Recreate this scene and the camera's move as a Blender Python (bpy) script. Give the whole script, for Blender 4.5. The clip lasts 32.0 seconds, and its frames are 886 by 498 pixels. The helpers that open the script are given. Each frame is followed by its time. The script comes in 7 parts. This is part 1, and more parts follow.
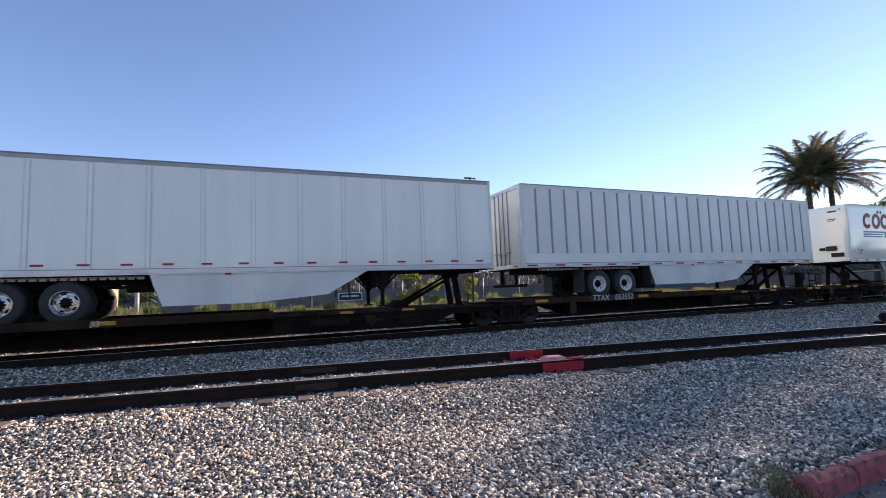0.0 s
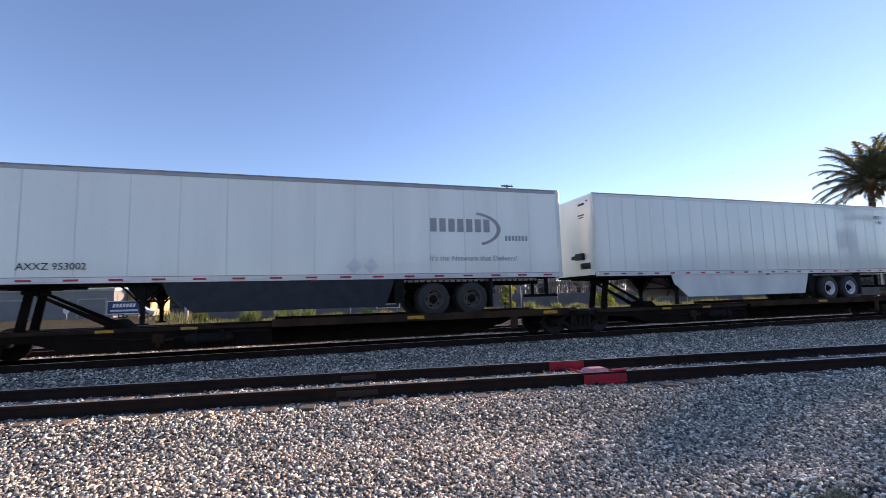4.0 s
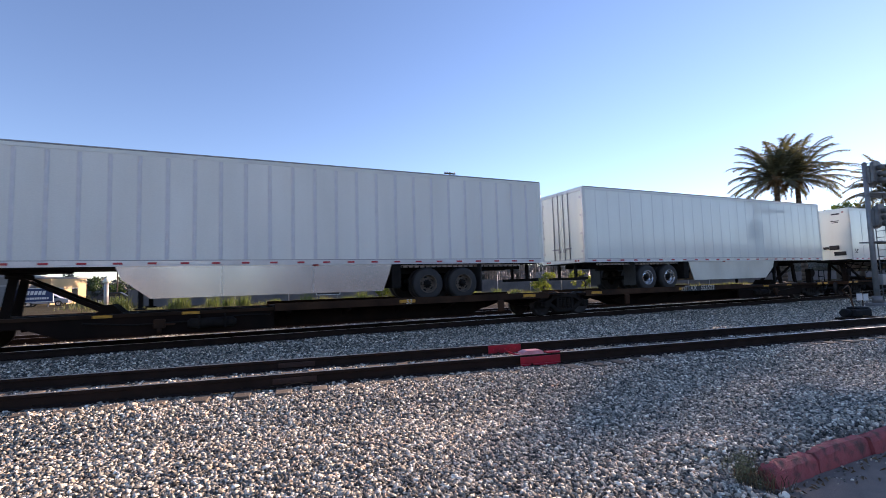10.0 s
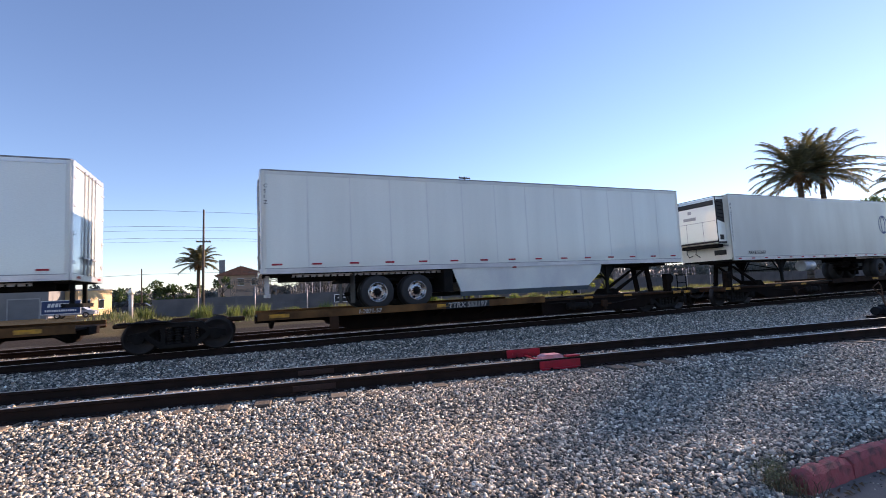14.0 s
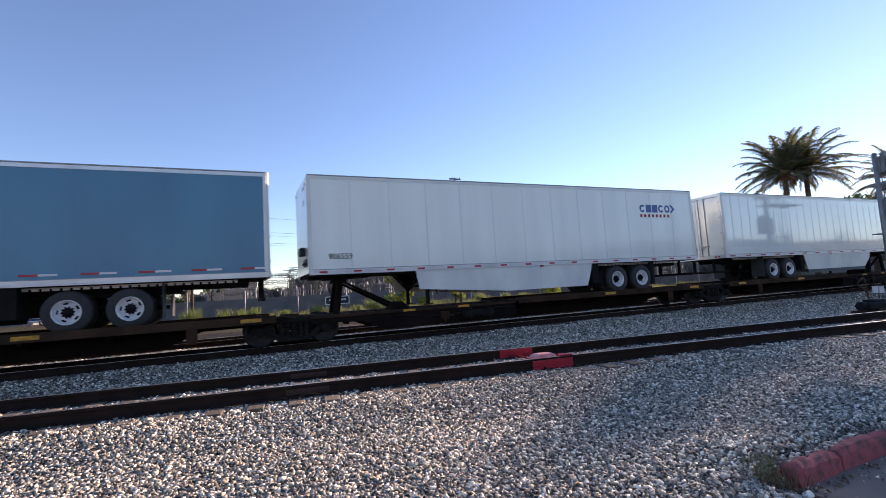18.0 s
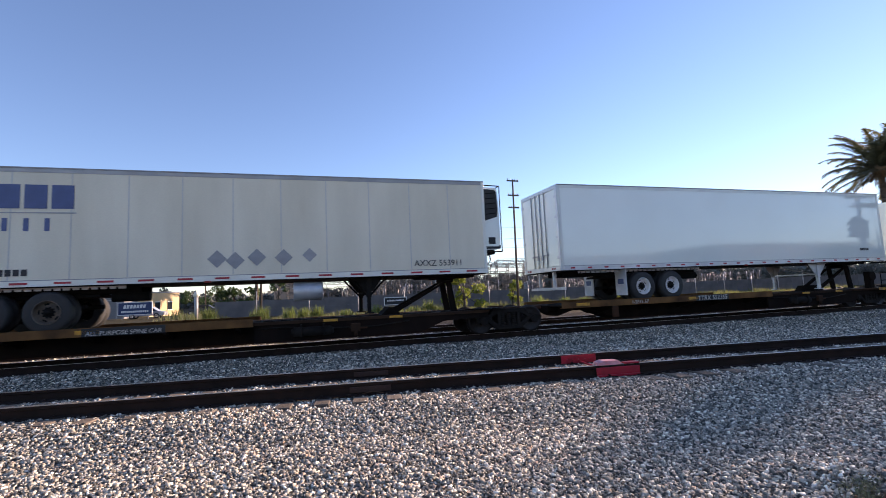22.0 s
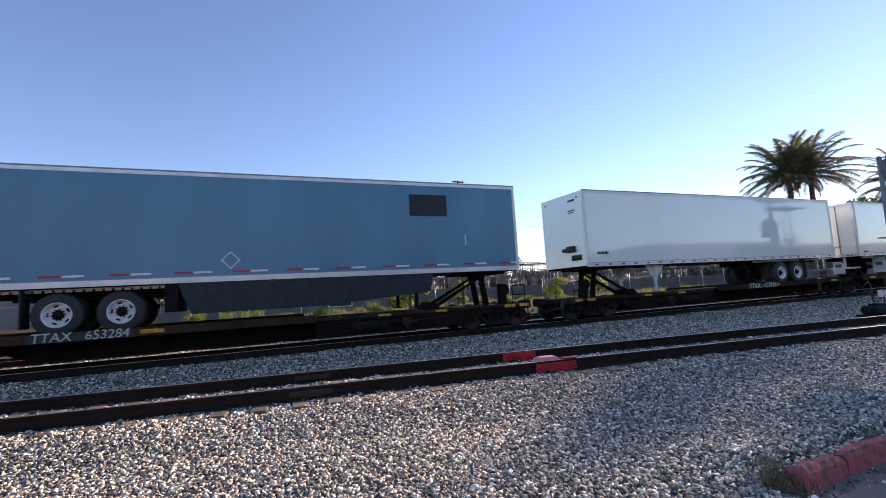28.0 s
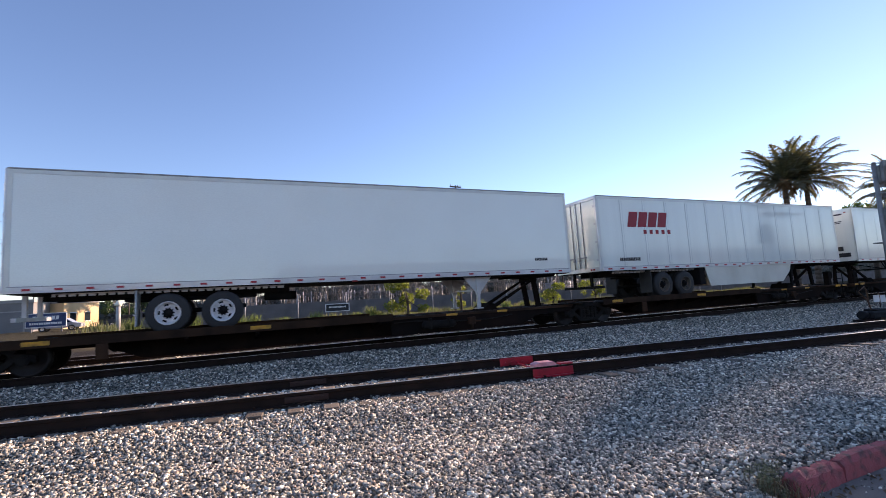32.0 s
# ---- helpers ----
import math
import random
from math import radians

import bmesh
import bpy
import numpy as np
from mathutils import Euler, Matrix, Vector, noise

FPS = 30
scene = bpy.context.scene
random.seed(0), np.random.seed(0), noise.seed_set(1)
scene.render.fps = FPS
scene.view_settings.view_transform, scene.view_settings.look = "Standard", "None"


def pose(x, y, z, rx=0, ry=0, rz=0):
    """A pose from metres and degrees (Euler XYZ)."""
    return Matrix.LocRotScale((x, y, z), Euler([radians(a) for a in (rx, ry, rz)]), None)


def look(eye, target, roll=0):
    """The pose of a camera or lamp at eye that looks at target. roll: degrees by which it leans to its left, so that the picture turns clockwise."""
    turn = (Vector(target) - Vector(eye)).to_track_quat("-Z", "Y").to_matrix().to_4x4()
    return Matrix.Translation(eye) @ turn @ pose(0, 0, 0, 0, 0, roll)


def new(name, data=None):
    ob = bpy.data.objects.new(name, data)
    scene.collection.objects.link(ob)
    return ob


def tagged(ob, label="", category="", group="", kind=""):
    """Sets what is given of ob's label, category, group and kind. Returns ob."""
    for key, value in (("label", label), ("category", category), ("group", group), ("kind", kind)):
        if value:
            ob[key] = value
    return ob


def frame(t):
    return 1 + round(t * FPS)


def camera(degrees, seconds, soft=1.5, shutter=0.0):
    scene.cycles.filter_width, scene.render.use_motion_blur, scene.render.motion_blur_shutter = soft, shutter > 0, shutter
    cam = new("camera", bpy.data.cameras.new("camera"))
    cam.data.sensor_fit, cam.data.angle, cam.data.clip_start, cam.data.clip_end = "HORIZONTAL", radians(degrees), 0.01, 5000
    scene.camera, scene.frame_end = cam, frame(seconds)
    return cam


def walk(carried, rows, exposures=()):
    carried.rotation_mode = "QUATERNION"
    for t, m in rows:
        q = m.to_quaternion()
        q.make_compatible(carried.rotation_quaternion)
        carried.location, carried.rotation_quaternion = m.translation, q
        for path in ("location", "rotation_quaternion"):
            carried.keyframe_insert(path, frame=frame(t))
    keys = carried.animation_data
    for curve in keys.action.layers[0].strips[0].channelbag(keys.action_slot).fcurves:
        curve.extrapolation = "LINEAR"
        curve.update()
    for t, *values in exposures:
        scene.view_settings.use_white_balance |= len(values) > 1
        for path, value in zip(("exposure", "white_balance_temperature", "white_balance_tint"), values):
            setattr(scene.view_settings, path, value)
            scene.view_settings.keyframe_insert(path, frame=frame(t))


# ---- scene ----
# camera: hand-held on the spot, panning a few degrees
cam = camera(87.19, 32.0, soft=0.5, shutter=0.06)
# seconds, x, y, z, turn about x, y, z
ROWS = [
    (0.0, 0.000, 0.000, 1.300, 95.017, 2.102, -22.441),
    (0.5, -0.033, -0.003, 1.311, 95.481, 2.046, -22.801),
    (1.0, -0.042, -0.000, 1.310, 95.914, 1.865, -22.001),
    (1.5, -0.058, 0.002, 1.312, 96.112, 1.874, -21.027),
    (2.0, -0.096, -0.007, 1.315, 96.051, 1.915, -20.777),
    (2.5, -0.064, -0.005, 1.310, 95.959, 1.845, -21.110),
    (3.0, -0.029, 0.003, 1.306, 96.041, 1.948, -20.763),
    (3.5, -0.030, -0.000, 1.310, 96.116, 1.820, -19.406),
    (5.5, -0.050, 0.016, 1.304, 96.199, 1.487, -15.751),
    (6.0, -0.071, 0.012, 1.293, 96.265, 1.763, -16.662),
    (6.5, -0.077, 0.011, 1.310, 96.064, 1.867, -17.417),
    (7.0, -0.059, -0.005, 1.313, 95.864, 1.918, -19.131),
    (7.5, -0.057, -0.013, 1.296, 95.663, 1.870, -20.936),
    (8.0, -0.043, -0.015, 1.292, 95.419, 1.795, -22.454),
    (8.5, -0.048, -0.015, 1.294, 95.090, 1.627, -23.510),
    (9.0, -0.036, -0.014, 1.287, 94.853, 1.567, -24.165),
    (9.5, -0.027, -0.010, 1.287, 94.549, 1.603, -24.626),
    (10.0, -0.027, -0.011, 1.285, 94.327, 1.717, -25.061),
    (10.5, -0.025, -0.016, 1.286, 94.144, 1.939, -25.536),
    (11.0, -0.010, -0.011, 1.282, 94.060, 2.090, -26.071),
    (11.5, -0.010, -0.011, 1.281, 94.058, 2.171, -26.145),
    (12.0, -0.008, -0.014, 1.282, 94.193, 2.242, -25.233),
    (12.5, -0.025, -0.010, 1.289, 94.314, 2.240, -23.624),
    (13.0, -0.062, -0.014, 1.293, 94.458, 2.353, -22.282),
    (13.5, -0.069, -0.018, 1.294, 94.656, 2.609, -22.233),
    (14.0, -0.016, -0.005, 1.288, 95.012, 2.799, -22.962),
    (14.5, 0.002, 0.011, 1.291, 95.400, 2.972, -22.901),
    (16.5, -0.065, 0.004, 1.300, 95.556, 3.009, -20.784),
    (17.0, -0.043, -0.000, 1.295, 95.392, 3.176, -22.569),
    (17.5, -0.043, -0.008, 1.295, 95.240, 3.456, -23.886),
    (18.0, -0.039, -0.004, 1.291, 95.075, 3.532, -24.012),
    (18.5, -0.024, 0.002, 1.288, 95.003, 3.526, -23.345),
    (19.0, -0.049, 0.008, 1.292, 94.944, 3.312, -22.256),
    (19.5, -0.075, 0.004, 1.298, 94.988, 3.012, -20.917),
    (20.0, -0.055, 0.014, 1.293, 95.194, 2.738, -19.836),
    (20.5, -0.078, 0.009, 1.300, 95.373, 2.652, -18.882),
    (21.0, -0.084, -0.003, 1.302, 95.598, 2.612, -18.146),
    (21.5, -0.098, 0.010, 1.302, 95.677, 2.540, -17.468),
    (22.0, -0.101, 0.023, 1.295, 95.720, 2.593, -17.123),
    (22.5, -0.100, 0.014, 1.304, 95.640, 2.692, -17.334),
    (23.0, -0.089, 0.001, 1.297, 95.661, 3.009, -17.929),
    (23.5, -0.071, 0.003, 1.297, 95.602, 3.215, -18.879),
    (24.0, -0.075, -0.007, 1.298, 95.543, 3.210, -19.869),
    (24.5, -0.075, -0.007, 1.299, 95.547, 3.258, -20.872),
    (25.0, -0.058, -0.003, 1.291, 95.561, 3.245, -21.686),
    (25.5, -0.065, -0.014, 1.294, 95.511, 3.245, -22.384),
    (27.5, -0.057, -0.012, 1.293, 95.448, 3.384, -23.511),
    (28.0, -0.052, -0.010, 1.289, 95.444, 3.396, -23.672),
    (28.5, -0.057, -0.010, 1.287, 95.436, 3.351, -23.969),
    (29.0, -0.051, -0.013, 1.289, 95.469, 3.400, -24.123),
    (29.5, -0.046, -0.012, 1.288, 95.579, 3.387, -24.307),
    (30.0, -0.048, -0.012, 1.290, 95.640, 3.374, -24.471),
    (30.5, -0.047, -0.015, 1.291, 95.703, 3.459, -24.626),
    (31.0, -0.039, -0.010, 1.289, 95.762, 3.514, -24.817),
    (31.5, -0.041, -0.008, 1.288, 95.842, 3.403, -24.804),
    (32.0, -0.034, -0.007, 1.289, 96.014, 3.349, -23.973),
]
walk(cam, [(t, pose(*p)) for t, *p in ROWS], [(0.0, 1.17, 7050, 27), (32.0, 1.17, 7050, 27)])

# ---------------------------------------------------------------- light
SPEED = 17.62                       # metres a second, towards -x
SUN_WAY = Vector((3.6, 0.95, 1.10)).normalized()
world = bpy.data.worlds.new("world")
scene.world = world
world.use_nodes = True
wn = world.node_tree
sky = wn.nodes.new("ShaderNodeTexSky")
sky.sky_type = 'NISHITA'
sky.sun_disc = False
sky.sun_elevation = math.asin(SUN_WAY.z)
sky.sun_rotation = math.atan2(SUN_WAY.x, SUN_WAY.y)
sky.air_density = 0.92
sky.dust_density = 0.02
sky.ozone_density = 3.6
bgn = wn.nodes["Background"]
bgn.inputs["Strength"].default_value = 0.115
wn.links.new(sky.outputs["Color"], bgn.inputs["Color"])
sun = new("sun", bpy.data.lights.new("sun", 'SUN'))
sun.data.energy = 5.0
sun.data.angle = radians(0.6)
sun.data.color = (1.0, 0.84, 0.66)
sun.matrix_basis = look(SUN_WAY * 100, (0, 0, 0))

# ---------------------------------------------------------------- materials
def mat(name, col, rough=0.6, metal=0.0, col2=None, scale=3.0, fine=40.0, bump=0.0, vary=0.0, detail=4.0,
        streak=0.0, island=False, spec=0.5, coat=0.0, bumpscale=None, mixlo=0.35, mixhi=0.7, wave=0.0):
    m = bpy.data.materials.new(name)
    m.use_nodes = True
    nt = m.node_tree
    N, K = nt.nodes, nt.links
    b = N["Principled BSDF"]
    b.inputs["Roughness"].default_value = rough
    b.inputs["Metallic"].default_value = metal
    b.inputs["Specular IOR Level"].default_value = spec
    if coat:
        b.inputs["Coat Weight"].default_value = coat
        b.inputs["Coat Roughness"].default_value = 0.08
    tc = N.new("ShaderNodeTexCoord")
    src = tc.outputs["Object"]
    if streak:
        mp = N.new("ShaderNodeMapping")
        mp.inputs["Scale"].default_value = (1.0, 1.0, streak)
        K.new(src, mp.inputs["Vector"])
        src = mp.outputs["Vector"]
    big = N.new("ShaderNodeTexNoise")
    big.inputs["Scale"].default_value = scale
    big.inputs["Detail"].default_value = detail
    K.new(src, big.inputs["Vector"])
    small = N.new("ShaderNodeTexNoise")
    small.inputs["Scale"].default_value = fine
    small.inputs["Detail"].default_value = 3.0
    K.new(tc.outputs["Object"], small.inputs["Vector"])
    mr = N.new("ShaderNodeMapRange")
    mr.inputs["From Min"].default_value = mixlo
    mr.inputs["From Max"].default_value = mixhi
    K.new(big.outputs["Fac"], mr.inputs["Value"])
    mix = N.new("ShaderNodeMix")
    mix.data_type = 'RGBA'
    c2 = col2 if col2 else tuple(c * 0.8 for c in col)
    mix.inputs["A"].default_value = (*col, 1)
    mix.inputs["B"].default_value = (*c2, 1)
    K.new(mr.outputs["Result"], mix.inputs["Factor"])
    # fine grain brightens and darkens a little
    hsv = N.new("ShaderNodeHueSaturation")
    K.new(mix.outputs["Result"], hsv.inputs["Color"])
    g = N.new("ShaderNodeMapRange")
    g.inputs["To Min"].default_value = 0.9
    g.inputs["To Max"].default_value = 1.1
    K.new(small.outputs["Fac"], g.inputs["Value"])
    val = g.outputs["Result"]
    if vary:
        if island:
            rnd = N.new("ShaderNodeNewGeometry").outputs["Random Per Island"]
        else:
            rnd = N.new("ShaderNodeObjectInfo").outputs["Random"]
        r = N.new("ShaderNodeMapRange")
        r.inputs["To Min"].default_value = 1.0 - vary
        r.inputs["To Max"].default_value = 1.0 + vary
        K.new(rnd, r.inputs["Value"])
        mul = N.new("ShaderNodeMath")
        mul.operation = 'MULTIPLY'
        K.new(val, mul.inputs[0])
        K.new(r.outputs["Result"], mul.inputs[1])
        val = mul.outputs[0]
    K.new(val, hsv.inputs["Value"])
    K.new(hsv.outputs["Color"], b.inputs["Base Color"])
    rr = N.new("ShaderNodeMapRange")
    rr.inputs["To Min"].default_value = max(0.02, rough * 0.8)
    rr.inputs["To Max"].default_value = min(1.0, rough * 1.2)
    K.new(big.outputs["Fac"], rr.inputs["Value"])
    K.new(rr.outputs["Result"], b.inputs["Roughness"])
    if bump or wave:
        bp = N.new("ShaderNodeBump")
        bp.inputs["Strength"].default_value = bump if bump else wave
        bp.inputs["Distance"].default_value = 0.02 if bump else 0.05
        if wave:
            wv = N.new("ShaderNodeTexNoise")
            wv.inputs["Scale"].default_value = 0.9
            wv.inputs["Detail"].default_value = 1.0
            K.new(tc.outputs["Object"], wv.inputs["Vector"])
            K.new(wv.outputs["Fac"], bp.inputs["Height"])
        else:
            if bumpscale:
                small.inputs["Scale"].default_value = bumpscale
            K.new(small.outputs["Fac"], bp.inputs["Height"])
        K.new(bp.outputs["Normal"], b.inputs["Normal"])
    return m


M = dict(
    white=mat("trailer_white", (0.82, 0.85, 0.775), 0.14, coat=0.5, col2=(0.74, 0.765, 0.695), scale=1.3, streak=0.08, wave=0.05, vary=0.03),
    gloss=mat("trailer_gloss", (0.815, 0.85, 0.78), 0.05, coat=1.0, col2=(0.775, 0.805, 0.735), scale=0.5, wave=0.04, vary=0.02),
    dull=mat("trailer_dull", (0.77, 0.77, 0.69), 0.3, col2=(0.65, 0.64, 0.56), scale=0.8, streak=0.25, vary=0.04),
    ribgrey=mat("trailer_grey", (0.77, 0.785, 0.735), 0.25, col2=(0.67, 0.68, 0.63), scale=0.8, streak=0.25, vary=0.04),
    cream=mat("trailer_cream", (0.74, 0.70, 0.56), 0.4, col2=(0.62, 0.58, 0.45), scale=0.9, streak=0.25),
    blue=mat("trailer_blue", (0.058, 0.225, 0.33), 0.25, col2=(0.055, 0.18, 0.28), scale=0.7, streak=0.3, wave=0.04),
    contgrey=mat("container_grey", (0.365, 0.395, 0.365), 0.5, col2=(0.295, 0.315, 0.29), scale=1.0, streak=0.3),
    alu=mat("aluminium_rail", (0.62, 0.62, 0.62), 0.35, 0.7, col2=(0.50, 0.50, 0.50), scale=2.0),
    seam=mat("panel_seam", (0.62, 0.63, 0.64), 0.4, col2=(0.54, 0.55, 0.56)),
    seamfine=mat("seam_fine", (0.60, 0.62, 0.585), 0.4, col2=(0.68, 0.70, 0.66), scale=1.0),
    seammid=mat("seam_mid", (0.44, 0.455, 0.44), 0.45, col2=(0.56, 0.575, 0.55), scale=1.0),
    seamline=mat("seam_line", (0.20, 0.21, 0.22), 0.5, col2=(0.30, 0.31, 0.32), scale=4.0),
    railgrey=mat("rail_grey", (0.36, 0.36, 0.36), 0.4, 0.3, col2=(0.28, 0.28, 0.275), scale=1.5, streak=0.5),
    railpale=mat("rail_pale", (0.68, 0.69, 0.62), 0.3, 0.15, col2=(0.56, 0.565, 0.55), scale=1.5, streak=0.5),
    seamdark=mat("panel_rib_grey", (0.30, 0.31, 0.32), 0.45, col2=(0.24, 0.25, 0.26)),
    skirtw=mat("skirt_white", (0.75, 0.765, 0.69), 0.3, col2=(0.60, 0.60, 0.58), scale=0.9, streak=0.6),
    skirtc=mat("skirt_cream", (0.70, 0.68, 0.58), 0.4, col2=(0.58, 0.55, 0.45), scale=0.9, streak=0.6),
    skirtb=mat("skirt_navy", (0.009, 0.017, 0.024), 0.45, col2=(0.018, 0.028, 0.036), spec=0.3),
    skirtm=mat("skirt_metal", (0.55, 0.56, 0.57), 0.22, 0.8, col2=(0.45, 0.46, 0.47), scale=1.2),
    edge=mat("skirt_edge", (0.05, 0.07, 0.08), 0.6),
    under=mat("undercarriage", (0.010, 0.010, 0.010), 0.9, spec=0.08, col2=(0.020, 0.018, 0.016), scale=3.0, bump=0.1),
    gear=mat("gear_galvanised", (0.52, 0.53, 0.54), 0.4, 0.4, col2=(0.40, 0.41, 0.42), scale=4.0),
    tyre=mat("tyre_rubber", (0.018, 0.018, 0.019), 0.75, col2=(0.035, 0.033, 0.03), scale=5.0, bump=0.15),
    rim=mat("rim_white", (0.78, 0.78, 0.78), 0.35, 0.0, col2=(0.58, 0.57, 0.55), scale=6.0),
    rimdull=mat("rim_rusty", (0.13, 0.105, 0.08), 0.55, 0.2, col2=(0.07, 0.055, 0.042), scale=6.0),
    rimalu=mat("rim_aluminium", (0.62, 0.61, 0.60), 0.24, 0.85, col2=(0.45, 0.44, 0.43), scale=6.0),
    flap=mat("mudflap_black", (0.03, 0.03, 0.03), 0.7),
    flapw=mat("mudflap_white", (0.62, 0.63, 0.64), 0.5),
    red=mat("reflector_red", (0.42, 0.015, 0.03), 0.35),
    refw=mat("reflector_white", (0.72, 0.72, 0.72), 0.35),
    lamp=mat("lamp_red", (0.30, 0.01, 0.01), 0.3),
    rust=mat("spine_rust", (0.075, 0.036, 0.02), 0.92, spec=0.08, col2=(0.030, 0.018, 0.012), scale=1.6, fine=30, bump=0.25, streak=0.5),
    # two near-black rusts: the shade under the deck is put into their colour
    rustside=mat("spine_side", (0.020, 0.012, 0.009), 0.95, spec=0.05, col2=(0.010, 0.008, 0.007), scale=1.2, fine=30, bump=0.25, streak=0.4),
    rustdk=mat("spine_shaded", (0.010, 0.008, 0.007), 0.95, spec=0.05, col2=(0.020, 0.013, 0.010), scale=1.8, fine=30, bump=0.25),
    deck=mat("deck_brown", (0.058, 0.031, 0.018), 0.92, spec=0.08, col2=(0.024, 0.015, 0.011), scale=1.3, fine=25, bump=0.2, vary=0.25),
    deckrust=mat("deck_rust_ochre", (0.21, 0.10, 0.036), 0.9, spec=0.1, col2=(0.06, 0.032, 0.018), scale=1.3, fine=25, bump=0.2),
    yellow=mat("paint_yellow", (0.78, 0.36, 0.015), 0.6, col2=(0.28, 0.13, 0.025), scale=5.0, mixlo=0.36, mixhi=0.64),
    letter=mat("letter_white", (0.60, 0.58, 0.52), 0.6, col2=(0.40, 0.37, 0.32), scale=8.0),
    black=mat("letter_black", (0.018, 0.018, 0.022), 0.5),
    plate=mat("plate_black", (0.02, 0.02, 0.02), 0.6),
    truck=mat("truck_iron", (0.021, 0.017, 0.014), 0.85, spec=0.12, col2=(0.013, 0.011, 0.0095), scale=4.0, bump=0.2),
    tread=mat("wheel_steel", (0.05, 0.042, 0.038), 0.5, 0.6, col2=(0.025, 0.02, 0.018), scale=3.0),
    railside=mat("rail_rust", (0.030, 0.017, 0.013), 0.9, spec=0.15, col2=(0.020, 0.013, 0.010), scale=3.0, fine=60, bump=0.2),
    joint=mat("joint_bar_rust", (0.062, 0.036, 0.028), 0.85, spec=0.2, col2=(0.06, 0.035, 0.028), scale=6.0, fine=60, bump=0.3),
    railtop=mat("rail_steel", (0.60, 0.58, 0.56), 0.36, 1.0, col2=(0.42, 0.38, 0.34), scale=2.0),
    railtoprust=mat("rail_steel_dull", (0.30, 0.25, 0.21), 0.42, 0.8, col2=(0.20, 0.14, 0.10), scale=2.0),
    tie=mat("tie_wood", (0.19, 0.145, 0.105), 0.85, col2=(0.10, 0.08, 0.06), scale=4.0, fine=60, bump=0.5, vary=0.3),
    redpaint=mat("red_paint", (0.46, 0.008, 0.025), 0.45, col2=(0.30, 0.01, 0.02), scale=6.0),
    # pink of the derail shoe: sun on red paint, put into the colour
    pinkpaint=mat("sunlit_red_paint", (0.78, 0.36, 0.38), 0.5, col2=(0.66, 0.24, 0.26), scale=6.0),
    kerb=mat("kerb_red", (0.40, 0.085, 0.085), 0.85, col2=(0.13, 0.06, 0.052), scale=9.0, fine=70, bump=0.6, vary=0.10, mixlo=0.48, mixhi=0.68),
    asphalt=mat("asphalt", (0.215, 0.18, 0.15), 0.95, col2=(0.13, 0.118, 0.105), scale=2.6, fine=120, bump=0.5, detail=8.0),
    concrete=mat("concrete", (0.34, 0.33, 0.31), 0.85, col2=(0.26, 0.25, 0.24), scale=0.8, fine=20, bump=0.15),
    wall=mat("yard_wall", (0.155, 0.142, 0.138), 0.85, col2=(0.115, 0.107, 0.105), scale=0.5, fine=10, bump=0.1),
    greybuild=mat("building_grey", (0.22, 0.21, 0.20), 0.8, col2=(0.17, 0.163, 0.155), scale=0.4, fine=8),
    greydoor=mat("garage_door", (0.17, 0.17, 0.172), 0.6, col2=(0.14, 0.14, 0.14), scale=0.7),
    yellowbuild=mat("building_ochre", (0.66, 0.47, 0.25), 0.8, col2=(0.56, 0.39, 0.20), scale=0.5, fine=8),
    house=mat("house_stucco", (0.42, 0.30, 0.22), 0.85, col2=(0.36, 0.25, 0.18), scale=0.6),
    roof=mat("roof_tile", (0.24, 0.10, 0.06), 0.8, col2=(0.16, 0.07, 0.045), scale=1.5, vary=0.2),
    signblue=mat("sign_blue", (0.018, 0.04, 0.12), 0.5, col2=(0.015, 0.032, 0.10)),
    steel=mat("galvanised_steel", (0.22, 0.21, 0.21), 0.55, 0.3, col2=(0.15, 0.145, 0.145), scale=2.0),
    steelbrown=mat("weathered_steel", (0.17, 0.155, 0.145), 0.75, 0.1, col2=(0.12, 0.11, 0.10), scale=1.0),
    porcelain=mat("porcelain", (0.40, 0.38, 0.36), 0.4),
    wood=mat("pole_wood", (0.10, 0.075, 0.055), 0.85, col2=(0.065, 0.05, 0.04), scale=2.0, fine=40, bump=0.3),
    wire=mat("cable", (0.06, 0.06, 0.065), 0.6),
    mast=mat("signal_grey", (0.25, 0.255, 0.255), 0.5, 0.2, col2=(0.18, 0.185, 0.185), scale=3.0),
    signalhead=mat("signal_head_grey", (0.15, 0.155, 0.155), 0.55, 0.1, col2=(0.10, 0.105, 0.105), scale=3.0),
    signalblk=mat("signal_black", (0.018, 0.018, 0.019), 0.8, spec=0.15),
    lens=mat("signal_lens", (0.04, 0.045, 0.05), 0.15),
    stand=mat("switch_stand_rust", (0.12, 0.06, 0.03), 0.7, col2=(0.06, 0.035, 0.02), scale=6.0),
    white_sign=mat("sign_white", (0.72, 0.72, 0.70), 0.5),
    glass=mat("dark_glass", (0.02, 0.025, 0.03), 0.08),
    palmtrunk=mat("palm_trunk", (0.13, 0.095, 0.065), 0.9, col2=(0.07, 0.05, 0.035), scale=3.0, fine=14, bump=0.8),
    # frond colour lightened: haze over the tall palms is put into it
    palmleaf=mat("palm_leaf", (0.115, 0.115, 0.07), 0.5, col2=(0.165, 0.145, 0.09), scale=0.8, vary=0.3, island=True),
    palmdead=mat("palm_dead", (0.20, 0.12, 0.055), 0.8, col2=(0.13, 0.08, 0.04), scale=0.8, vary=0.25, island=True),
    leafdk=mat("leaf_dark", (0.030, 0.055, 0.018), 0.5, col2=(0.045, 0.075, 0.025), scale=0.6, vary=0.35, island=True),
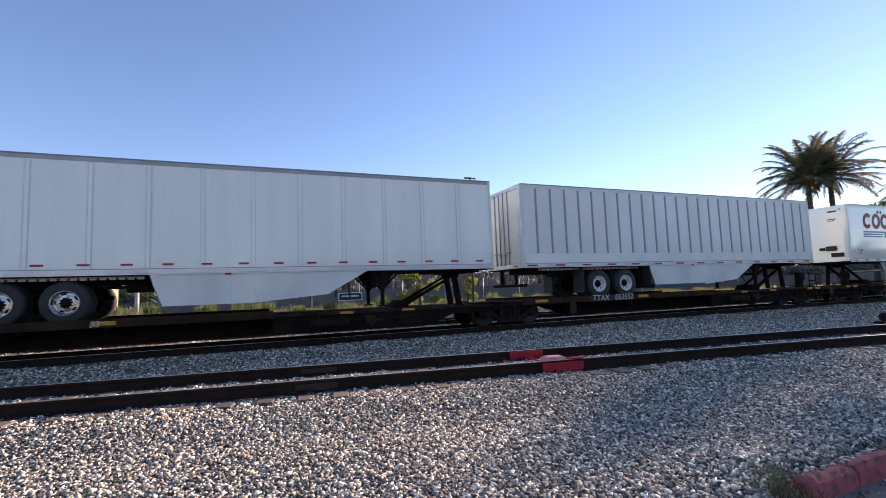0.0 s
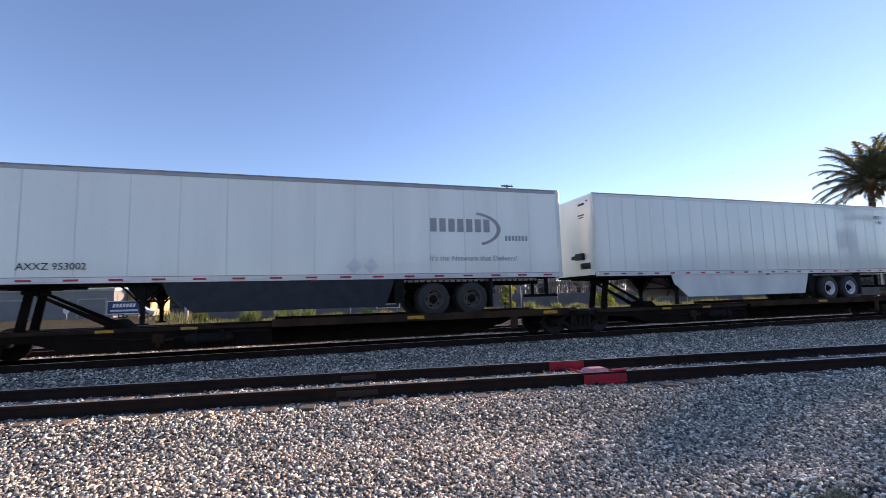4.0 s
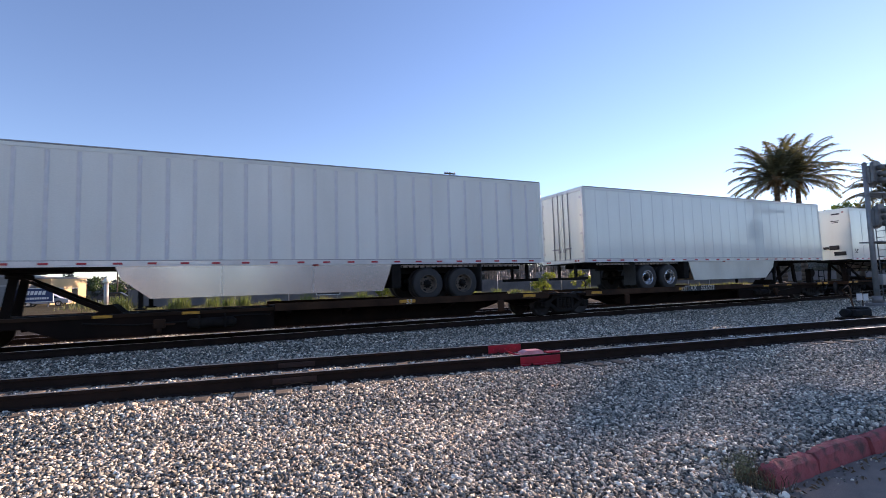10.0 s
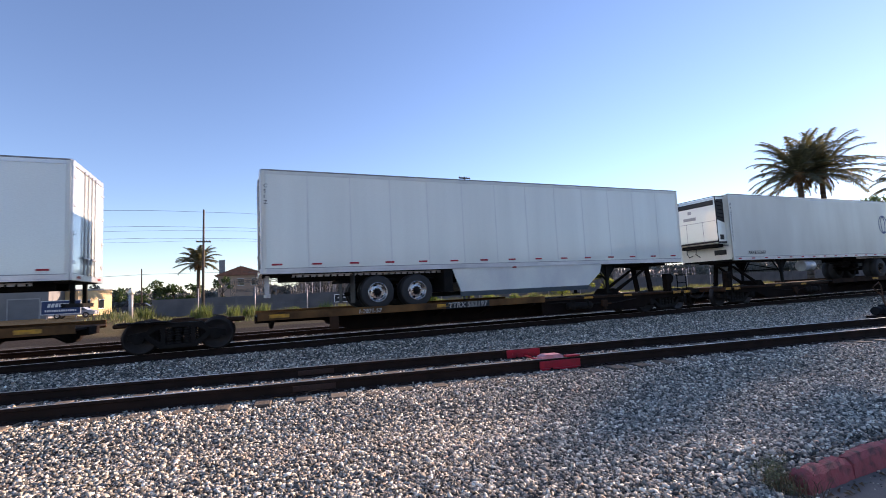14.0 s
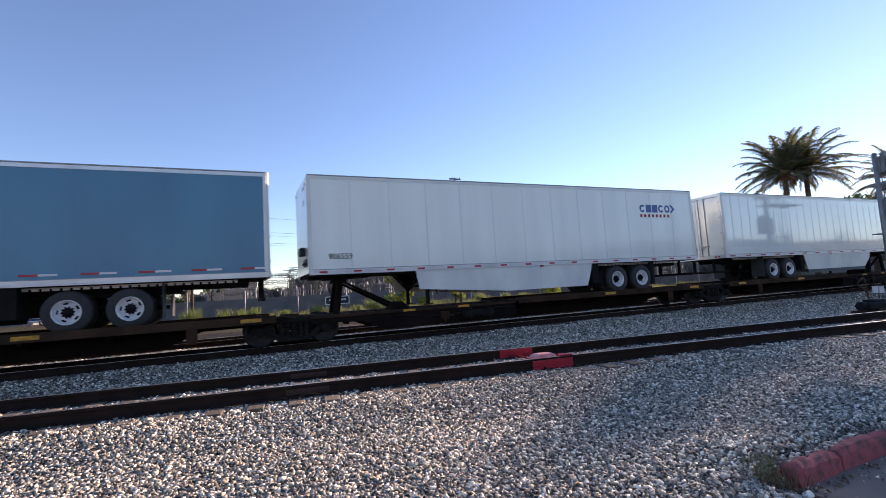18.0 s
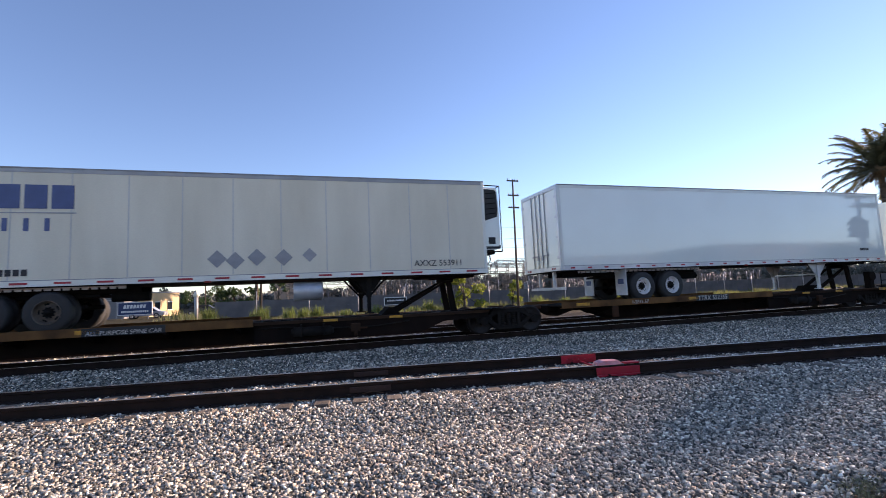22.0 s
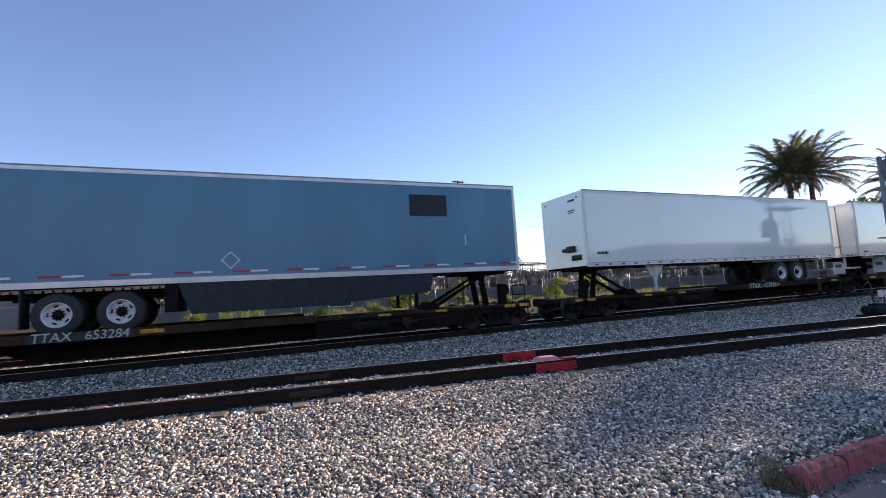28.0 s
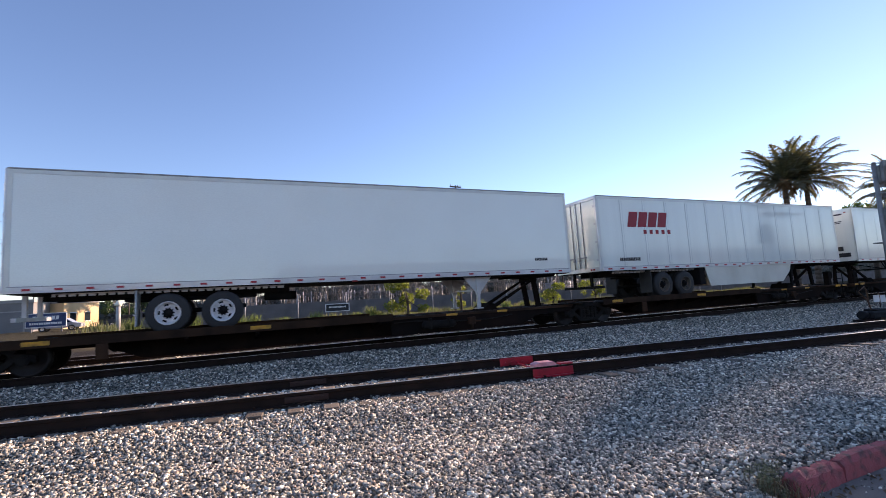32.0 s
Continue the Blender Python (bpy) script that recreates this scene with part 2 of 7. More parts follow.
    # paler grey-green: distance haze is put into these far leaves
    leafhaze=mat("leaf_hazed", (0.105, 0.115, 0.10), 0.8, col2=(0.14, 0.145, 0.13), scale=0.3, vary=0.25, island=True),
    leaflt=mat("leaf_yellowgreen", (0.13, 0.165, 0.03), 0.5, col2=(0.18, 0.20, 0.04), scale=0.8, vary=0.35, island=True),
    weedtall=mat("weed_green", (0.105, 0.135, 0.04), 0.6, col2=(0.15, 0.165, 0.06), scale=0.8, vary=0.35, island=True),
    weed=mat("dry_weed", (0.10, 0.115, 0.05), 0.7, col2=(0.15, 0.14, 0.07), scale=0.25, vary=0.35, island=True),
    shrubgrey=mat("kerb_plant", (0.13, 0.15, 0.075), 0.8, col2=(0.26, 0.225, 0.13), scale=12.0, vary=0.4, island=True),
    bark=mat("bark", (0.08, 0.06, 0.045), 0.9, col2=(0.05, 0.04, 0.03), scale=4.0, fine=20, bump=0.5),
    logored=mat("logo_red", (0.34, 0.016, 0.03), 0.4, col2=(0.30, 0.014, 0.026), spec=0.3),
    logoblue=mat("logo_blue", (0.025, 0.10, 0.30), 0.35, col2=(0.02, 0.09, 0.27)),
    logosky=mat("logo_sky_blue", (0.006, 0.27, 0.48), 0.4, col2=(0.006, 0.25, 0.45), spec=0.25),
    logodark=mat("logo_dark", (0.025, 0.028, 0.04), 0.35),
    logopurple=mat("logo_purple", (0.035, 0.022, 0.11), 0.4, col2=(0.05, 0.03, 0.12)),
    logoorange=mat("logo_orange", (0.75, 0.12, 0.02), 0.4),
    logowhite=mat("logo_white", (0.75, 0.75, 0.76), 0.35),
    logogrey=mat("logo_grey", (0.28, 0.29, 0.30), 0.45, col2=(0.34, 0.35, 0.36)),
    logosteel=mat("logo_slate", (0.05, 0.085, 0.22), 0.4),
    rustdoor=mat("door_rusty", (0.62, 0.40, 0.20), 0.32, 0.55, col2=(0.30, 0.14, 0.05), scale=2.6, streak=0.5, mixlo=0.42, mixhi=0.62),
    carwhite=mat("car_silver", (0.55, 0.56, 0.58), 0.25, 0.3),
)


def thin_leaf(m, share, tint):
    """Let light shine through the leaves of a material."""
    N, K = m.node_tree.nodes, m.node_tree.links
    b = N["Principled BSDF"]
    tr = N.new("ShaderNodeBsdfTranslucent")
    mixc = N.new("ShaderNodeMix")
    mixc.data_type = 'RGBA'
    mixc.blend_type = 'MULTIPLY'
    mixc.inputs["Factor"].default_value = 1.0
    mixc.inputs["B"].default_value = (*tint, 1)
    K.new(b.inputs["Base Color"].links[0].from_socket, mixc.inputs["A"])
    K.new(mixc.outputs["Result"], tr.inputs["Color"])
    ms = N.new("ShaderNodeMixShader")
    ms.inputs["Fac"].default_value = share
    out = N["Material Output"]
    K.new(b.outputs["BSDF"], ms.inputs[1])
    K.new(tr.outputs["BSDF"], ms.inputs[2])
    K.new(ms.outputs["Shader"], out.inputs["Surface"])


thin_leaf(M["leaflt"], 0.5, (1.5, 1.5, 1.1))
thin_leaf(M["weed"], 0.4, (1.4, 1.5, 1.1))
thin_leaf(M["weedtall"], 0.5, (1.5, 1.6, 1.2))
thin_leaf(M["leafdk"], 0.3, (1.6, 1.7, 0.9))
thin_leaf(M["palmleaf"], 0.42, (1.5, 1.5, 1.1))


def gravel_material(name, island):
    m = bpy.data.materials.new(name)
    m.use_nodes = True
    nt = m.node_tree
    N, K = nt.nodes, nt.links
    b = N["Principled BSDF"]
    b.inputs["Roughness"].default_value = 0.9
    b.inputs["Specular IOR Level"].default_value = 0.2 if island else 0.06
    tc = N.new("ShaderNodeTexCoord")
    ramp = N.new("ShaderNodeValToRGB")
    e = ramp.color_ramp.elements
    e[0].position, e[0].color = 0.0, (0.05, 0.047, 0.042, 1)
    e[1].position, e[1].color = 1.0, (0.98, 0.90, 0.76, 1)
    for p, c in ((0.3, (0.17, 0.158, 0.135, 1)), (0.52, (0.34, 0.315, 0.262, 1)), (0.72, (0.51, 0.465, 0.375, 1)), (0.77, (0.43, 0.30, 0.215, 1)), (0.85, (0.63, 0.565, 0.46, 1))):
        x = e.new(p)
        x.color = c
    if island:
        K.new(N.new("ShaderNodeNewGeometry").outputs["Random Per Island"], ramp.inputs["Fac"])
        col = ramp.outputs["Color"]
    else:
        vor = N.new("ShaderNodeTexVoronoi")
        vor.inputs["Scale"].default_value = 24.0
        K.new(tc.outputs["Object"], vor.inputs["Vector"])
        sep = N.new("ShaderNodeSeparateColor")
        K.new(vor.outputs["Color"], sep.inputs["Color"])
        K.new(sep.outputs["Red"], ramp.inputs["Fac"])
        bp = N.new("ShaderNodeBump")
        bp.inputs["Strength"].default_value = 1.0
        bp.inputs["Distance"].default_value = 0.03
        bp.invert = True
        K.new(vor.outputs["Distance"], bp.inputs["Height"])
        K.new(bp.outputs["Normal"], b.inputs["Normal"])
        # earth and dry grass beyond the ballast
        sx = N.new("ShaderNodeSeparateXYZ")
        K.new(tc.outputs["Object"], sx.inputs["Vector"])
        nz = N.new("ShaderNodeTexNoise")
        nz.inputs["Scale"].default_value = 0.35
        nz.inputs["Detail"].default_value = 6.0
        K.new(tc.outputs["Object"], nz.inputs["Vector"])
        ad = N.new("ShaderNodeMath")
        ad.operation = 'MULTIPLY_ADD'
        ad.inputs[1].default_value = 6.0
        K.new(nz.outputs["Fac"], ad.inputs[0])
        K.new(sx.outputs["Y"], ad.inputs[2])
        far = N.new("ShaderNodeMapRange")
        far.inputs["From Min"].default_value = 40.0
        far.inputs["From Max"].default_value = 46.0
        K.new(ad.outputs[0], far.inputs["Value"])
        er = N.new("ShaderNodeMix")
        er.data_type = 'RGBA'
        er.inputs["A"].default_value = (0.11, 0.105, 0.055, 1)
        er.inputs["B"].default_value = (0.17, 0.135, 0.09, 1)
        K.new(nz.outputs["Fac"], er.inputs["Factor"])
        # ground darkened from here: shade seen beneath the cars put into the colour
        under_shade = N.new("ShaderNodeMapRange")
        under_shade.inputs["From Min"].default_value = 26.0
        under_shade.inputs["From Max"].default_value = 30.0
        K.new(ad.outputs[0], under_shade.inputs["Value"])
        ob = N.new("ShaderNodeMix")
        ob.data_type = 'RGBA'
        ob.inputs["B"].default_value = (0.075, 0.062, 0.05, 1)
        K.new(under_shade.outputs["Result"], ob.inputs["Factor"])
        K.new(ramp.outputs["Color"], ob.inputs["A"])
        mx = N.new("ShaderNodeMix")
        mx.data_type = 'RGBA'
        K.new(far.outputs["Result"], mx.inputs["Factor"])
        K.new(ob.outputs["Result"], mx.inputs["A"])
        K.new(er.outputs["Result"], mx.inputs["B"])
        col = mx.outputs["Result"]
    big = N.new("ShaderNodeTexNoise")
    big.inputs["Scale"].default_value = 0.5
    big.inputs["Detail"].default_value = 5.0
    K.new(tc.outputs["Object"], big.inputs["Vector"])
    mr = N.new("ShaderNodeMapRange")
    # ground held darker than the stones: shade in the gaps is painted in
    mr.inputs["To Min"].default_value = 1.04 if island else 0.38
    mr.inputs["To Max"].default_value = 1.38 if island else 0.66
    K.new(big.outputs["Fac"], mr.inputs["Value"])
    hs = N.new("ShaderNodeHueSaturation")
    K.new(mr.outputs["Result"], hs.inputs["Value"])
    K.new(col, hs.inputs["Color"])
    K.new(hs.outputs["Color"], b.inputs["Base Color"])
    return m


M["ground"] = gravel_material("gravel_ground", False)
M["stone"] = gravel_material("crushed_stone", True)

# ---------------------------------------------------------------- mesh helpers
class Shape:
    """Collects boxes, tubes and prisms into one mesh."""

    def __init__(self):
        self.v, self.f, self.smooth = [], [], []

    def add(self, verts, faces, smooth=False):
        n = len(self.v)
        self.v += [tuple(p) for p in verts]
        self.f += [tuple(i + n for i in q) for q in faces]
        self.smooth += [smooth] * len(faces)
        return self

    def box(self, x0, x1, y0, y1, z0, z1, b=0.0):
        if b <= 0:
            v = [(x, y, z) for z in (z0, z1) for y in (y0, y1) for x in (x0, x1)]
            return self.add(v, [(0, 2, 3, 1), (4, 5, 7, 6), (0, 1, 5, 4), (1, 3, 7, 5), (3, 2, 6, 7), (2, 0, 4, 6)])
        b = min(b, (x1 - x0) * 0.45, (y1 - y0) * 0.45, (z1 - z0) * 0.45)
        bm = bmesh.new()
        bmesh.ops.create_cube(bm, size=1.0)
        for w in bm.verts:
            w.co = Vector((x0 if w.co.x < 0 else x1, y0 if w.co.y < 0 else y1, z0 if w.co.z < 0 else z1))
        bmesh.ops.bevel(bm, geom=bm.edges[:], offset=b, segments=1, affect='EDGES')
        bm.verts.ensure_lookup_table()
        bm.verts.index_update()
        self.add([w.co for w in bm.verts], [[w.index for w in q.verts] for q in bm.faces])
        bm.free()
        return self

    def tube(self, a, c, r, n=10, r2=None, cap=True, smooth=True):
        a, c = Vector(a), Vector(c)
        r2 = r if r2 is None else r2
        d = (c - a).normalized()
        u = d.orthogonal().normalized()
        w = d.cross(u)
        ring = [math.cos(2 * math.pi * i / n) * u + math.sin(2 * math.pi * i / n) * w for i in range(n)]
        v = [a + q * r for q in ring] + [c + q * r2 for q in ring]
        self.add(v, [(i, (i + 1) % n, n + (i + 1) % n, n + i) for i in range(n)], smooth)
        if cap:
            m = len(self.v) - 2 * n
            self.f += [tuple(m + i for i in reversed(range(n))), tuple(m + n + i for i in range(n))]
            self.smooth += [False, False]
        return self

    def path(self, pts, r, n=6):
        """One bent rod through all the points."""
        pts = [Vector(p) for p in pts]
        base = len(self.v)
        for i, p in enumerate(pts):
            d = (pts[min(i + 1, len(pts) - 1)] - pts[max(i - 1, 0)]).normalized()
            u = d.cross(Vector((0.31, 0.2, 0.93))).normalized()
            w = d.cross(u)
            self.v += [tuple(p + (math.cos(2 * math.pi * k / n) * u + math.sin(2 * math.pi * k / n) * w) * r) for k in range(n)]
        for i in range(len(pts) - 1):
            for k in range(n):
                j = (k + 1) % n
                self.f.append((base + i * n + k, base + i * n + j, base + (i + 1) * n + j, base + (i + 1) * n + k))
                self.smooth.append(True)
        self.f += [tuple(base + k for k in range(n)), tuple(base + (len(pts) - 1) * n + k for k in range(n))]
        self.smooth += [False, False]
        return self

    def prism(self, pts, axis, lo, hi):
        """A polygon pushed out along an axis; pts in the other two axes' order."""
        n = len(pts)
        place = {"x": lambda p, h: (h, p[0], p[1]), "y": lambda p, h: (p[0], h, p[1]), "z": lambda p, h: (p[0], p[1], h)}[axis]
        v = [place(p, lo) for p in pts] + [place(p, hi) for p in pts]
        return self.add(v, [tuple(reversed(range(n))), tuple(range(n, 2 * n))] + [(i, (i + 1) % n, n + (i + 1) % n, n + i) for i in range(n)])

    def lathe(self, profile, axis_y=True, n=24, centre=(0, 0, 0)):
        """Rings of (radius, position along y)."""
        base = len(self.v)
        for r, y in profile:
            for i in range(n):
                t = 2 * math.pi * i / n
                self.v.append((centre[0] + r * math.cos(t), centre[1] + y, centre[2] + r * math.sin(t)))
        for k in range(len(profile) - 1):
            for i in range(n):
                j = (i + 1) % n
                self.f.append((base + k * n + i, base + k * n + j, base + (k + 1) * n + j, base + (k + 1) * n + i))
                self.smooth.append(True)
        return self

    def mesh(self, name, fix=True):
        me = bpy.data.meshes.new(name)
        me.from_pydata(self.v, [], self.f)
        me.polygons.foreach_set("use_smooth", self.smooth)
        if fix:
            bm = bmesh.new()
            bm.from_mesh(me)
            bmesh.ops.recalc_face_normals(bm, faces=bm.faces)
            bm.to_mesh(me)
            bm.free()
        me.update()
        return me


CACHE = {}


def kept(key, make):
    """A mesh that alike pieces share."""
    if key not in CACHE:
        CACHE[key] = make().mesh(str(key[0]) if isinstance(key, tuple) else str(key))
    return CACHE[key]


def part(name, shape, material, parent, label="", at=None):
    me = shape.mesh(name) if isinstance(shape, Shape) else shape
    mt = M[material] if isinstance(material, str) else material
    if not me.materials:
        me.materials.append(mt)
    ob = new(name, me)
    ob.parent = parent
    if me.materials[0] != mt:
        ob.material_slots[0].link = 'OBJECT'
        ob.material_slots[0].material = mt
    if at is not None:
        ob.matrix_basis = at
    if label:
        ob["label"] = label
    return ob


def thing(name, label, category, group="", kind="", at=None):
    ob = new(name)
    ob.empty_display_size = 0.2
    if at is not None:
        ob.matrix_basis = at
    return tagged(ob, label, category, group, kind)


def text_mesh(body, size, slant=0.0):
    """Letters lying in x and z, facing -y, a little thick."""
    key = ("text", body, size, slant)
    if key not in CACHE:
        cu = bpy.data.curves.new("text", 'FONT')
        cu.body, cu.size, cu.extrude, cu.shear = body, size, 0.002, slant
        cu.resolution_u = 3
        ob = new("text", cu)
        dg = bpy.context.evaluated_depsgraph_get()
        me = bpy.data.meshes.new_from_object(ob.evaluated_get(dg))
        bpy.data.objects.remove(ob)
        me.transform(Matrix.Rotation(radians(90), 4, 'X'))
        CACHE[key] = me
    return CACHE[key]


def letter_blocks(n, w, h, slant=0.0, gap=0.22, d=0.006):
    """A row of plain blocks, as many as the word has letters."""
    s = Shape()
    step = w / n
    for i in range(n):
        x = i * step
        k = slant * h
        s.prism([(x, 0), (x + step * (1 - gap), 0), (x + step * (1 - gap) + k, h), (x + k, h)], "y", -d, 0.0)
    return s


def bar(w, h, d=0.005):
    return Shape().box(0, w, -d, 0, 0, h)

# ---------------------------------------------------------------- ground and tracks
YC = 15.05                          # middle of the track on which the train runs
Y3 = 19.4                           # middle of the track behind it
TURN = 8.73                         # degrees by which the siding closes on the main track
SN = (math.sin(radians(TURN)), math.cos(radians(TURN)))
SD = (math.cos(radians(TURN)), -math.sin(radians(TURN)))
SOFF = 8.325


def step(a, b, x):
    t = np.clip((x - a) / (b - a), 0, 1)
    return t * t * (3 - 2 * t)


def ground_z(x, y):
    x, y = np.asarray(x, float), np.asarray(y, float)
    ds = np.abs(SN[0] * x + SN[1] * y - SOFF)
    z = np.full(np.broadcast(x, y).shape, -0.36)
    for d in (ds, np.abs(y - YC), np.abs(y - Y3)):
        z = np.maximum(z, -0.20 - 0.16 * step(1.35, 2.7, d))
    z = z + 0.45 * step(24, 60, y) - 0.95 * step(26, 46, y) * (1 - step(71.6, 72.4, y)) * step(-13, -9, x)
    z = z - 0.12 * step(3.5, 4.0, x) * step(2.75, 2.35, y) + 0.09 * step(2.44, 2.75, y) * (1 - step(2.7, 3.6, y)) * step(3.6, 4.2, x)
    z = z + 0.018 * np.sin(1.7 * x + 0.6 * y) * np.sin(1.1 * y - 0.4 * x)
    return z


def build_ground():
    xs = np.unique(np.r_[np.linspace(-3000, -60, 24), np.linspace(-60, -10, 40), np.arange(-10, 40, 0.3), np.linspace(40, 120, 60), np.linspace(120, 3000, 24)])
    ys = np.unique(np.r_[np.linspace(-3000, -40, 20), np.linspace(-40, -2, 24), np.arange(-2, 24, 0.3), np.linspace(24, 71, 30), np.arange(71.2, 73, 0.2), np.linspace(74, 90, 12), np.linspace(90, 3500, 24)])
    gx, gy = np.meshgrid(xs, ys)
    gz = ground_z(gx, gy)
    nx, ny = len(xs), len(ys)
    i = np.arange(nx * ny).reshape(ny, nx)
    faces = np.stack([i[:-1, :-1], i[:-1, 1:], i[1:, 1:], i[1:, :-1]], -1).reshape(-1, 4)
    me = bpy.data.meshes.new("ground")
    me.from_pydata(np.stack([gx, gy, gz], -1).reshape(-1, 3).tolist(), [], faces.tolist())
    me.polygons.foreach_set("use_smooth", [True] * len(faces))
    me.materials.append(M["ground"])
    tagged(new("ground", me), "pale crushed-stone ground running out to dry earth", "ground", kind="structure")


build_ground()

RAIL = [(-0.076, -0.186), (0.076, -0.186), (0.076, -0.172), (0.012, -0.155), (0.009, -0.055), (0.036, -0.042), (0.037, -0.006),
        (0.030, 0.0), (-0.030, 0.0), (-0.037, -0.006), (-0.036, -0.042), (-0.009, -0.055), (-0.012, -0.155), (-0.076, -0.172)]


def track(name, label, at, x0, x1, tie0, tie1, spacing, top, seed):
    t = thing(name, label, "railway track", "railway tracks", at=at)
    for y in (-0.7525, 0.7525):
        r = part("rail", Shape().prism([(p[0] + y, p[1]) for p in RAIL], "x", x0, x1), "railside", t)
        part("running_surface", Shape().box(x0, x1, y - 0.031, y + 0.031, 0.0, 0.003), top, r, "polished rail head")
    rng = random.Random(seed)
    tm = kept(("tie", rng.random() < 2), lambda: Shape().box(-0.115, 0.115, -1.3, 1.3, -0.34, -0.172, 0.012))
    pm = kept("tie_plate", lambda: Shape().box(-0.09, 0.09, -0.17, 0.17, -0.172, -0.160).box(-0.05, -0.02, -0.13, -0.085, -0.16, -0.135)
              .box(0.02, 0.05, 0.085, 0.13, -0.16, -0.135))
    x = tie0
    while x < tie1:
        o = part("tie", tm, "tie", t, at=pose(x, rng.uniform(-0.06, 0.06), rng.uniform(-0.012, 0.004), 0, 0, rng.uniform(-1.2, 1.2)))
        if abs(x) < 14:
            for y in (-0.7525, 0.7525):
                part("tie_plate", pm, "railside", o, at=pose(0, y, 0))
        x += spacing + rng.uniform(-0.03, 0.03)
    return t


siding = track("siding_track", "rusty siding track with dark rails on old wooden ties", pose(SN[0] * SOFF, SN[1] * SOFF, 0, 0, 0, -TURN),
               -40, 160, -14, 34, 0.52, "railtop", 3)
main_track = track("main_track", "main track in the shade of the passing train", pose(0, YC, 0), -700, 760, -16, 44, 0.5, "railtop", 4)
back_track = track("back_track", "rail track behind the train", pose(0, Y3, 0), -700, 760, -14, 14, 0.55, "railtoprust", 5)


def joint_bars():
    for y, m in ((-0.7525, "joint"), (0.7525, "joint")):
        s = Shape()
        for side in (-1, 1):
            s.box(-0.52, 0.12, y + side * 0.028 - 0.012, y + side * 0.028 + 0.012, -0.145, -0.055, 0.006)
            for k in range(4):
                x = -0.43 + 0.155 * k
                s.tube((x, y + side * 0.03, -0.10), (x, y + side * 0.068, -0.10), 0.019, 6)
        part("joint_bar", s, m, siding, "rusty bolted joint bar")
    wires = Shape().path([(-0.55 + 0.08 * k, -0.80, -0.16 - 0.02 * math.sin(k)) for k in range(10)], 0.008, 5)
    part("bond_wire", wires, "stand", siding)


joint_bars()


def derail():
    d = thing("derail", "red painted derail clamped on the siding rails", "derail", at=pose(SN[0] * SOFF, SN[1] * SOFF, 0, 0, 0, -TURN))
    s = Shape()
    s.box(3.55, 4.33, -0.7525 - 0.060, -0.7525 - 0.036, -0.160, -0.03, 0.006)
    s.box(3.55, 4.33, -0.7525 - 0.10, -0.7525 - 0.058, -0.182, -0.150, 0.004)
    part("near_clamp_plate", s, "redpaint", d)
    s = Shape()
    s.box(3.55, 4.28, 0.7525 - 0.062, 0.7525 - 0.036, -0.168, -0.010, 0.006)
    for k in range(5):
        s.tube((3.68 + 0.12 * k, 0.69, -0.10), (3.68 + 0.12 * k, 0.665, -0.10), 0.022, 6)
    part("far_clamp_plate", s, "redpaint", d)
    s = Shape()
    s.prism([(3.60, 0.004), (4.00, 0.004), (4.02, 0.03), (3.96, 0.07), (3.70, 0.07), (3.61, 0.04)], "y", -0.79, -0.58)
    part("derail_shoe", s, "pinkpaint", d, "red derail shoe, sunlight painted as pink")
    s = Shape().box(4.08, 4.34, -0.80, -0.66, 0.004, 0.03, 0.006).box(3.66, 4.2, -0.62, -0.2, -0.165, -0.12, 0.008)
    s.tube((3.9, -0.6, -0.13), (3.9, 0.6, -0.13), 0.02, 8)
    part("hinge_block", s, "redpaint", d)


derail()


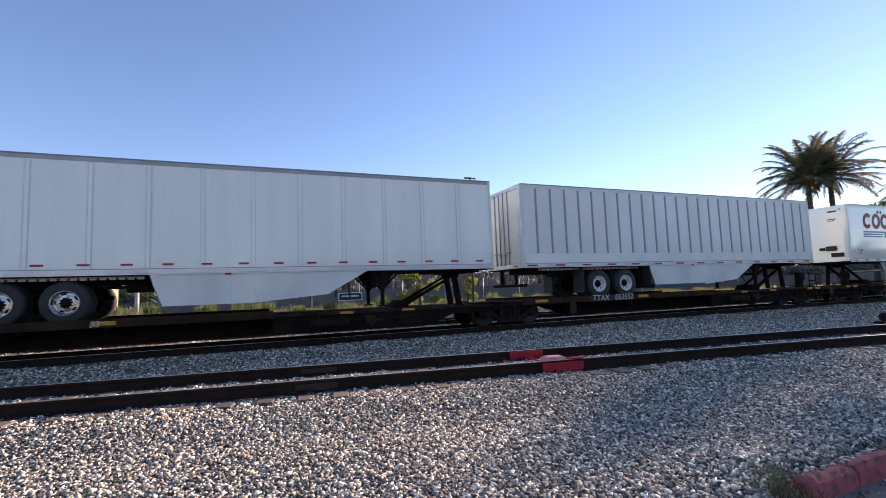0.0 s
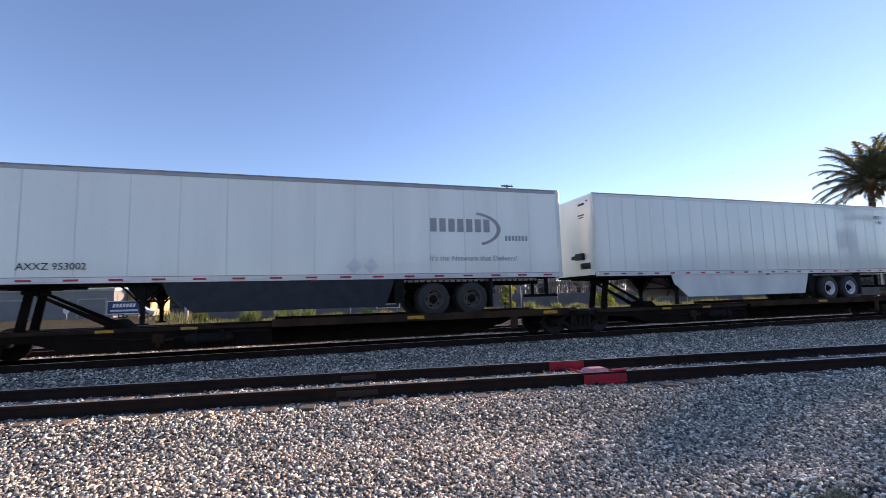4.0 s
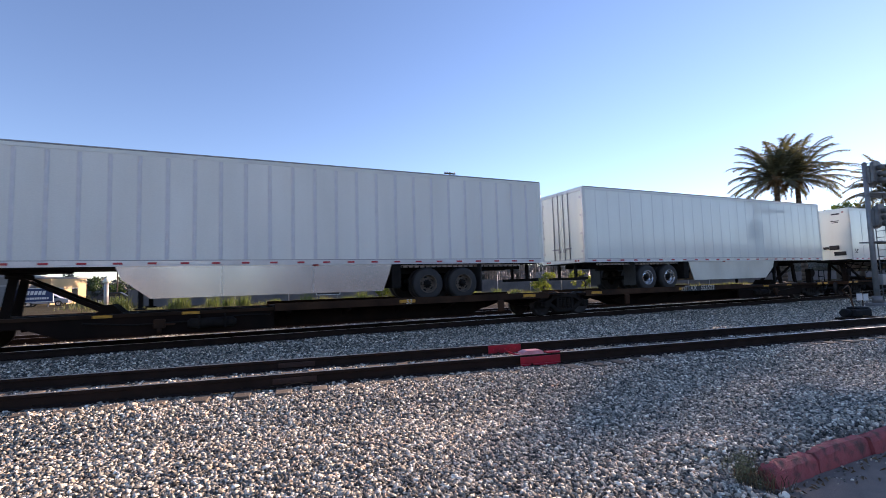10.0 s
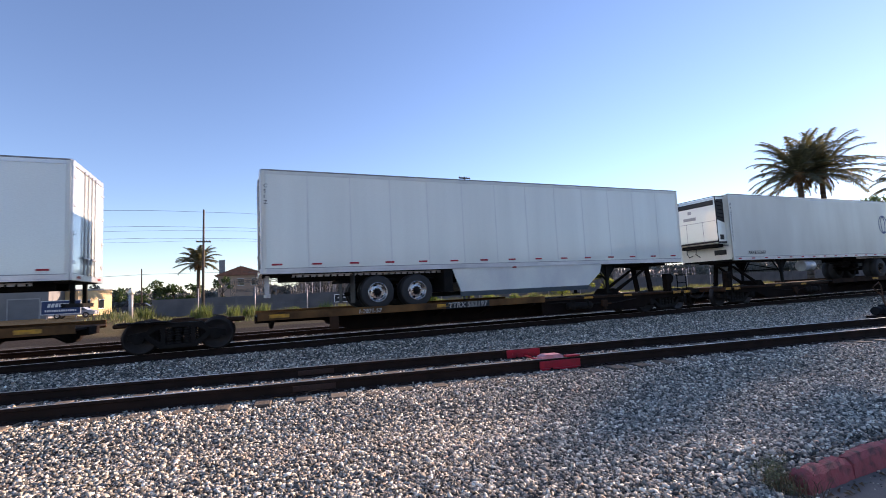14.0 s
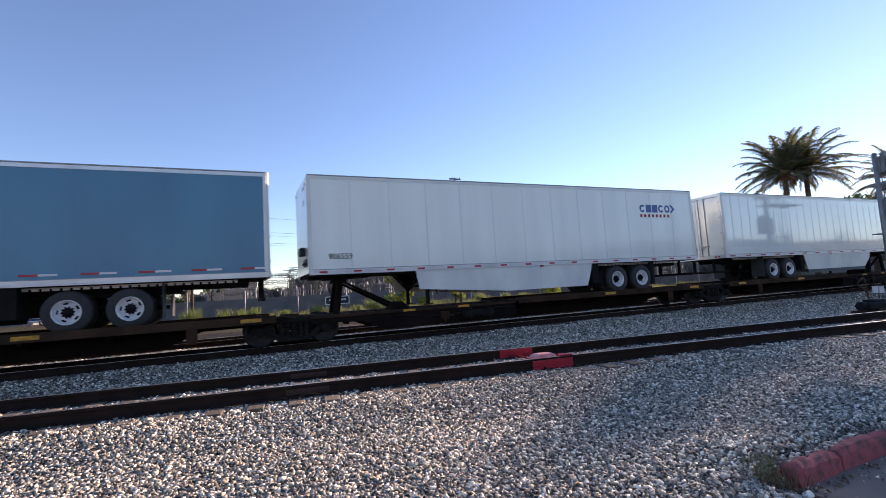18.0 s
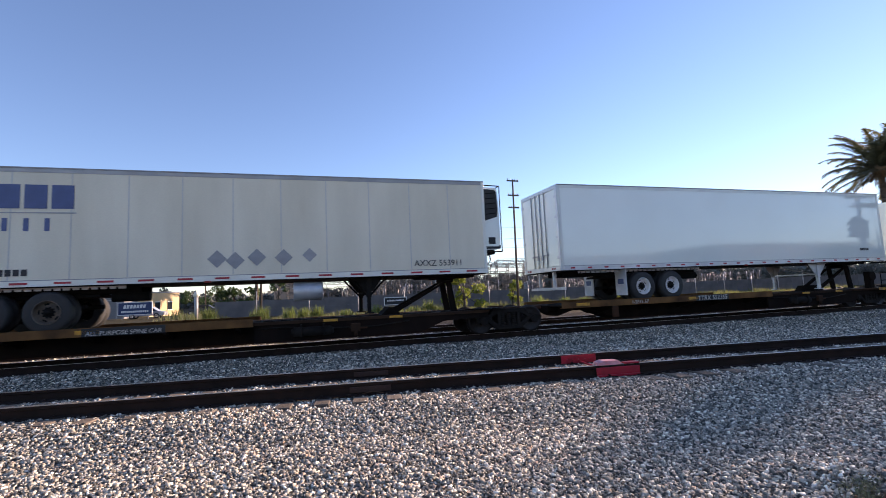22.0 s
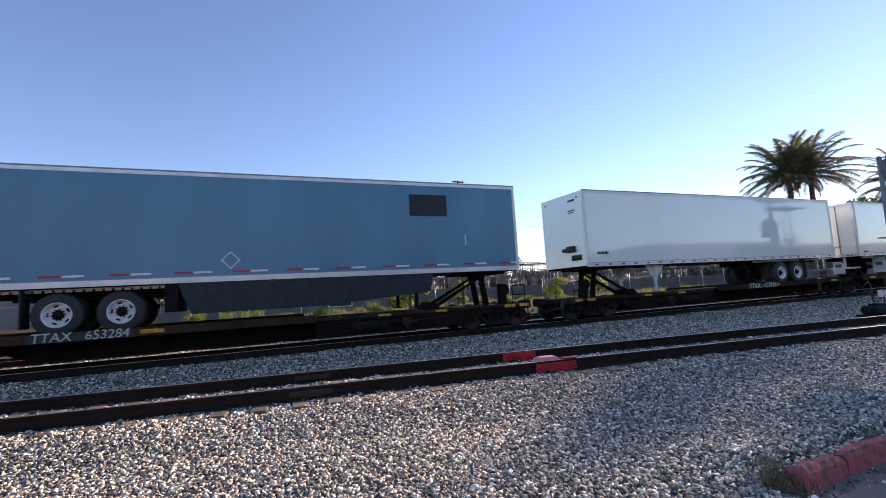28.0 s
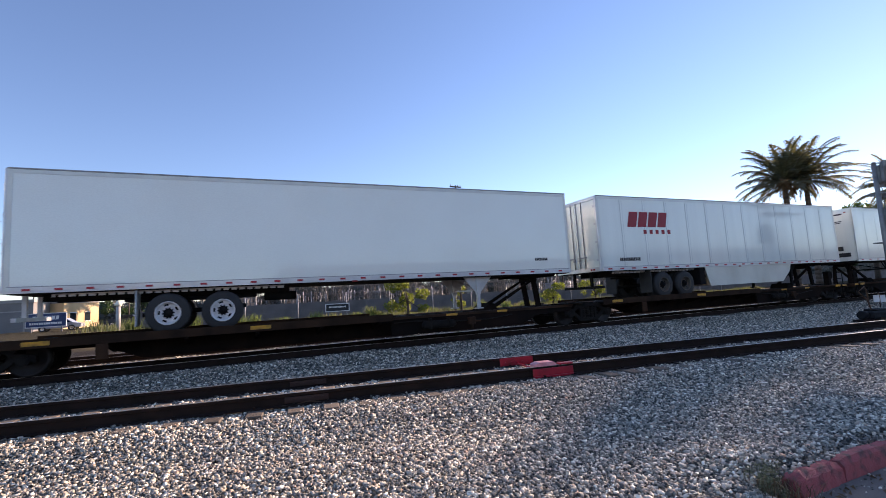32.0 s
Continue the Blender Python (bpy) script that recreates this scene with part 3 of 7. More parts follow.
def build_stones():
    """Angular crushed stones, thinning out with distance."""
    rng = np.random.default_rng(11)
    pts = []
    for y0, y1, dens, lo, hi in ((1.35, 4.2, 2500, 0.007, 0.0225), (4.2, 7.0, 1600, 0.009, 0.0235), (7.0, 10.2, 820, 0.011, 0.027), (10.2, 14.4, 380, 0.014, 0.031), (16.3, 19.0, 120, 0.018, 0.034)):
        x0, x1 = -0.62 * y1 - 0.8, 2.75 * y1 + 1.0
        n = int((x1 - x0) * (y1 - y0) * dens)
        p = np.stack([rng.uniform(x0, x1, n), rng.uniform(y0, y1, n), lo + (hi - lo) * rng.random(n) ** 1.8], 1)
        p = p[(p[:, 0] > -0.62 * p[:, 1] - 0.8) & (p[:, 0] < 2.75 * p[:, 1] + 1.0)]
        far = np.clip(1.25 - (p[:, 0] - 8) / 26, 0.3, 1)
        p = p[rng.random(len(p)) < far]
        pts.append(p)
    # the ground round the viewer's feet and to the left
    for x0, x1, y0, y1, dens in ((-6.0, 3.8, -3.0, 1.35, 620), (-12.0, -0.8, 1.35, 7.0, 420)):
        n = int((x1 - x0) * (y1 - y0) * dens)
        p = np.stack([rng.uniform(x0, x1, n), rng.uniform(y0, y1, n), 0.011 + 0.017 * rng.random(n) ** 1.8], 1)
        pts.append(p[(p[:, 1] < 1.35) | (p[:, 0] < -0.62 * p[:, 1] - 0.8)])
    p = np.concatenate(pts)
    d = SN[0] * p[:, 0] + SN[1] * p[:, 1] - SOFF
    a = np.abs(np.abs(d) - 0.7525)
    ok = (a > 0.085) & ~((p[:, 0] > 3.93) & (p[:, 1] < 2.50)) & (np.abs(p[:, 1] - YC + 0.7525) > 0.09)
    # fewer stones lie on the ties
    along = SD[0] * p[:, 0] + SD[1] * p[:, 1]
    ontie = (np.abs(d) < 1.3) & ((along + 14) % 0.52 < 0.24)
    ok &= ~ontie | (rng.random(len(p)) < 0.35)
    p = p[ok]
    n = len(p)
    cube = np.array([(x, y, z) for z in (-1, 1) for y in (-1, 1) for x in (-1, 1)], float)
    v = cube[None] * rng.uniform(0.4, 1.2, (n, 8, 3))
    v *= p[:, 2][:, None, None] * rng.uniform(0.7, 1.3, (n, 1, 3)) * np.array([1.25, 0.85, 0.58]) * 0.88
    yaw, way, tip = rng.uniform(0, 6.283, n), rng.uniform(0, 6.283, n), rng.normal(0, 0.8, n)
    cy, sy, ct, st = np.cos(yaw / 2), np.sin(yaw / 2), np.cos(tip / 2), np.sin(tip / 2)
    w, x, y, z = ct * cy, st * np.cos(way), st * np.sin(way), ct * sy
    R = np.stack([1 - 2 * (y * y + z * z), 2 * (x * y - z * w), 2 * (x * z + y * w), 2 * (x * y + z * w), 1 - 2 * (x * x + z * z), 2 * (y * z - x * w),
                  2 * (x * z - y * w), 2 * (y * z + x * w), 1 - 2 * (x * x + y * y)], 1).reshape(n, 3, 3)
    v = np.einsum("nij,nkj->nki", R, v)
    gz = ground_z(p[:, 0], p[:, 1])
    v += np.stack([p[:, 0], p[:, 1], gz + p[:, 2] * rng.uniform(0.1, 0.75, n)], 1)[:, None]
    quads = np.array([(4, 5, 7, 6), (0, 1, 5, 4), (1, 3, 7, 5), (3, 2, 6, 7), (2, 0, 4, 6)])
    f = (quads[None] + (np.arange(n) * 8)[:, None, None]).reshape(-1, 4)
    me = bpy.data.meshes.new("stones")
    me.vertices.add(n * 8)
    me.vertices.foreach_set("co", v.reshape(-1))
    me.loops.add(f.size)
    me.loops.foreach_set("vertex_index", f.reshape(-1))
    me.polygons.add(len(f))
    me.polygons.foreach_set("loop_start", np.arange(len(f)) * 4)
    me.update(calc_edges=True)
    me.materials.append(M["stone"])
    tagged(new("ballast_stones", me), "loose grey and tan crushed ballast stones", "gravel", kind="stuff")


build_stones()


def kerb():
    k = thing("kerb", "red painted kerb, chipped, at the edge of the paving", "kerb", kind="structure")
    rng = random.Random(8)
    x = 3.93
    for i in range(14):
        w = 0.72 + rng.uniform(-0.22, 0.3)
        prof = [(-0.105, -0.25), (-0.085, -0.11), (-0.07, -0.035), (-0.035, 0.0), (0.02, 0.004), (0.07, -0.02), (0.09, -0.25)]
        s = Shape()
        n = 8
        for q in range(n + 1):
            u = (w - 0.016) * q / n
            end = 0.02 if q in (0, n) else 0.0
            for py, pz in prof:
                s.v.append((u + (rng.uniform(-0.012, 0.012) if end else 0.0), py * (1 - end * 3) + rng.uniform(-0.009, 0.009), pz - end * (pz > -0.2) + rng.uniform(-0.011, 0.008)))
        m = len(prof)
        s.f = [(q * m + k, (q + 1) * m + k, (q + 1) * m + k + 1, q * m + k + 1) for q in range(n) for k in range(m - 1)] + [tuple(range(m)), tuple(n * m + k for k in range(m))]
        s.smooth = [False] * len(s.f)
        part("kerb_stone", s, "kerb", k, at=pose(x, 2.42 - 0.004 * i + rng.uniform(-0.008, 0.008), -0.25 + rng.uniform(-0.01, 0.01), rng.uniform(-2, 2), rng.uniform(-1, 1), rng.uniform(-1.5, 1.5)))
        x += w
    s = Shape()
    s.box(3.90, 60, -30, 2.34, -0.46, -0.405)
    tagged(part("pavement", s, "asphalt", None), "worn grey asphalt with dirt along the kerb", "pavement", kind="structure")
    # crumbs along the foot of the kerb
    s = Shape()
    for i in range(150):
        cx, cy, r = rng.uniform(3.9, 8.0), 2.33 - abs(rng.gauss(0, 0.13)), rng.uniform(0.004, 0.012)
        s.box(cx - r, cx + r, cy - r * 0.8, cy + r * 0.8, -0.41, -0.405 + r * 1.1, r * 0.4)
    for i in range(420):
        cx, cy, r = rng.uniform(3.85, 10.0), 2.50 + rng.gauss(0, 0.035), rng.uniform(0.005, 0.016)
        s.box(cx - r, cx + r, cy - r * 0.8, cy + r * 0.8, -0.275, -0.262 + r * 1.3)
    s.box(3.78, 3.87, 2.20, 2.26, -0.42, -0.365, 0.02)
    lit = Shape()
    for i in range(34):
        cx, cy, r, a = rng.uniform(3.95, 5.6), 2.29 - abs(rng.gauss(0, 0.10)), rng.uniform(0.012, 0.035), rng.uniform(0, 6.283)
        u, w2 = (math.cos(a) * r, math.sin(a) * r), (-math.sin(a) * r * 0.4, math.cos(a) * r * 0.4)
        h1, h2 = rng.uniform(0.004, 0.02), rng.uniform(0.012, 0.035)
        lit.add([(cx - u[0], cy - u[1], -0.404 + h1), (cx + w2[0], cy + w2[1], -0.404 + h2), (cx + u[0], cy + u[1], -0.402), (cx - w2[0], cy - w2[1], -0.404 + h1)], [(0, 1, 2), (0, 2, 3)])
    tagged(part("leaf_litter", lit, "palmdead", None), "dry curled leaves lying along the kerb foot", "leaf litter", kind="stuff")
    tagged(part("kerb_debris", s, "stone", None), "stone crumbs and leaf litter at the kerb foot", "debris", kind="stuff")


kerb()


def blades(rng, n, spread, height, width, lean, cx=0.0, cy=0.0, cz=0.0):
    """Thin bent blades in one shape."""
    s = Shape()
    for _ in range(n):
        a, r = rng.uniform(0, 6.283), spread * math.sqrt(rng.random())
        x, y = cx + r * math.cos(a), cy + r * math.sin(a)
        h = height * rng.uniform(0.45, 1.0)
        b, l = rng.uniform(0, 6.283), lean * h * rng.uniform(0.2, 1.0)
        ux, uy = math.cos(b + 1.57) * width, math.sin(b + 1.57) * width
        mx, my = x + math.cos(b) * l * 0.4, y + math.sin(b) * l * 0.4
        tx, ty = x + math.cos(b) * l, y + math.sin(b) * l
        s.add([(x - ux, y - uy, cz), (x + ux, y + uy, cz), (mx + ux * 0.8, my + uy * 0.8, cz + h * 0.6), (mx - ux * 0.8, my - uy * 0.8, cz + h * 0.6), (tx, ty, cz + h)],
              [(0, 1, 2, 3), (3, 2, 4)])
    return s


def leaf_crown(rng, blobs, per, size, flat=0.75):
    """Many small leaves scattered over uneven clumps."""
    P, F = [], []
    g = np.random.default_rng(rng.randrange(10 ** 6))
    for (cx, cy, cz, r) in blobs:
        n = int(per * r * r)
        d = g.normal(size=(n, 3))
        d /= np.linalg.norm(d, axis=1)[:, None]
        rad = r * (0.55 + 0.5 * g.random(n) ** 0.6) * (1 + 0.22 * np.sin(5 * d[:, 0] + 3 * d[:, 2] + cx))
        c = np.array([cx, cy, cz]) + d * rad[:, None] * np.array([1, 1, flat])
        u = g.normal(size=(n, 3))
        u /= np.linalg.norm(u, axis=1)[:, None]
        w = np.cross(u, g.normal(size=(n, 3)))
        w /= np.linalg.norm(w, axis=1)[:, None] + 1e-9
        s = size * (0.5 + g.random(n))[:, None]
        P.append(np.stack([c - u * s, c + w * s * 0.5, c + u * s, c - w * s * 0.5], 1).reshape(-1, 3))
    v = np.concatenate(P)
    s = Shape()
    s.v = v.tolist()
    s.f = [(4 * i, 4 * i + 1, 4 * i + 2, 4 * i + 3) for i in range(len(v) // 4)]
    s.smooth = [False] * len(s.f)
    return s


def kerb_plant():
    rng = random.Random(5)
    p = thing("kerb_plant", "scrubby grey-green weed growing at the kerb end", "plant", at=pose(3.80, 2.50, -0.38))
    blobs = [(rng.gauss(0, 0.06), rng.gauss(0, 0.05), rng.uniform(0.03, 0.21), rng.uniform(0.025, 0.055)) for _ in range(34)]
    part("leaves", leaf_crown(rng, blobs, 16000, 0.010), "shrubgrey", p)
    part("dry_grass", blades(rng, 150, 0.20, 0.17, 0.003, 1.5, 0.06, -0.10), "palmdead", p, "dry yellow stalks")


kerb_plant()

# ---------------------------------------------------------------- trailers
LEN, HALF, BOT, TOP = 16.15, 1.295, 1.155, 4.11
MOVERS = []                         # (thing, place at the clip's start)


def tyre_mesh():
    s = Shape()
    s.lathe([(0.30, -0.30), (0.46, -0.315), (0.51, -0.28), (0.515, -0.06), (0.44, -0.02), (0.44, 0.02), (0.515, 0.06), (0.51, 0.28), (0.46, 0.315), (0.30, 0.30)], n=28)
    return s


def rim_mesh():
    """A disc wheel seen from -y: rolled lip, dished disc with five hand holes."""
    s = Shape()
    n = 40
    prof = [(0.30, -0.31), (0.290, -0.322), (0.278, -0.315), (0.272, -0.25), (0.262, -0.175), (0.236, -0.165), (0.192, -0.182), (0.10, -0.192)]
    for r, y in prof:
        s.v += [(r * math.cos(2 * math.pi * i / n), y, r * math.sin(2 * math.pi * i / n)) for i in range(n)]
    for k in range(len(prof) - 1):
        for i in range(n):
            if k == 5 and i % 8 in (2, 3, 4):
                continue
            j = (i + 1) % n
            s.f.append((k * n + i, k * n + j, (k + 1) * n + j, (k + 1) * n + i))
            s.smooth.append(True)
    return s


def hub_mesh():
    """Hub with the ring of nuts, and a dark disc added as shade behind the hand holes."""
    s = Shape()
    n = 40
    for y, lo, hi in ((-0.19, 0.108, 0.146), (-0.222, 0.112, 0.142)):
        s.v += [((hi if i % 4 < 2 else lo) * math.cos(2 * math.pi * i / n), y, (hi if i % 4 < 2 else lo) * math.sin(2 * math.pi * i / n)) for i in range(n)]
    s.v += [(0.085 * math.cos(2 * math.pi * i / n), -0.205, 0.085 * math.sin(2 * math.pi * i / n)) for i in range(n)]
    for k in (0, 1):
        for i in range(n):
            j = (i + 1) % n
            s.f.append((k * n + i, k * n + j, (k + 1) * n + j, (k + 1) * n + i))
            s.smooth.append(False)
    s.lathe([(0.262, -0.135), (0.086, -0.14), (0.085, -0.20), (0.082, -0.27), (0.06, -0.285), (0.055, -0.32), (0.0, -0.325)], n=20)
    return s


def wheels(t, x, d, rim, y_sides=(-1, 1)):
    """Dual wheels on one axle."""
    for side in y_sides:
        turn = 0 if side < 0 else 180
        w = part("wheel", kept("tyre", tyre_mesh), "tyre", t, at=pose(x, side * (HALF - 0.33), 0.515, 0, 0, turn))
        part("rim", kept("rim", rim_mesh), rim, w, "painted steel disc rim")
        part("hub", kept("hub", hub_mesh), "under", w)
    part("axle", kept("axle", lambda: Shape().tube((0, -0.7, 0), (0, 0.7, 0), 0.065, 10)), "under", t, at=pose(x, 0, 0.515))


def body_shape(corr):
    """The box with its corners rounded a little."""
    s = Shape()
    s.box(0, LEN, -HALF, HALF, BOT + 0.14, TOP, 0.012)
    return s


def rear_end(t, x, d, look_of):
    """Doors, bars and guard at the end x; d points outwards."""
    doorm = look_of.get("door", look_of["paint"])
    out = x
    fr = Shape()
    for y in (-HALF, HALF - 0.09):
        fr.box(min(out, out + d * 0.05), max(out, out + d * 0.05), y, y + 0.09, BOT, TOP, 0.008)
    fr.box(min(out, out + d * 0.05), max(out, out + d * 0.05), -HALF, HALF, TOP - 0.14, TOP - 0.002, 0.008)
    fr.box(min(out, out + d * 0.07), max(out, out + d * 0.07), -HALF, HALF, BOT, BOT + 0.16, 0.008)
    part("door_frame", fr, look_of.get("frame", "alu"), t)
    for y0, y1 in ((-HALF + 0.1, -0.01), (0.01, HALF - 0.1)):
        dr = part("door", Shape().box(min(out + d * 0.004, out + d * 0.034), max(out + d * 0.004, out + d * 0.034), y0, y1, BOT + 0.17, TOP - 0.15, 0.006), doorm, t)
        inner = y1 if y0 < 0 and y1 < 0 else y0
        way = -1 if inner == y1 else 1
        part("door_handle", Shape().box(*sorted((out + d * 0.05, out + d * 0.10)), *sorted((inner + way * 0.12, inner + way * 0.56)), 1.72, 1.77, 0.006).box(*sorted((out + d * 0.04, out + d * 0.09)), *sorted((inner + way * 0.10, inner + way * 0.20)), 1.60, 1.72, 0.006), "railgrey", dr)
        for yy in (inner + way * 0.15, inner + way * 0.46):
            part("lock_rod", Shape().tube((out + d * 0.06, yy, BOT + 0.12), (out + d * 0.06, yy, TOP - 0.1), 0.018, 8), "under" if look_of.get("kick") else "railgrey", dr)
        if look_of.get("kick"):
            part("kick_plate", Shape().box(*sorted((out + d * 0.034, out + d * 0.040)), y0 + 0.02, y1 - 0.02, BOT + 0.20, BOT + 1.55), look_of["kick"], dr, "rust-stained bare metal kick plate")
            part("door_lettering", Shape().box(*sorted((out + d * 0.034, out + d * 0.038)), y0 + 0.22, y1 - 0.14, BOT + 2.25, BOT + 2.5), "logosteel", dr)
        for zz in (1.6, 2.3, 3.0, 3.7):
            ye = y0 if y0 < 0 and y1 < 0 else y1
            part("hinge", kept(("hinge", d), lambda: Shape().box(min(0, d * 0.06), max(0, d * 0.06), -0.08, 0.08, -0.04, 0.04, 0.005)), "alu", dr, at=pose(out + d * 0.004, -HALF + 0.09 if ye < 0 else HALF - 0.09, zz))
    g = Shape()
    for y in (-0.55, 0.45):
        g.box(min(out - d * 0.2, out - d * 0.1), max(out - d * 0.2, out - d * 0.1), y, y + 0.1, 0.56, BOT + 0.05, 0.006)
    g.box(min(out - d * 0.2, out - d * 0.1), max(out - d * 0.2, out - d * 0.1), -1.15, 1.15, 0.50, 0.60, 0.006)
    part("underride_guard", g, look_of.get("guard", "gear" if look_of.get("gear") == "plate" else "under"), t)
    for y in (-1.0, -0.85, 0.75, 0.9):
        part("tail_lamp", kept(("tail", d), lambda: Shape().box(min(0, d * 0.015), max(0, d * 0.015), 0, 0.1, -0.03, 0.03, 0.004)), "lamp", t, at=pose(out + d * 0.07, y, BOT + 0.08))


def nose_end(t, x, d, look_of):
    s = Shape().box(min(x, x + d * 0.02), max(x, x + d * 0.02), -HALF + 0.06, HALF - 0.06, BOT + 0.05, TOP - 0.08, 0.006)
    part("nose_panel", s, look_of["paint"], t)
    s = Shape().box(min(x + d * 0.02, x + d * 0.06), max(x + d * 0.02, x + d * 0.06), -1.02, -0.45, BOT + 0.28, BOT + 0.5, 0.01)
    for k in range(3):
        s.tube((x + d * 0.02, -0.95 + 0.18 * k, BOT + 0.38), (x + d * 0.10, -0.95 + 0.18 * k, BOT + 0.36), 0.035, 8)
    part("air_coupling_panel", s, "plate", t, "black air couplings")
    part("connector_box", Shape().box(*sorted((x + d * 0.02, x + d * 0.17)), -0.72, -0.28, BOT + 0.62, BOT + 0.86, 0.02).box(*sorted((x + d * 0.02, x + d * 0.10)), -0.2, 0.05, BOT + 0.66, BOT + 0.80, 0.015), "plate", t)
    part("nose_marks", Shape().box(*sorted((x + d * 0.02, x + d * 0.024)), -0.85, -0.45, TOP - 0.34, TOP - 0.26).box(*sorted((x + d * 0.02, x + d * 0.024)), -0.8, -0.4, TOP - 0.72, TOP - 0.67).box(*sorted((x + d * 0.02, x + d * 0.024)), -0.75, -0.45, TOP - 0.80, TOP - 0.76), "black", t, "small black markings")
    if look_of.get("nose_sign"):
        sg = part("sign_panel", Shape().box(*sorted((x + d * 0.02, x + d * 0.032)), -0.98, -0.30, 3.12, 3.56), "signblue", t, "dark blue sign panel with pale bars")
        for zz, hh in ((3.40, 0.07), (3.30, 0.03), (3.20, 0.03)):
            part("sign_bar", Shape().box(*sorted((x + d * 0.032, x + d * 0.036)), -0.92, -0.38, zz, zz + hh), "logowhite", sg)
    for y in (-1.05, 0.95):
        part("marker_lamp", kept(("mk", d), lambda: Shape().box(min(0, d * 0.02), max(0, d * 0.02), 0, 0.1, -0.03, 0.03, 0.004)), "lamp", t, at=pose(x + d * 0.02, y, TOP - 0.22))


def reefer_unit(t, x, d):
    """Cooling unit on the nose, with black grilles, panel joints and a guard frame."""
    u = part("cooling_unit", Shape().prism([(0.0, 1.92), (0.0, 3.98), (0.44, 3.98), (0.54, 3.90), (0.575, 3.3), (0.575, 2.1), (0.53, 1.95), (0.45, 1.92)], "y", -1.08, 1.08), "gloss", t, "white cooling unit")
    u.matrix_basis = pose(x, 0, 0, 0, 0, 0 if d > 0 else 180)
    side_panel = [(0.04, 2.86), (0.50, 3.00), (0.53, 3.30), (0.50, 3.84), (0.44, 3.90), (0.04, 3.92)]
    for y0, y1, y2 in ((-1.09, -1.078, -1.102), (1.078, 1.09, 1.102)):
        g = part("grille", Shape().prism(side_panel, "y", y0, y1), "plate", u, "black louvred side grille")
        for k in range(5):
            z = 3.06 + 0.17 * k
            part("louvre", Shape().prism([(0.08, z), (0.47, z + 0.05), (0.47, z + 0.075), (0.08, z + 0.03)], "y", *sorted((y0 if y0 < 0 else y1, y2))), "under", g)
        part("control_box", Shape().box(0.16, 0.40, *sorted((y0, y1)), 2.10, 2.32, 0.004), "plate", u)
    part("front_grille", Shape().prism([(0.45, 3.92), (0.46, 3.94), (0.55, 3.88), (0.572, 3.66), (0.56, 3.66)], "y", -1.0, 1.0), "plate", u)
    part("lower_trim", Shape().box(0.52, 0.582, -1.085, 1.085, 1.98, 2.06, 0.006).box(0.0, 0.56, -1.088, -1.078, 1.94, 2.02).box(0.0, 0.56, 1.078, 1.088, 1.94, 2.02), "plate", u)
    for y in (-0.42, 0.42):
        part("panel_joint", Shape().box(0.570, 0.580, y - 0.008, y + 0.008, 2.06, 2.95), "seamline", u)
    part("panel_joint", Shape().box(0.570, 0.580, -1.04, 1.04, 2.945, 2.960), "seamline", u)
    part("emblem", Shape().box(0.574, 0.582, -0.55, 0.10, 3.10, 3.24).box(0.574, 0.582, -0.30, -0.12, 3.40, 3.54), "logogrey", u)
    part("base_bracket", Shape().box(0.0, 0.45, -0.9, 0.9, 1.78, 1.92, 0.02), "under", u)
    fr = Shape()
    for y in (-1.13, 1.13):
        fr.tube((0.60, y, 1.84), (0.60, y, 4.02), 0.018, 6).tube((0.60, y, 4.02), (0.0, y, 4.04), 0.018, 6).tube((0.60, y, 1.84), (0.0, y, 1.84), 0.018, 6)
    fr.tube((0.60, -1.13, 4.02), (0.60, 1.13, 4.02), 0.018, 6)
    part("guard_frame", fr, "under", u)
    part("hose", Shape().path([(0.3, -0.7, 1.86), (0.34, -0.72, 1.6), (0.22, -0.70, 1.42), (0.05, -0.66, 1.5)], 0.022, 6).path([(0.3, -0.2, 1.86), (0.36, -0.24, 1.55), (0.12, -0.2, 1.4)], 0.02, 6), "plate", u)


def landing_gear(t, x, d, style):
    m = "gear" if style == "plate" else "under"
    for side in (-1, 1):
        y = side * 0.95
        leg = Shape().box(x - 0.075, x + 0.075, y - 0.07, y + 0.07, 0.55, BOT + 0.1, 0.01).box(x - 0.055, x + 0.055, y - 0.05, y + 0.05, 0.10, 0.56, 0.008)
        leg.box(x - 0.13, x + 0.13, y - 0.11, y + 0.11, 0.06, 0.10, 0.008)
        part("landing_leg", leg, m, t, "pale folded landing leg" if style == "plate" else "")
        if style == "plate":
            part("gusset", Shape().prism([(x - 0.62, BOT + 0.08), (x + 0.62, BOT + 0.08), (x + 0.1, 0.62), (x - 0.1, 0.62)], "y", y - 0.02, y + 0.0), "gear", t)
        else:
            b = Shape()
            for e in (-1, 1):
                b.tube((x + e * 0.62, y * 0.95, BOT + 0.05), (x + e * 0.05, y * 0.95, 0.6), 0.03, 6)
            part("brace", b, m, t)
            part("gusset", Shape().prism([(x - 0.5, BOT + 0.08), (x + 0.5, BOT + 0.08), (x + 0.12, 0.72), (x - 0.12, 0.72)], "y", y - 0.02, y + 0.0), "under", t)
    part("cross_brace", Shape().box(x - 0.03, x + 0.03, -0.95, 0.95, 0.66, 0.72).tube((x, -0.92, 0.66), (x, 0.92, 1.12), 0.025, 6), m, t)


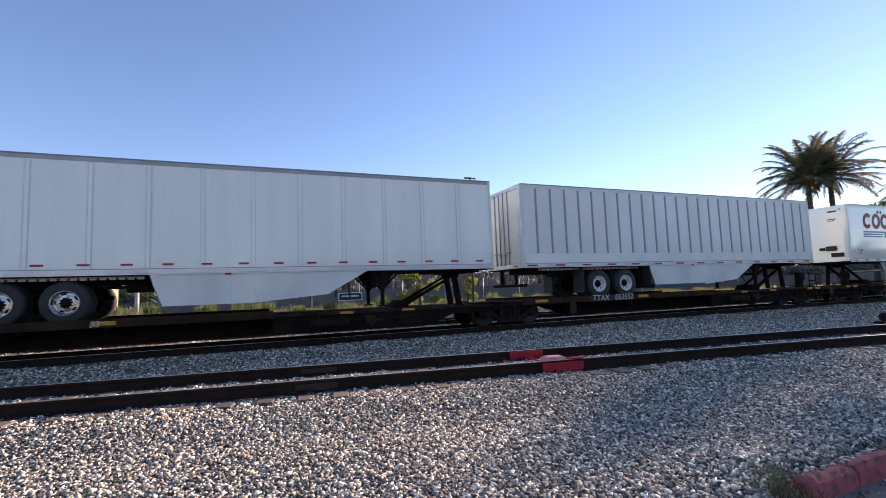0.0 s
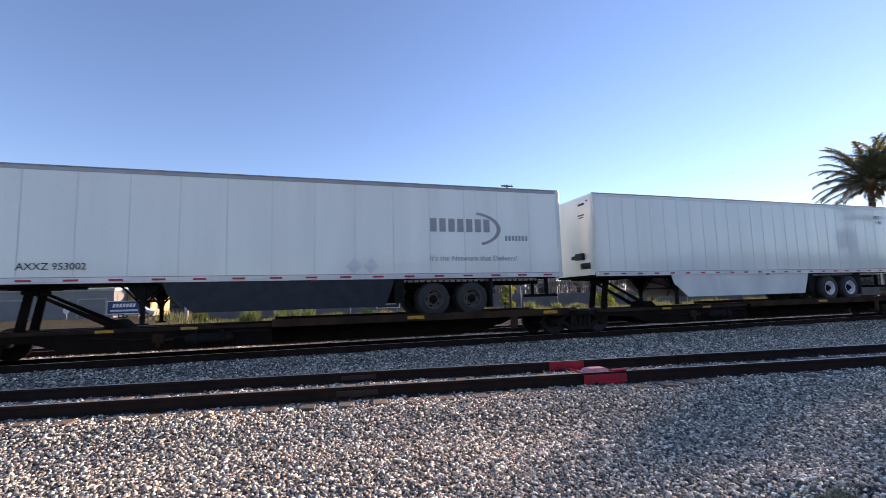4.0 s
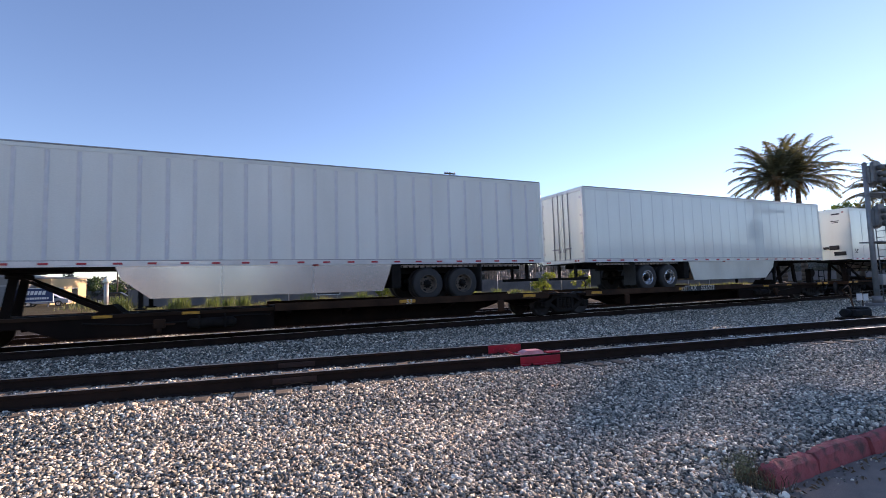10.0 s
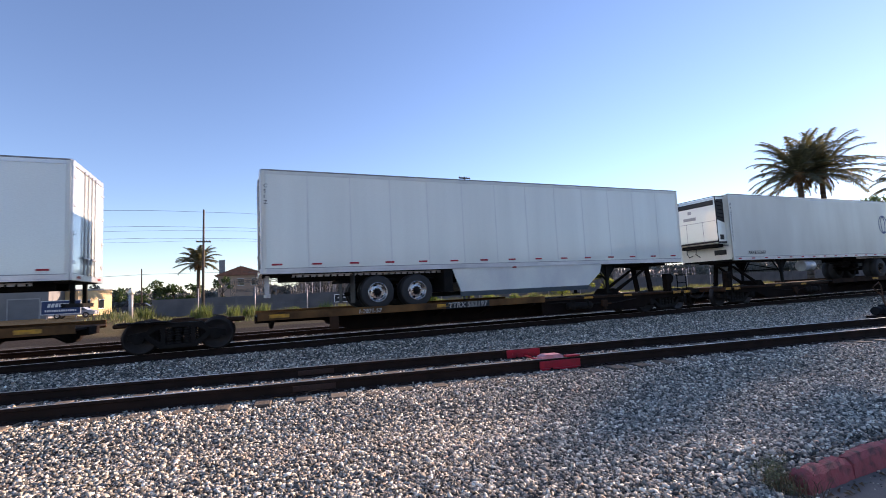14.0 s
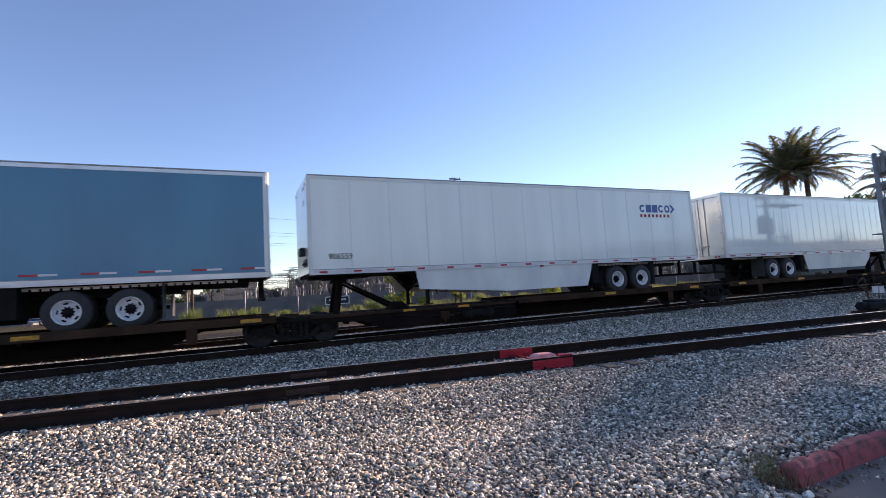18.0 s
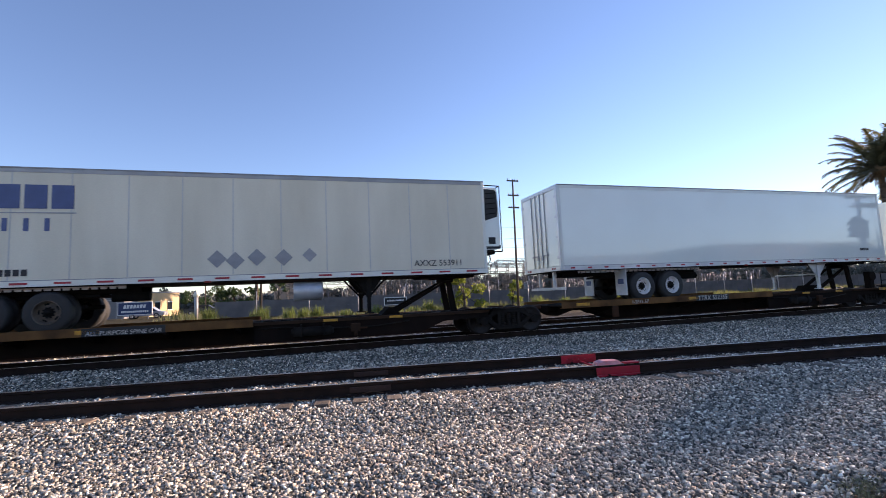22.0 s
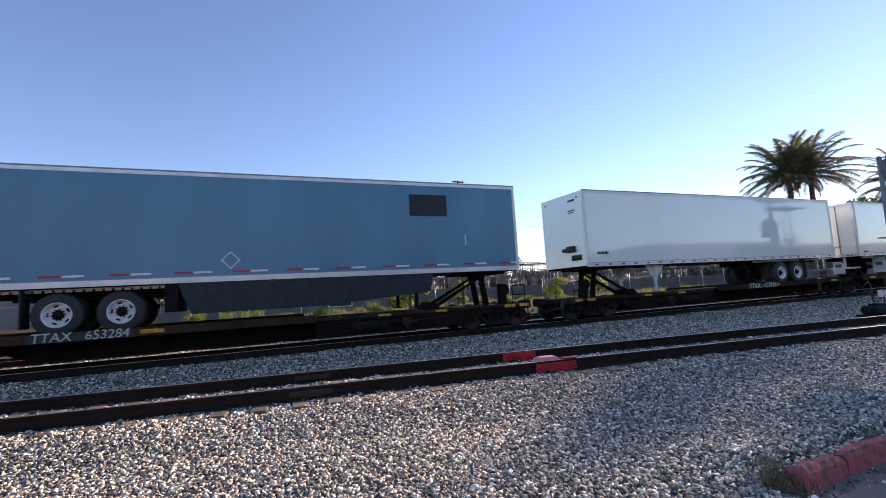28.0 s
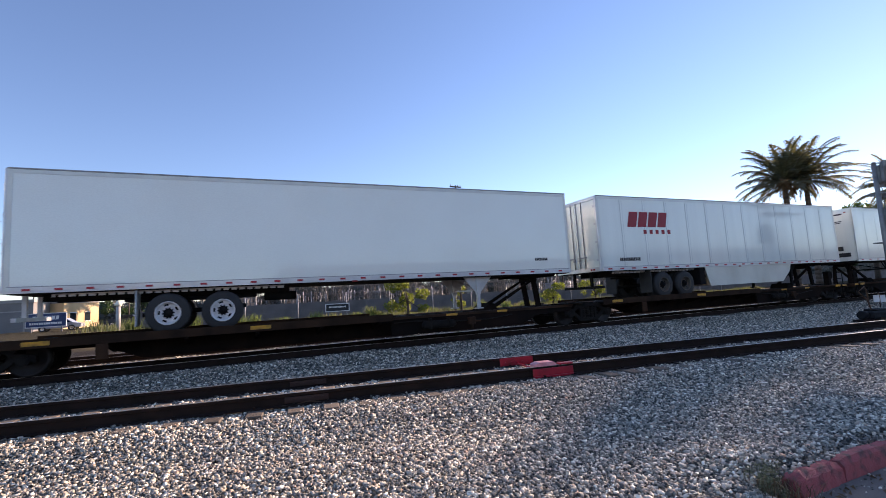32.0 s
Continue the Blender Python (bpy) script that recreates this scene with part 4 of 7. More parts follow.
def skirt(t, x0, x1, d, m, edge, front="cut", low=0.34, rearcut=0.30):
    """Side fairing on both sides, with the front end cut, steep or tapering."""
    mid = BOT + 0.02
    nose_edge = {"cut": [(x1 - d * 0.75, low), (x1 - d * 0.12, 0.84), (x1, mid)], "steep": [(x1 - d * 0.12, low), (x1, mid)],
                 "taper": [(x1 - d * 3.4, low), (x1 - d * 0.12, mid - 0.60), (x1, mid)], "wedge": [(x1 - d * 3.2, low), (x1 - d * 1.2, low + 0.16), (x1, mid)]}[front]
    for side in (-1, 1):
        y0, y1 = (side * HALF - 0.012 + (0.02 if side < 0 else -0.02), side * HALF + 0.012 + (0.02 if side < 0 else -0.02))
        pts = [(x0, mid), (x0 + d * rearcut * 0.3, mid - 0.3), (x0 + d * rearcut, low)] + nose_edge
        sk = part("side_skirt", Shape().prism(pts, "y", y0, y1), m, t, "flat side fairing under the floor")
        for k in (1, 2) if m != "skirtb" else ():
            x = x0 + (x1 - x0) * k / 3
            part("panel_joint", Shape().box(x - 0.006, x + 0.006, y0 - 0.002, y1 + 0.002, low + 0.03 + (0.2 if front == "taper" else 0.0), mid - 0.01), "seamfine", sk)
        if edge:
            x2 = nose_edge[0][0]
            part("skirt_edge", Shape().prism([(x0 + d * (rearcut - 0.05), low - 0.09), (x2, low - 0.09), (x2 + d * 0.1, low + 0.06), (x0 + d * (rearcut - 0.06), low + 0.06)], "y", y0 - 0.004, y1 + 0.004), "edge", sk, "black rubber lower edge")
    br = Shape()
    for k in range(5):
        x = x0 + (x1 - x0) * (0.1 + 0.2 * k)
        br.tube((x, -HALF + 0.06, 0.4), (x, -HALF + 0.5, BOT), 0.02, 6)
        br.tube((x, HALF - 0.06, 0.4), (x, HALF - 0.5, BOT), 0.02, 6)
    part("skirt_struts", br, "under", t)


def trailer(s_left, o):
    """One 53-foot trailer. o: its look."""
    nose_right = o["nose"] == "R"
    d = 1 if nose_right else -1                 # from rear to nose
    rear, nose = (0.0, LEN) if nose_right else (LEN, 0.0)
    t = thing(o.get("name", "semi_trailer"), o["label"], "trailer", "trailers on the train")
    P = o["paint"]
    part("body", kept(("body", P), lambda: body_shape(0)), P, t)
    rr = kept("roof_rail", lambda: Shape().prism([(-HALF - 0.012, TOP - 0.12), (-HALF - 0.012, TOP + 0.006), (-HALF + 0.05, TOP + 0.006), (-HALF + 0.05, TOP), (-HALF - 0.001, TOP - 0.12)], "x", 0, LEN))
    br = kept("bottom_rail", lambda: Shape().prism([(-HALF - 0.024, BOT), (-HALF - 0.024, BOT + 0.03), (-HALF - 0.014, BOT + 0.04), (-HALF - 0.014, BOT + 0.15), (-HALF + 0.03, BOT + 0.15), (-HALF + 0.03, BOT)], "x", 0, LEN))
    for turn, x in ((0, 0.0), (180, LEN)):
        part("roof_rail", rr, o.get("toprail", "railpale"), t, at=pose(x, 0, 0, 0, 0, turn))
        # dark strip along the roof edge: shade on the rail put in as colour
        part("roof_lip", kept("roof_lip", lambda: Shape().box(0, LEN, -HALF - 0.022, -HALF + 0.04, TOP - 0.022, TOP + 0.016, 0.006)), "seamline", t, at=pose(x, 0, 0, 0, 0, turn))
        part("bottom_rail", br, o.get("lowrail", "alu"), t, at=pose(x, 0, 0, 0, 0, turn))
    part("rub_rail_joint", kept("rubjoint", lambda: Shape().box(0.06, LEN - 0.06, -HALF - 0.0165, -HALF, BOT + 0.142, BOT + 0.160)), "seamline", t)
    part("floor", kept("floor", lambda: Shape().box(0.05, LEN - 0.05, -HALF + 0.04, HALF - 0.04, BOT - 0.02, BOT + 0.13)), "under", t)
    if o.get("band"):
        part("lower_band", kept("band", lambda: Shape().box(0.03, LEN - 0.03, -HALF - 0.007, -HALF + 0.01, BOT + 0.15, BOT + 0.48, 0.003)), o["band"], t)
    # posts or seams
    kind, count = o.get("ribs", ("none", 0))
    z0 = BOT + (0.50 if o.get("band") else 0.17)
    for k in range(1, count):
        x = LEN * k / count
        if kind == "double":
            m = kept(("rib2", z0), lambda: Shape().box(-0.055, 0.055, -0.010, 0.002, z0, TOP - 0.14, 0.004))
        elif kind == "bold":
            m = kept(("rib3", z0), lambda: Shape().prism([(-0.05, 0.004), (-0.028, -0.022), (0.028, -0.022), (0.05, 0.004)], "z", z0, TOP - 0.14))
        else:
            m = kept(("rib1", z0), lambda: Shape().box(-0.012, 0.012, -0.005, 0.002, z0, TOP - 0.13))
        p = part("side_post", m, {"fine": "seammid" if P in ("cream", "dull") else "seamfine", "double": P}.get(kind, o.get("ribmat", "seam")), t, at=pose(x, -HALF, 0))
        if kind == "double":
            for e in (-0.052, 0.052):
                part("seam_line", kept(("seamline", z0), lambda: Shape().box(-0.007, 0.007, -0.011, 0.0, z0, TOP - 0.14)), "logogrey" if P in ("dull", "ribgrey") else "seammid", p, at=pose(e, 0, 0))
    if o.get("slats"):
        for k in range(o["slats"]):
            z = BOT + 0.3 + (TOP - BOT - 0.5) * k / (o["slats"] - 1)
            part("side_bead", kept("bead", lambda: Shape().box(0.05, LEN - 0.05, -0.010, 0.002, -0.012, 0.012, 0.004)), P, t, at=pose(0, -HALF, z))
    # corner posts
    cp = kept("corner", lambda: Shape().box(-0.05, 0.05, -0.016, 0.05, BOT, TOP, 0.008))
    for x in (0.05, LEN - 0.05):
        for turn, y in ((0, -HALF), (180, HALF)):
            part("corner_post", cp, o.get("corner", "railpale"), t, at=pose(x, y, 0, 0, 0, turn))
    # conspicuity marks
    n, ww = o.get("marks", (17, 0.16))
    zz = BOT + (0.26 if o.get("highmarks") else 0.075)
    rm = kept(("mark", ww), lambda: Shape().box(-ww, ww, -0.006, 0.0, -0.026, 0.026))
    for k in range(n):
        x = 0.45 + (LEN - 0.9) * k / (n - 1)
        yy = -HALF - 0.014 - (0.001 if not o.get("highmarks") else -0.007)
        part("reflector", rm, "red", t, at=pose(x - ww / 2, yy, zz))
        if o.get("whites"):
            part("reflector", rm, "refw", t, at=pose(x + 1.5 * ww, yy, zz))
    rear_end(t, rear, -d, o)
    nose_end(t, nose, d, o)
    if o.get("reefer"):
        reefer_unit(t, nose + d * 0.02, d)
    # running gear
    sl = Shape()
    for y in (-0.55, 0.45):
        a, b = sorted((rear + d * 0.5, rear + d * 6.3))
        sl.box(a, b, y, y + 0.1, BOT - 0.20, BOT, 0.006)
    a, b = sorted((rear + d * 2.2, rear + d * 5.4))
    sl.box(a, b, -0.62, 0.62, 0.86, 0.94, 0.01)
    part("slider_frame", sl, "under", t)
    comb = [(rear + d * 0.8, BOT - 0.02), (rear + d * 0.8, BOT - 0.10)]
    for k in range(26):
        x = rear + d * (0.9 + 0.2 * k)
        comb += [(x - d * 0.03, BOT - 0.10), (x - d * 0.03, BOT - 0.045), (x + d * 0.03, BOT - 0.045), (x + d * 0.03, BOT - 0.10)]
    comb += [(rear + d * 6.1, BOT - 0.10), (rear + d * 6.1, BOT - 0.02)]
    part("slider_rail", Shape().prism(comb, "y", -1.0, -0.97), "gear", t)
    for x in (rear + d * 3.25, rear + d * 4.52):
        wheels(t, x, d, o.get("rim", "rim"))
    for side in (-1, 1):
        x = rear + d * 2.55
        part("mudflap", Shape().box(x - 0.012, x + 0.012, side * 0.97 - 0.3, side * 0.97 + 0.3, 0.22, BOT - 0.02, 0.004), o.get("flap", "flap"), t)
        if o.get("flap") == "flapw":
            part("flap_mark", Shape().box(*sorted((x - d * 0.013, x - d * 0.018)), side * 0.97 - 0.16, side * 0.97 + 0.16, 0.62, 0.80, 0.002), "logosteel", t, "dark plain mark")
        sp = Shape().tube((rear + d * 2.6, side * 0.6, 0.5), (rear + d * 5.1, side * 0.6, 0.62), 0.06, 8)
        part("suspension_arm", sp, "under", t)
    part("air_tank", Shape().tube((rear + d * 5.6, -0.35, 0.85), (rear + d * 6.5, -0.35, 0.85), 0.13, 12), "under", t)
    landing_gear(t, nose - d * 3.75, d, o.get("gear", "frame"))
    part("coupler_plate", Shape().box(*sorted((nose - d * 0.2, nose - d * 2.0)), -0.6, 0.6, BOT - 0.09, BOT, 0.01), "under", t)
    if o.get("skirt"):
        skirt(t, rear + d * o.get("skirt_from", 5.75), rear + d * (12.9 if o.get("longskirt") else 11.9), d, o["skirt"], o.get("edge"), o.get("front", "cut"), o.get("low", 0.34))
        if "skirt_from" not in o:
            part("wheel_fairing", Shape().box(*sorted((rear + d * 5.45, rear + d * 5.75)), -HALF + 0.03, HALF - 0.03, 0.42, BOT), "under", t)
    if o.get("tank"):
        part("fuel_tank", Shape().tube((nose - d * 5.9, -1.05, 0.80), (nose - d * 5.1, -1.05, 0.80), 0.26, 18), "gear", t)
    m = Shape()
    for k in range(2):
        m.box(LEN / 2 - 0.08, LEN / 2 + 0.08, -HALF - 0.03, -HALF, BOT - 0.035, BOT + 0.015, 0.005)
    part("side_lamp", m, "lamp", t)
    for f in o.get("marks_of", ()):
        f(t)
    MOVERS.append((t, (s_left, YC, 0.80)))
    return t


def decal(name, shape, m, x, z, label="", y=None):
    """A flat mark on the near side."""
    return lambda t: part(name, shape() if callable(shape) else shape, m, t, label, at=pose(x, (-HALF - 0.0065) if y is None else y, z))


def blocks(pattern, m, x, z, w, h, slant=0.0, gap=0.14):
    """A word as plain shapes, each a part: b block, r ring, c open ring."""
    def put(t):
        stepw = w / len(pattern)
        for i, ch in enumerate(pattern):
            ww = stepw * (1 - gap)
            if ch == "t":
                me = kept(("blk", "t", ww, h, slant), lambda: Shape().prism([(ww * 0.3, 0), (ww * 0.68, 0), (ww * 0.68 + slant * h, h), (ww * 0.3 + slant * h, h)], "y", -0.006, 0.0))
            elif ch == "b":
                me = kept(("blk", ww, h, slant), lambda: Shape().prism([(0, 0), (ww, 0), (ww + slant * h, h), (slant * h, h)], "y", -0.006, 0.0))
            else:
                def made():
                    r = ring(ww * 0.5, h * 0.5, 0.5, 24, (0, 360) if ch == "r" else (40, 320))
                    r.v = [(vx + ww / 2 + slant * (vz + h / 2), vy, vz + h / 2) for vx, vy, vz in r.v]
                    return r
                me = kept(("blk", ch, ww, h, slant), made)
            part("letter_shape", me, m, t, at=pose(x + i * stepw, -HALF - 0.0065, z))
    return put


def text(name, body, size, m, x, z, slant=0.0, vertical=False):
    def put(t):
        if vertical:
            for k, ch in enumerate(body):
                if ch != " ":
                    part(name, text_mesh(ch, size), m, t, at=pose(x, -HALF - 0.018, z - k * size * 1.05))
        else:
            part(name, text_mesh(body, size, slant), m, t, at=pose(x, -HALF - 0.016, z))
    return put


def ring(rx, rz, k=0.55, n=28, cut=None, d=0.006):
    s = Shape()
    a0, a1 = cut if cut else (0, 360)
    steps = [radians(a0 + (a1 - a0) * i / n) for i in range(n + 1)]
    for i in range(n):
        p = [(rx * math.cos(a), rz * math.sin(a)) for a in (steps[i], steps[i + 1])]
        q = [(rx * k * math.cos(a), rz * k * math.sin(a)) for a in (steps[i + 1], steps[i])]
        s.prism(p + q, "y", -d, 0.0)
    return s


def disc(rx, rz, n=28, d=0.006):
    return Shape().prism([(rx * math.cos(2 * math.pi * i / n), rz * math.sin(2 * math.pi * i / n)) for i in range(n)], "y", -d, 0.0)


def wide_logo_red():
    """Red word blocks over blue stripes and a blue word."""
    z = 3.0 - 0.80
    return [blocks("crrtcr", "logored", 1.3, 2.86, 4.85, 0.82, 0.12, 0.04),
            decal("logo_stripes", lambda: Shape().prism([(0, 0), (1.6, 0), (1.7, 0.07), (0, 0.07)], "y", -0.006, 0).prism([(0, 0.12), (1.75, 0.12), (1.85, 0.19), (0, 0.19)], "y", -0.006, 0)
                  .prism([(0, 0.24), (1.9, 0.24), (2.0, 0.31), (0, 0.31)], "y", -0.006, 0), "logoblue", 1.3, 2.42, "three blue stripes"),
            blocks("bbrbbbbbb", "logoblue", 3.2, 2.40, 2.85, 0.32, 0.15, 0.12),
            text("size_mark", "53'", 0.34, "black", 0.62, 1.55), text("note", "AIR RIDE EQUIPPED", 0.11, "black", 13.3, 1.80),
            *(decal("vent", lambda: disc(0.075, 0.075), "plate", x, 3.76) for x in (2.8, 3.08, 8.0, 8.28, 12.7, 12.98))]


def blue_panel_logo():
    """Blue and dark panels with white rings, and lines of small bars."""
    def blue():
        s = Shape()
        pts = [(0.0, 0.0)] + [(0.18 + 0.32 * i / 6, 1.05 + 0.68 * math.sin(i / 6 * 1.57)) for i in range(7)] + [(6.48, 1.73), (6.40, 1.5), (4.6, 1.5), (4.0, 1.3), (3.4, 0.0)]
        return s.prism(pts, "y", -0.004, 0)
    def dark():
        s = Shape()
        s.prism([(-0.02, 0.0), (2.7, 0.0), (2.8, 0.28), (0.03, 0.28)], "y", -0.006, 0)
        pts = [(3.0, 0.0)] + [(5.6 + 0.5 * math.sin(i / 6 * 1.57), 0.45 - 0.45 * math.cos(i / 6 * 1.57)) for i in range(7)] + [(6.45, 1.72), (4.55, 1.72), (4.2, 1.3), (3.9, 0.4)]
        return s.prism(pts, "y", -0.005, 0)
    return [decal("logo_blue_panel", blue, "logosky", 5.45, 2.10, "blue slanted logo panel"), decal("logo_dark_panel", dark, "logodark", 5.35, 1.58, "dark blue logo panel"),
            decal("logo_ring", lambda: ring(0.78, 0.56, 0.45, cut=(0, 318)), "logowhite", 6.65, 2.72, y=-HALF - 0.010), decal("logo_ring_bar", lambda: bar(1.1, 0.14), "logowhite", 6.05, 2.66, y=-HALF - 0.010),
            decal("logo_ring", lambda: ring(0.72, 0.56, 0.45), "logowhite", 8.25, 2.72, y=-HALF - 0.010),
            decal("logo_tail", lambda: Shape().prism([(0.25, 0), (0.7, 0), (1.35, 1.55), (1.75, 1.75), (2.6, 1.75), (2.6, 1.9), (1.5, 1.9), (0.95, 1.6)], "y", -0.006, 0), "logowhite", 7.9, 1.78, y=-HALF - 0.010),
            decal("logo_ring", lambda: ring(0.82, 0.56, 0.45), "logowhite", 10.15, 2.72, y=-HALF - 0.010),
            decal("logo_line", lambda: letter_blocks(5, 2.1, 0.22, 0.1, 0.4), "logowhite", 6.55, 3.42, y=-HALF - 0.010),
            decal("web_line", lambda: letter_blocks(22, 3.85, 0.17, 0, 0.25), "black", 0.18, 2.42, "line of black letter bars"), decal("number_line", lambda: letter_blocks(13, 2.6, 0.26, 0, 0.25), "logoblue", 0.14, 1.90, "line of blue bars"),
            decal("plate", lambda: bar(0.42, 0.09), "plate", 0.35, 1.36)]


def container(s_left):
    c = thing("freight_container", "grey corrugated steel freight container standing on the car", "container", "trailers on the train")
    L2, b, h = 16.15, 0.22, 2.95
    s = Shape()
    n = 78
    w = (L2 - 0.3) / n
    zig = []
    for k in range(n):
        x = 0.15 + k * w
        zig += [(x, 0.0), (x + w * 0.36, 0.0), (x + w * 0.46, 0.07), (x + w * 0.9, 0.07)]
    zig.append((L2 - 0.15, 0.0))
    zz = [(x, y - HALF + 0.012) for x, y in zig]
    lo = [(x, y, b + 0.16) for x, y in zz]
    hi = [(x, y, b + h - 0.12) for x, y in zz]
    m = len(zz)
    s.add(lo + hi, [(i, i + 1, m + i + 1, m + i) for i in range(m - 1)])
    part("corrugated_side", s, "contgrey", c)
    part("body", Shape().box(0.08, L2 - 0.08, -HALF + 0.10, HALF - 0.02, b + 0.1, b + h - 0.03), "contgrey", c)
    part("top_rail", Shape().box(0, L2, -HALF, -HALF + 0.08, b + h - 0.13, b + h, 0.008).box(0, L2, HALF - 0.08, HALF, b + h - 0.13, b + h, 0.008), "contgrey", c)
    part("bottom_rail", Shape().box(0, L2, -HALF, -HALF + 0.08, b, b + 0.17, 0.008).box(0, L2, HALF - 0.08, HALF, b, b + 0.17, 0.008), "contgrey", c)
    for x in (0.09, 2.05, L2 - 2.05, L2 - 0.09):
        for y0, y1 in ((-HALF - 0.006, -HALF + 0.14), (HALF - 0.14, HALF + 0.006)):
            part("corner_post", Shape().box(x - 0.09, x + 0.09, y0, y1, b, b + h, 0.01), "contgrey", c)
        part("lifting_casting", Shape().box(x - 0.1, x + 0.1, -HALF - 0.01, -HALF + 0.16, b + h - 0.02, b + h + 0.07, 0.01), "rust", c)
    for x, dd in ((0.0, -1), (L2, 1)):
        for k in range(7):
            z = b + 0.25 + k * 0.37
            part("end_board", Shape().box(min(x, x + dd * 0.03), max(x, x + dd * 0.03), -HALF + 0.12, HALF - 0.12, z, z + 0.31, 0.008), "contgrey", c)
    part("end_sign", Shape().box(-0.045, -0.03, -HALF + 0.15, HALF - 0.15, b + 2.35, b + 2.75), "logopurple", c, "purple sign panel")
    for f in (decal("logo_panel", lambda: bar(3.8, 0.92, 0.012), "logopurple", 2.3, 1.93, "purple logo panel"), decal("logo_mark", lambda: letter_blocks(3, 0.75, 0.4, 0, 0.12), "logowhite", 2.5, 2.18, y=-HALF - 0.016),
              decal("logo_mark", lambda: letter_blocks(2, 0.52, 0.4, 0, 0.12), "logoorange", 3.26, 2.18, y=-HALF - 0.016), decal("logo_line", lambda: letter_blocks(10, 1.8, 0.24, 0, 0.45), "logowhite", 4.1, 2.18, y=-HALF - 0.016),
              text("lift_note", "TOP LIFT ONLY", 0.20, "black", 2.3, 0.66), text("lift_note", "TOP LIFT ONLY", 0.20, "black", 13.0, 0.66), text("car_mark", "FDXU 534464", 0.19, "black", 12.1, 2.80), text("note", "WTP", 0.19, "black", 14.5, 2.80)):
        f(c)
    for x in (13.1, 13.8):
        part("placard", Shape().prism([(x - 0.22, 2.35), (x, 2.13), (x + 0.22, 2.35), (x, 2.57)], "y", -HALF - 0.01, -HALF - 0.002), "refw", c)
    for x in (2.35, 2.65, 13.2, 13.5):
        part("louvre", Shape().box(x, x + 0.12, -HALF - 0.008, -HALF + 0.01, 2.88, 3.05), "plate", c)
    MOVERS.append((c, (s_left, YC, 0.80)))


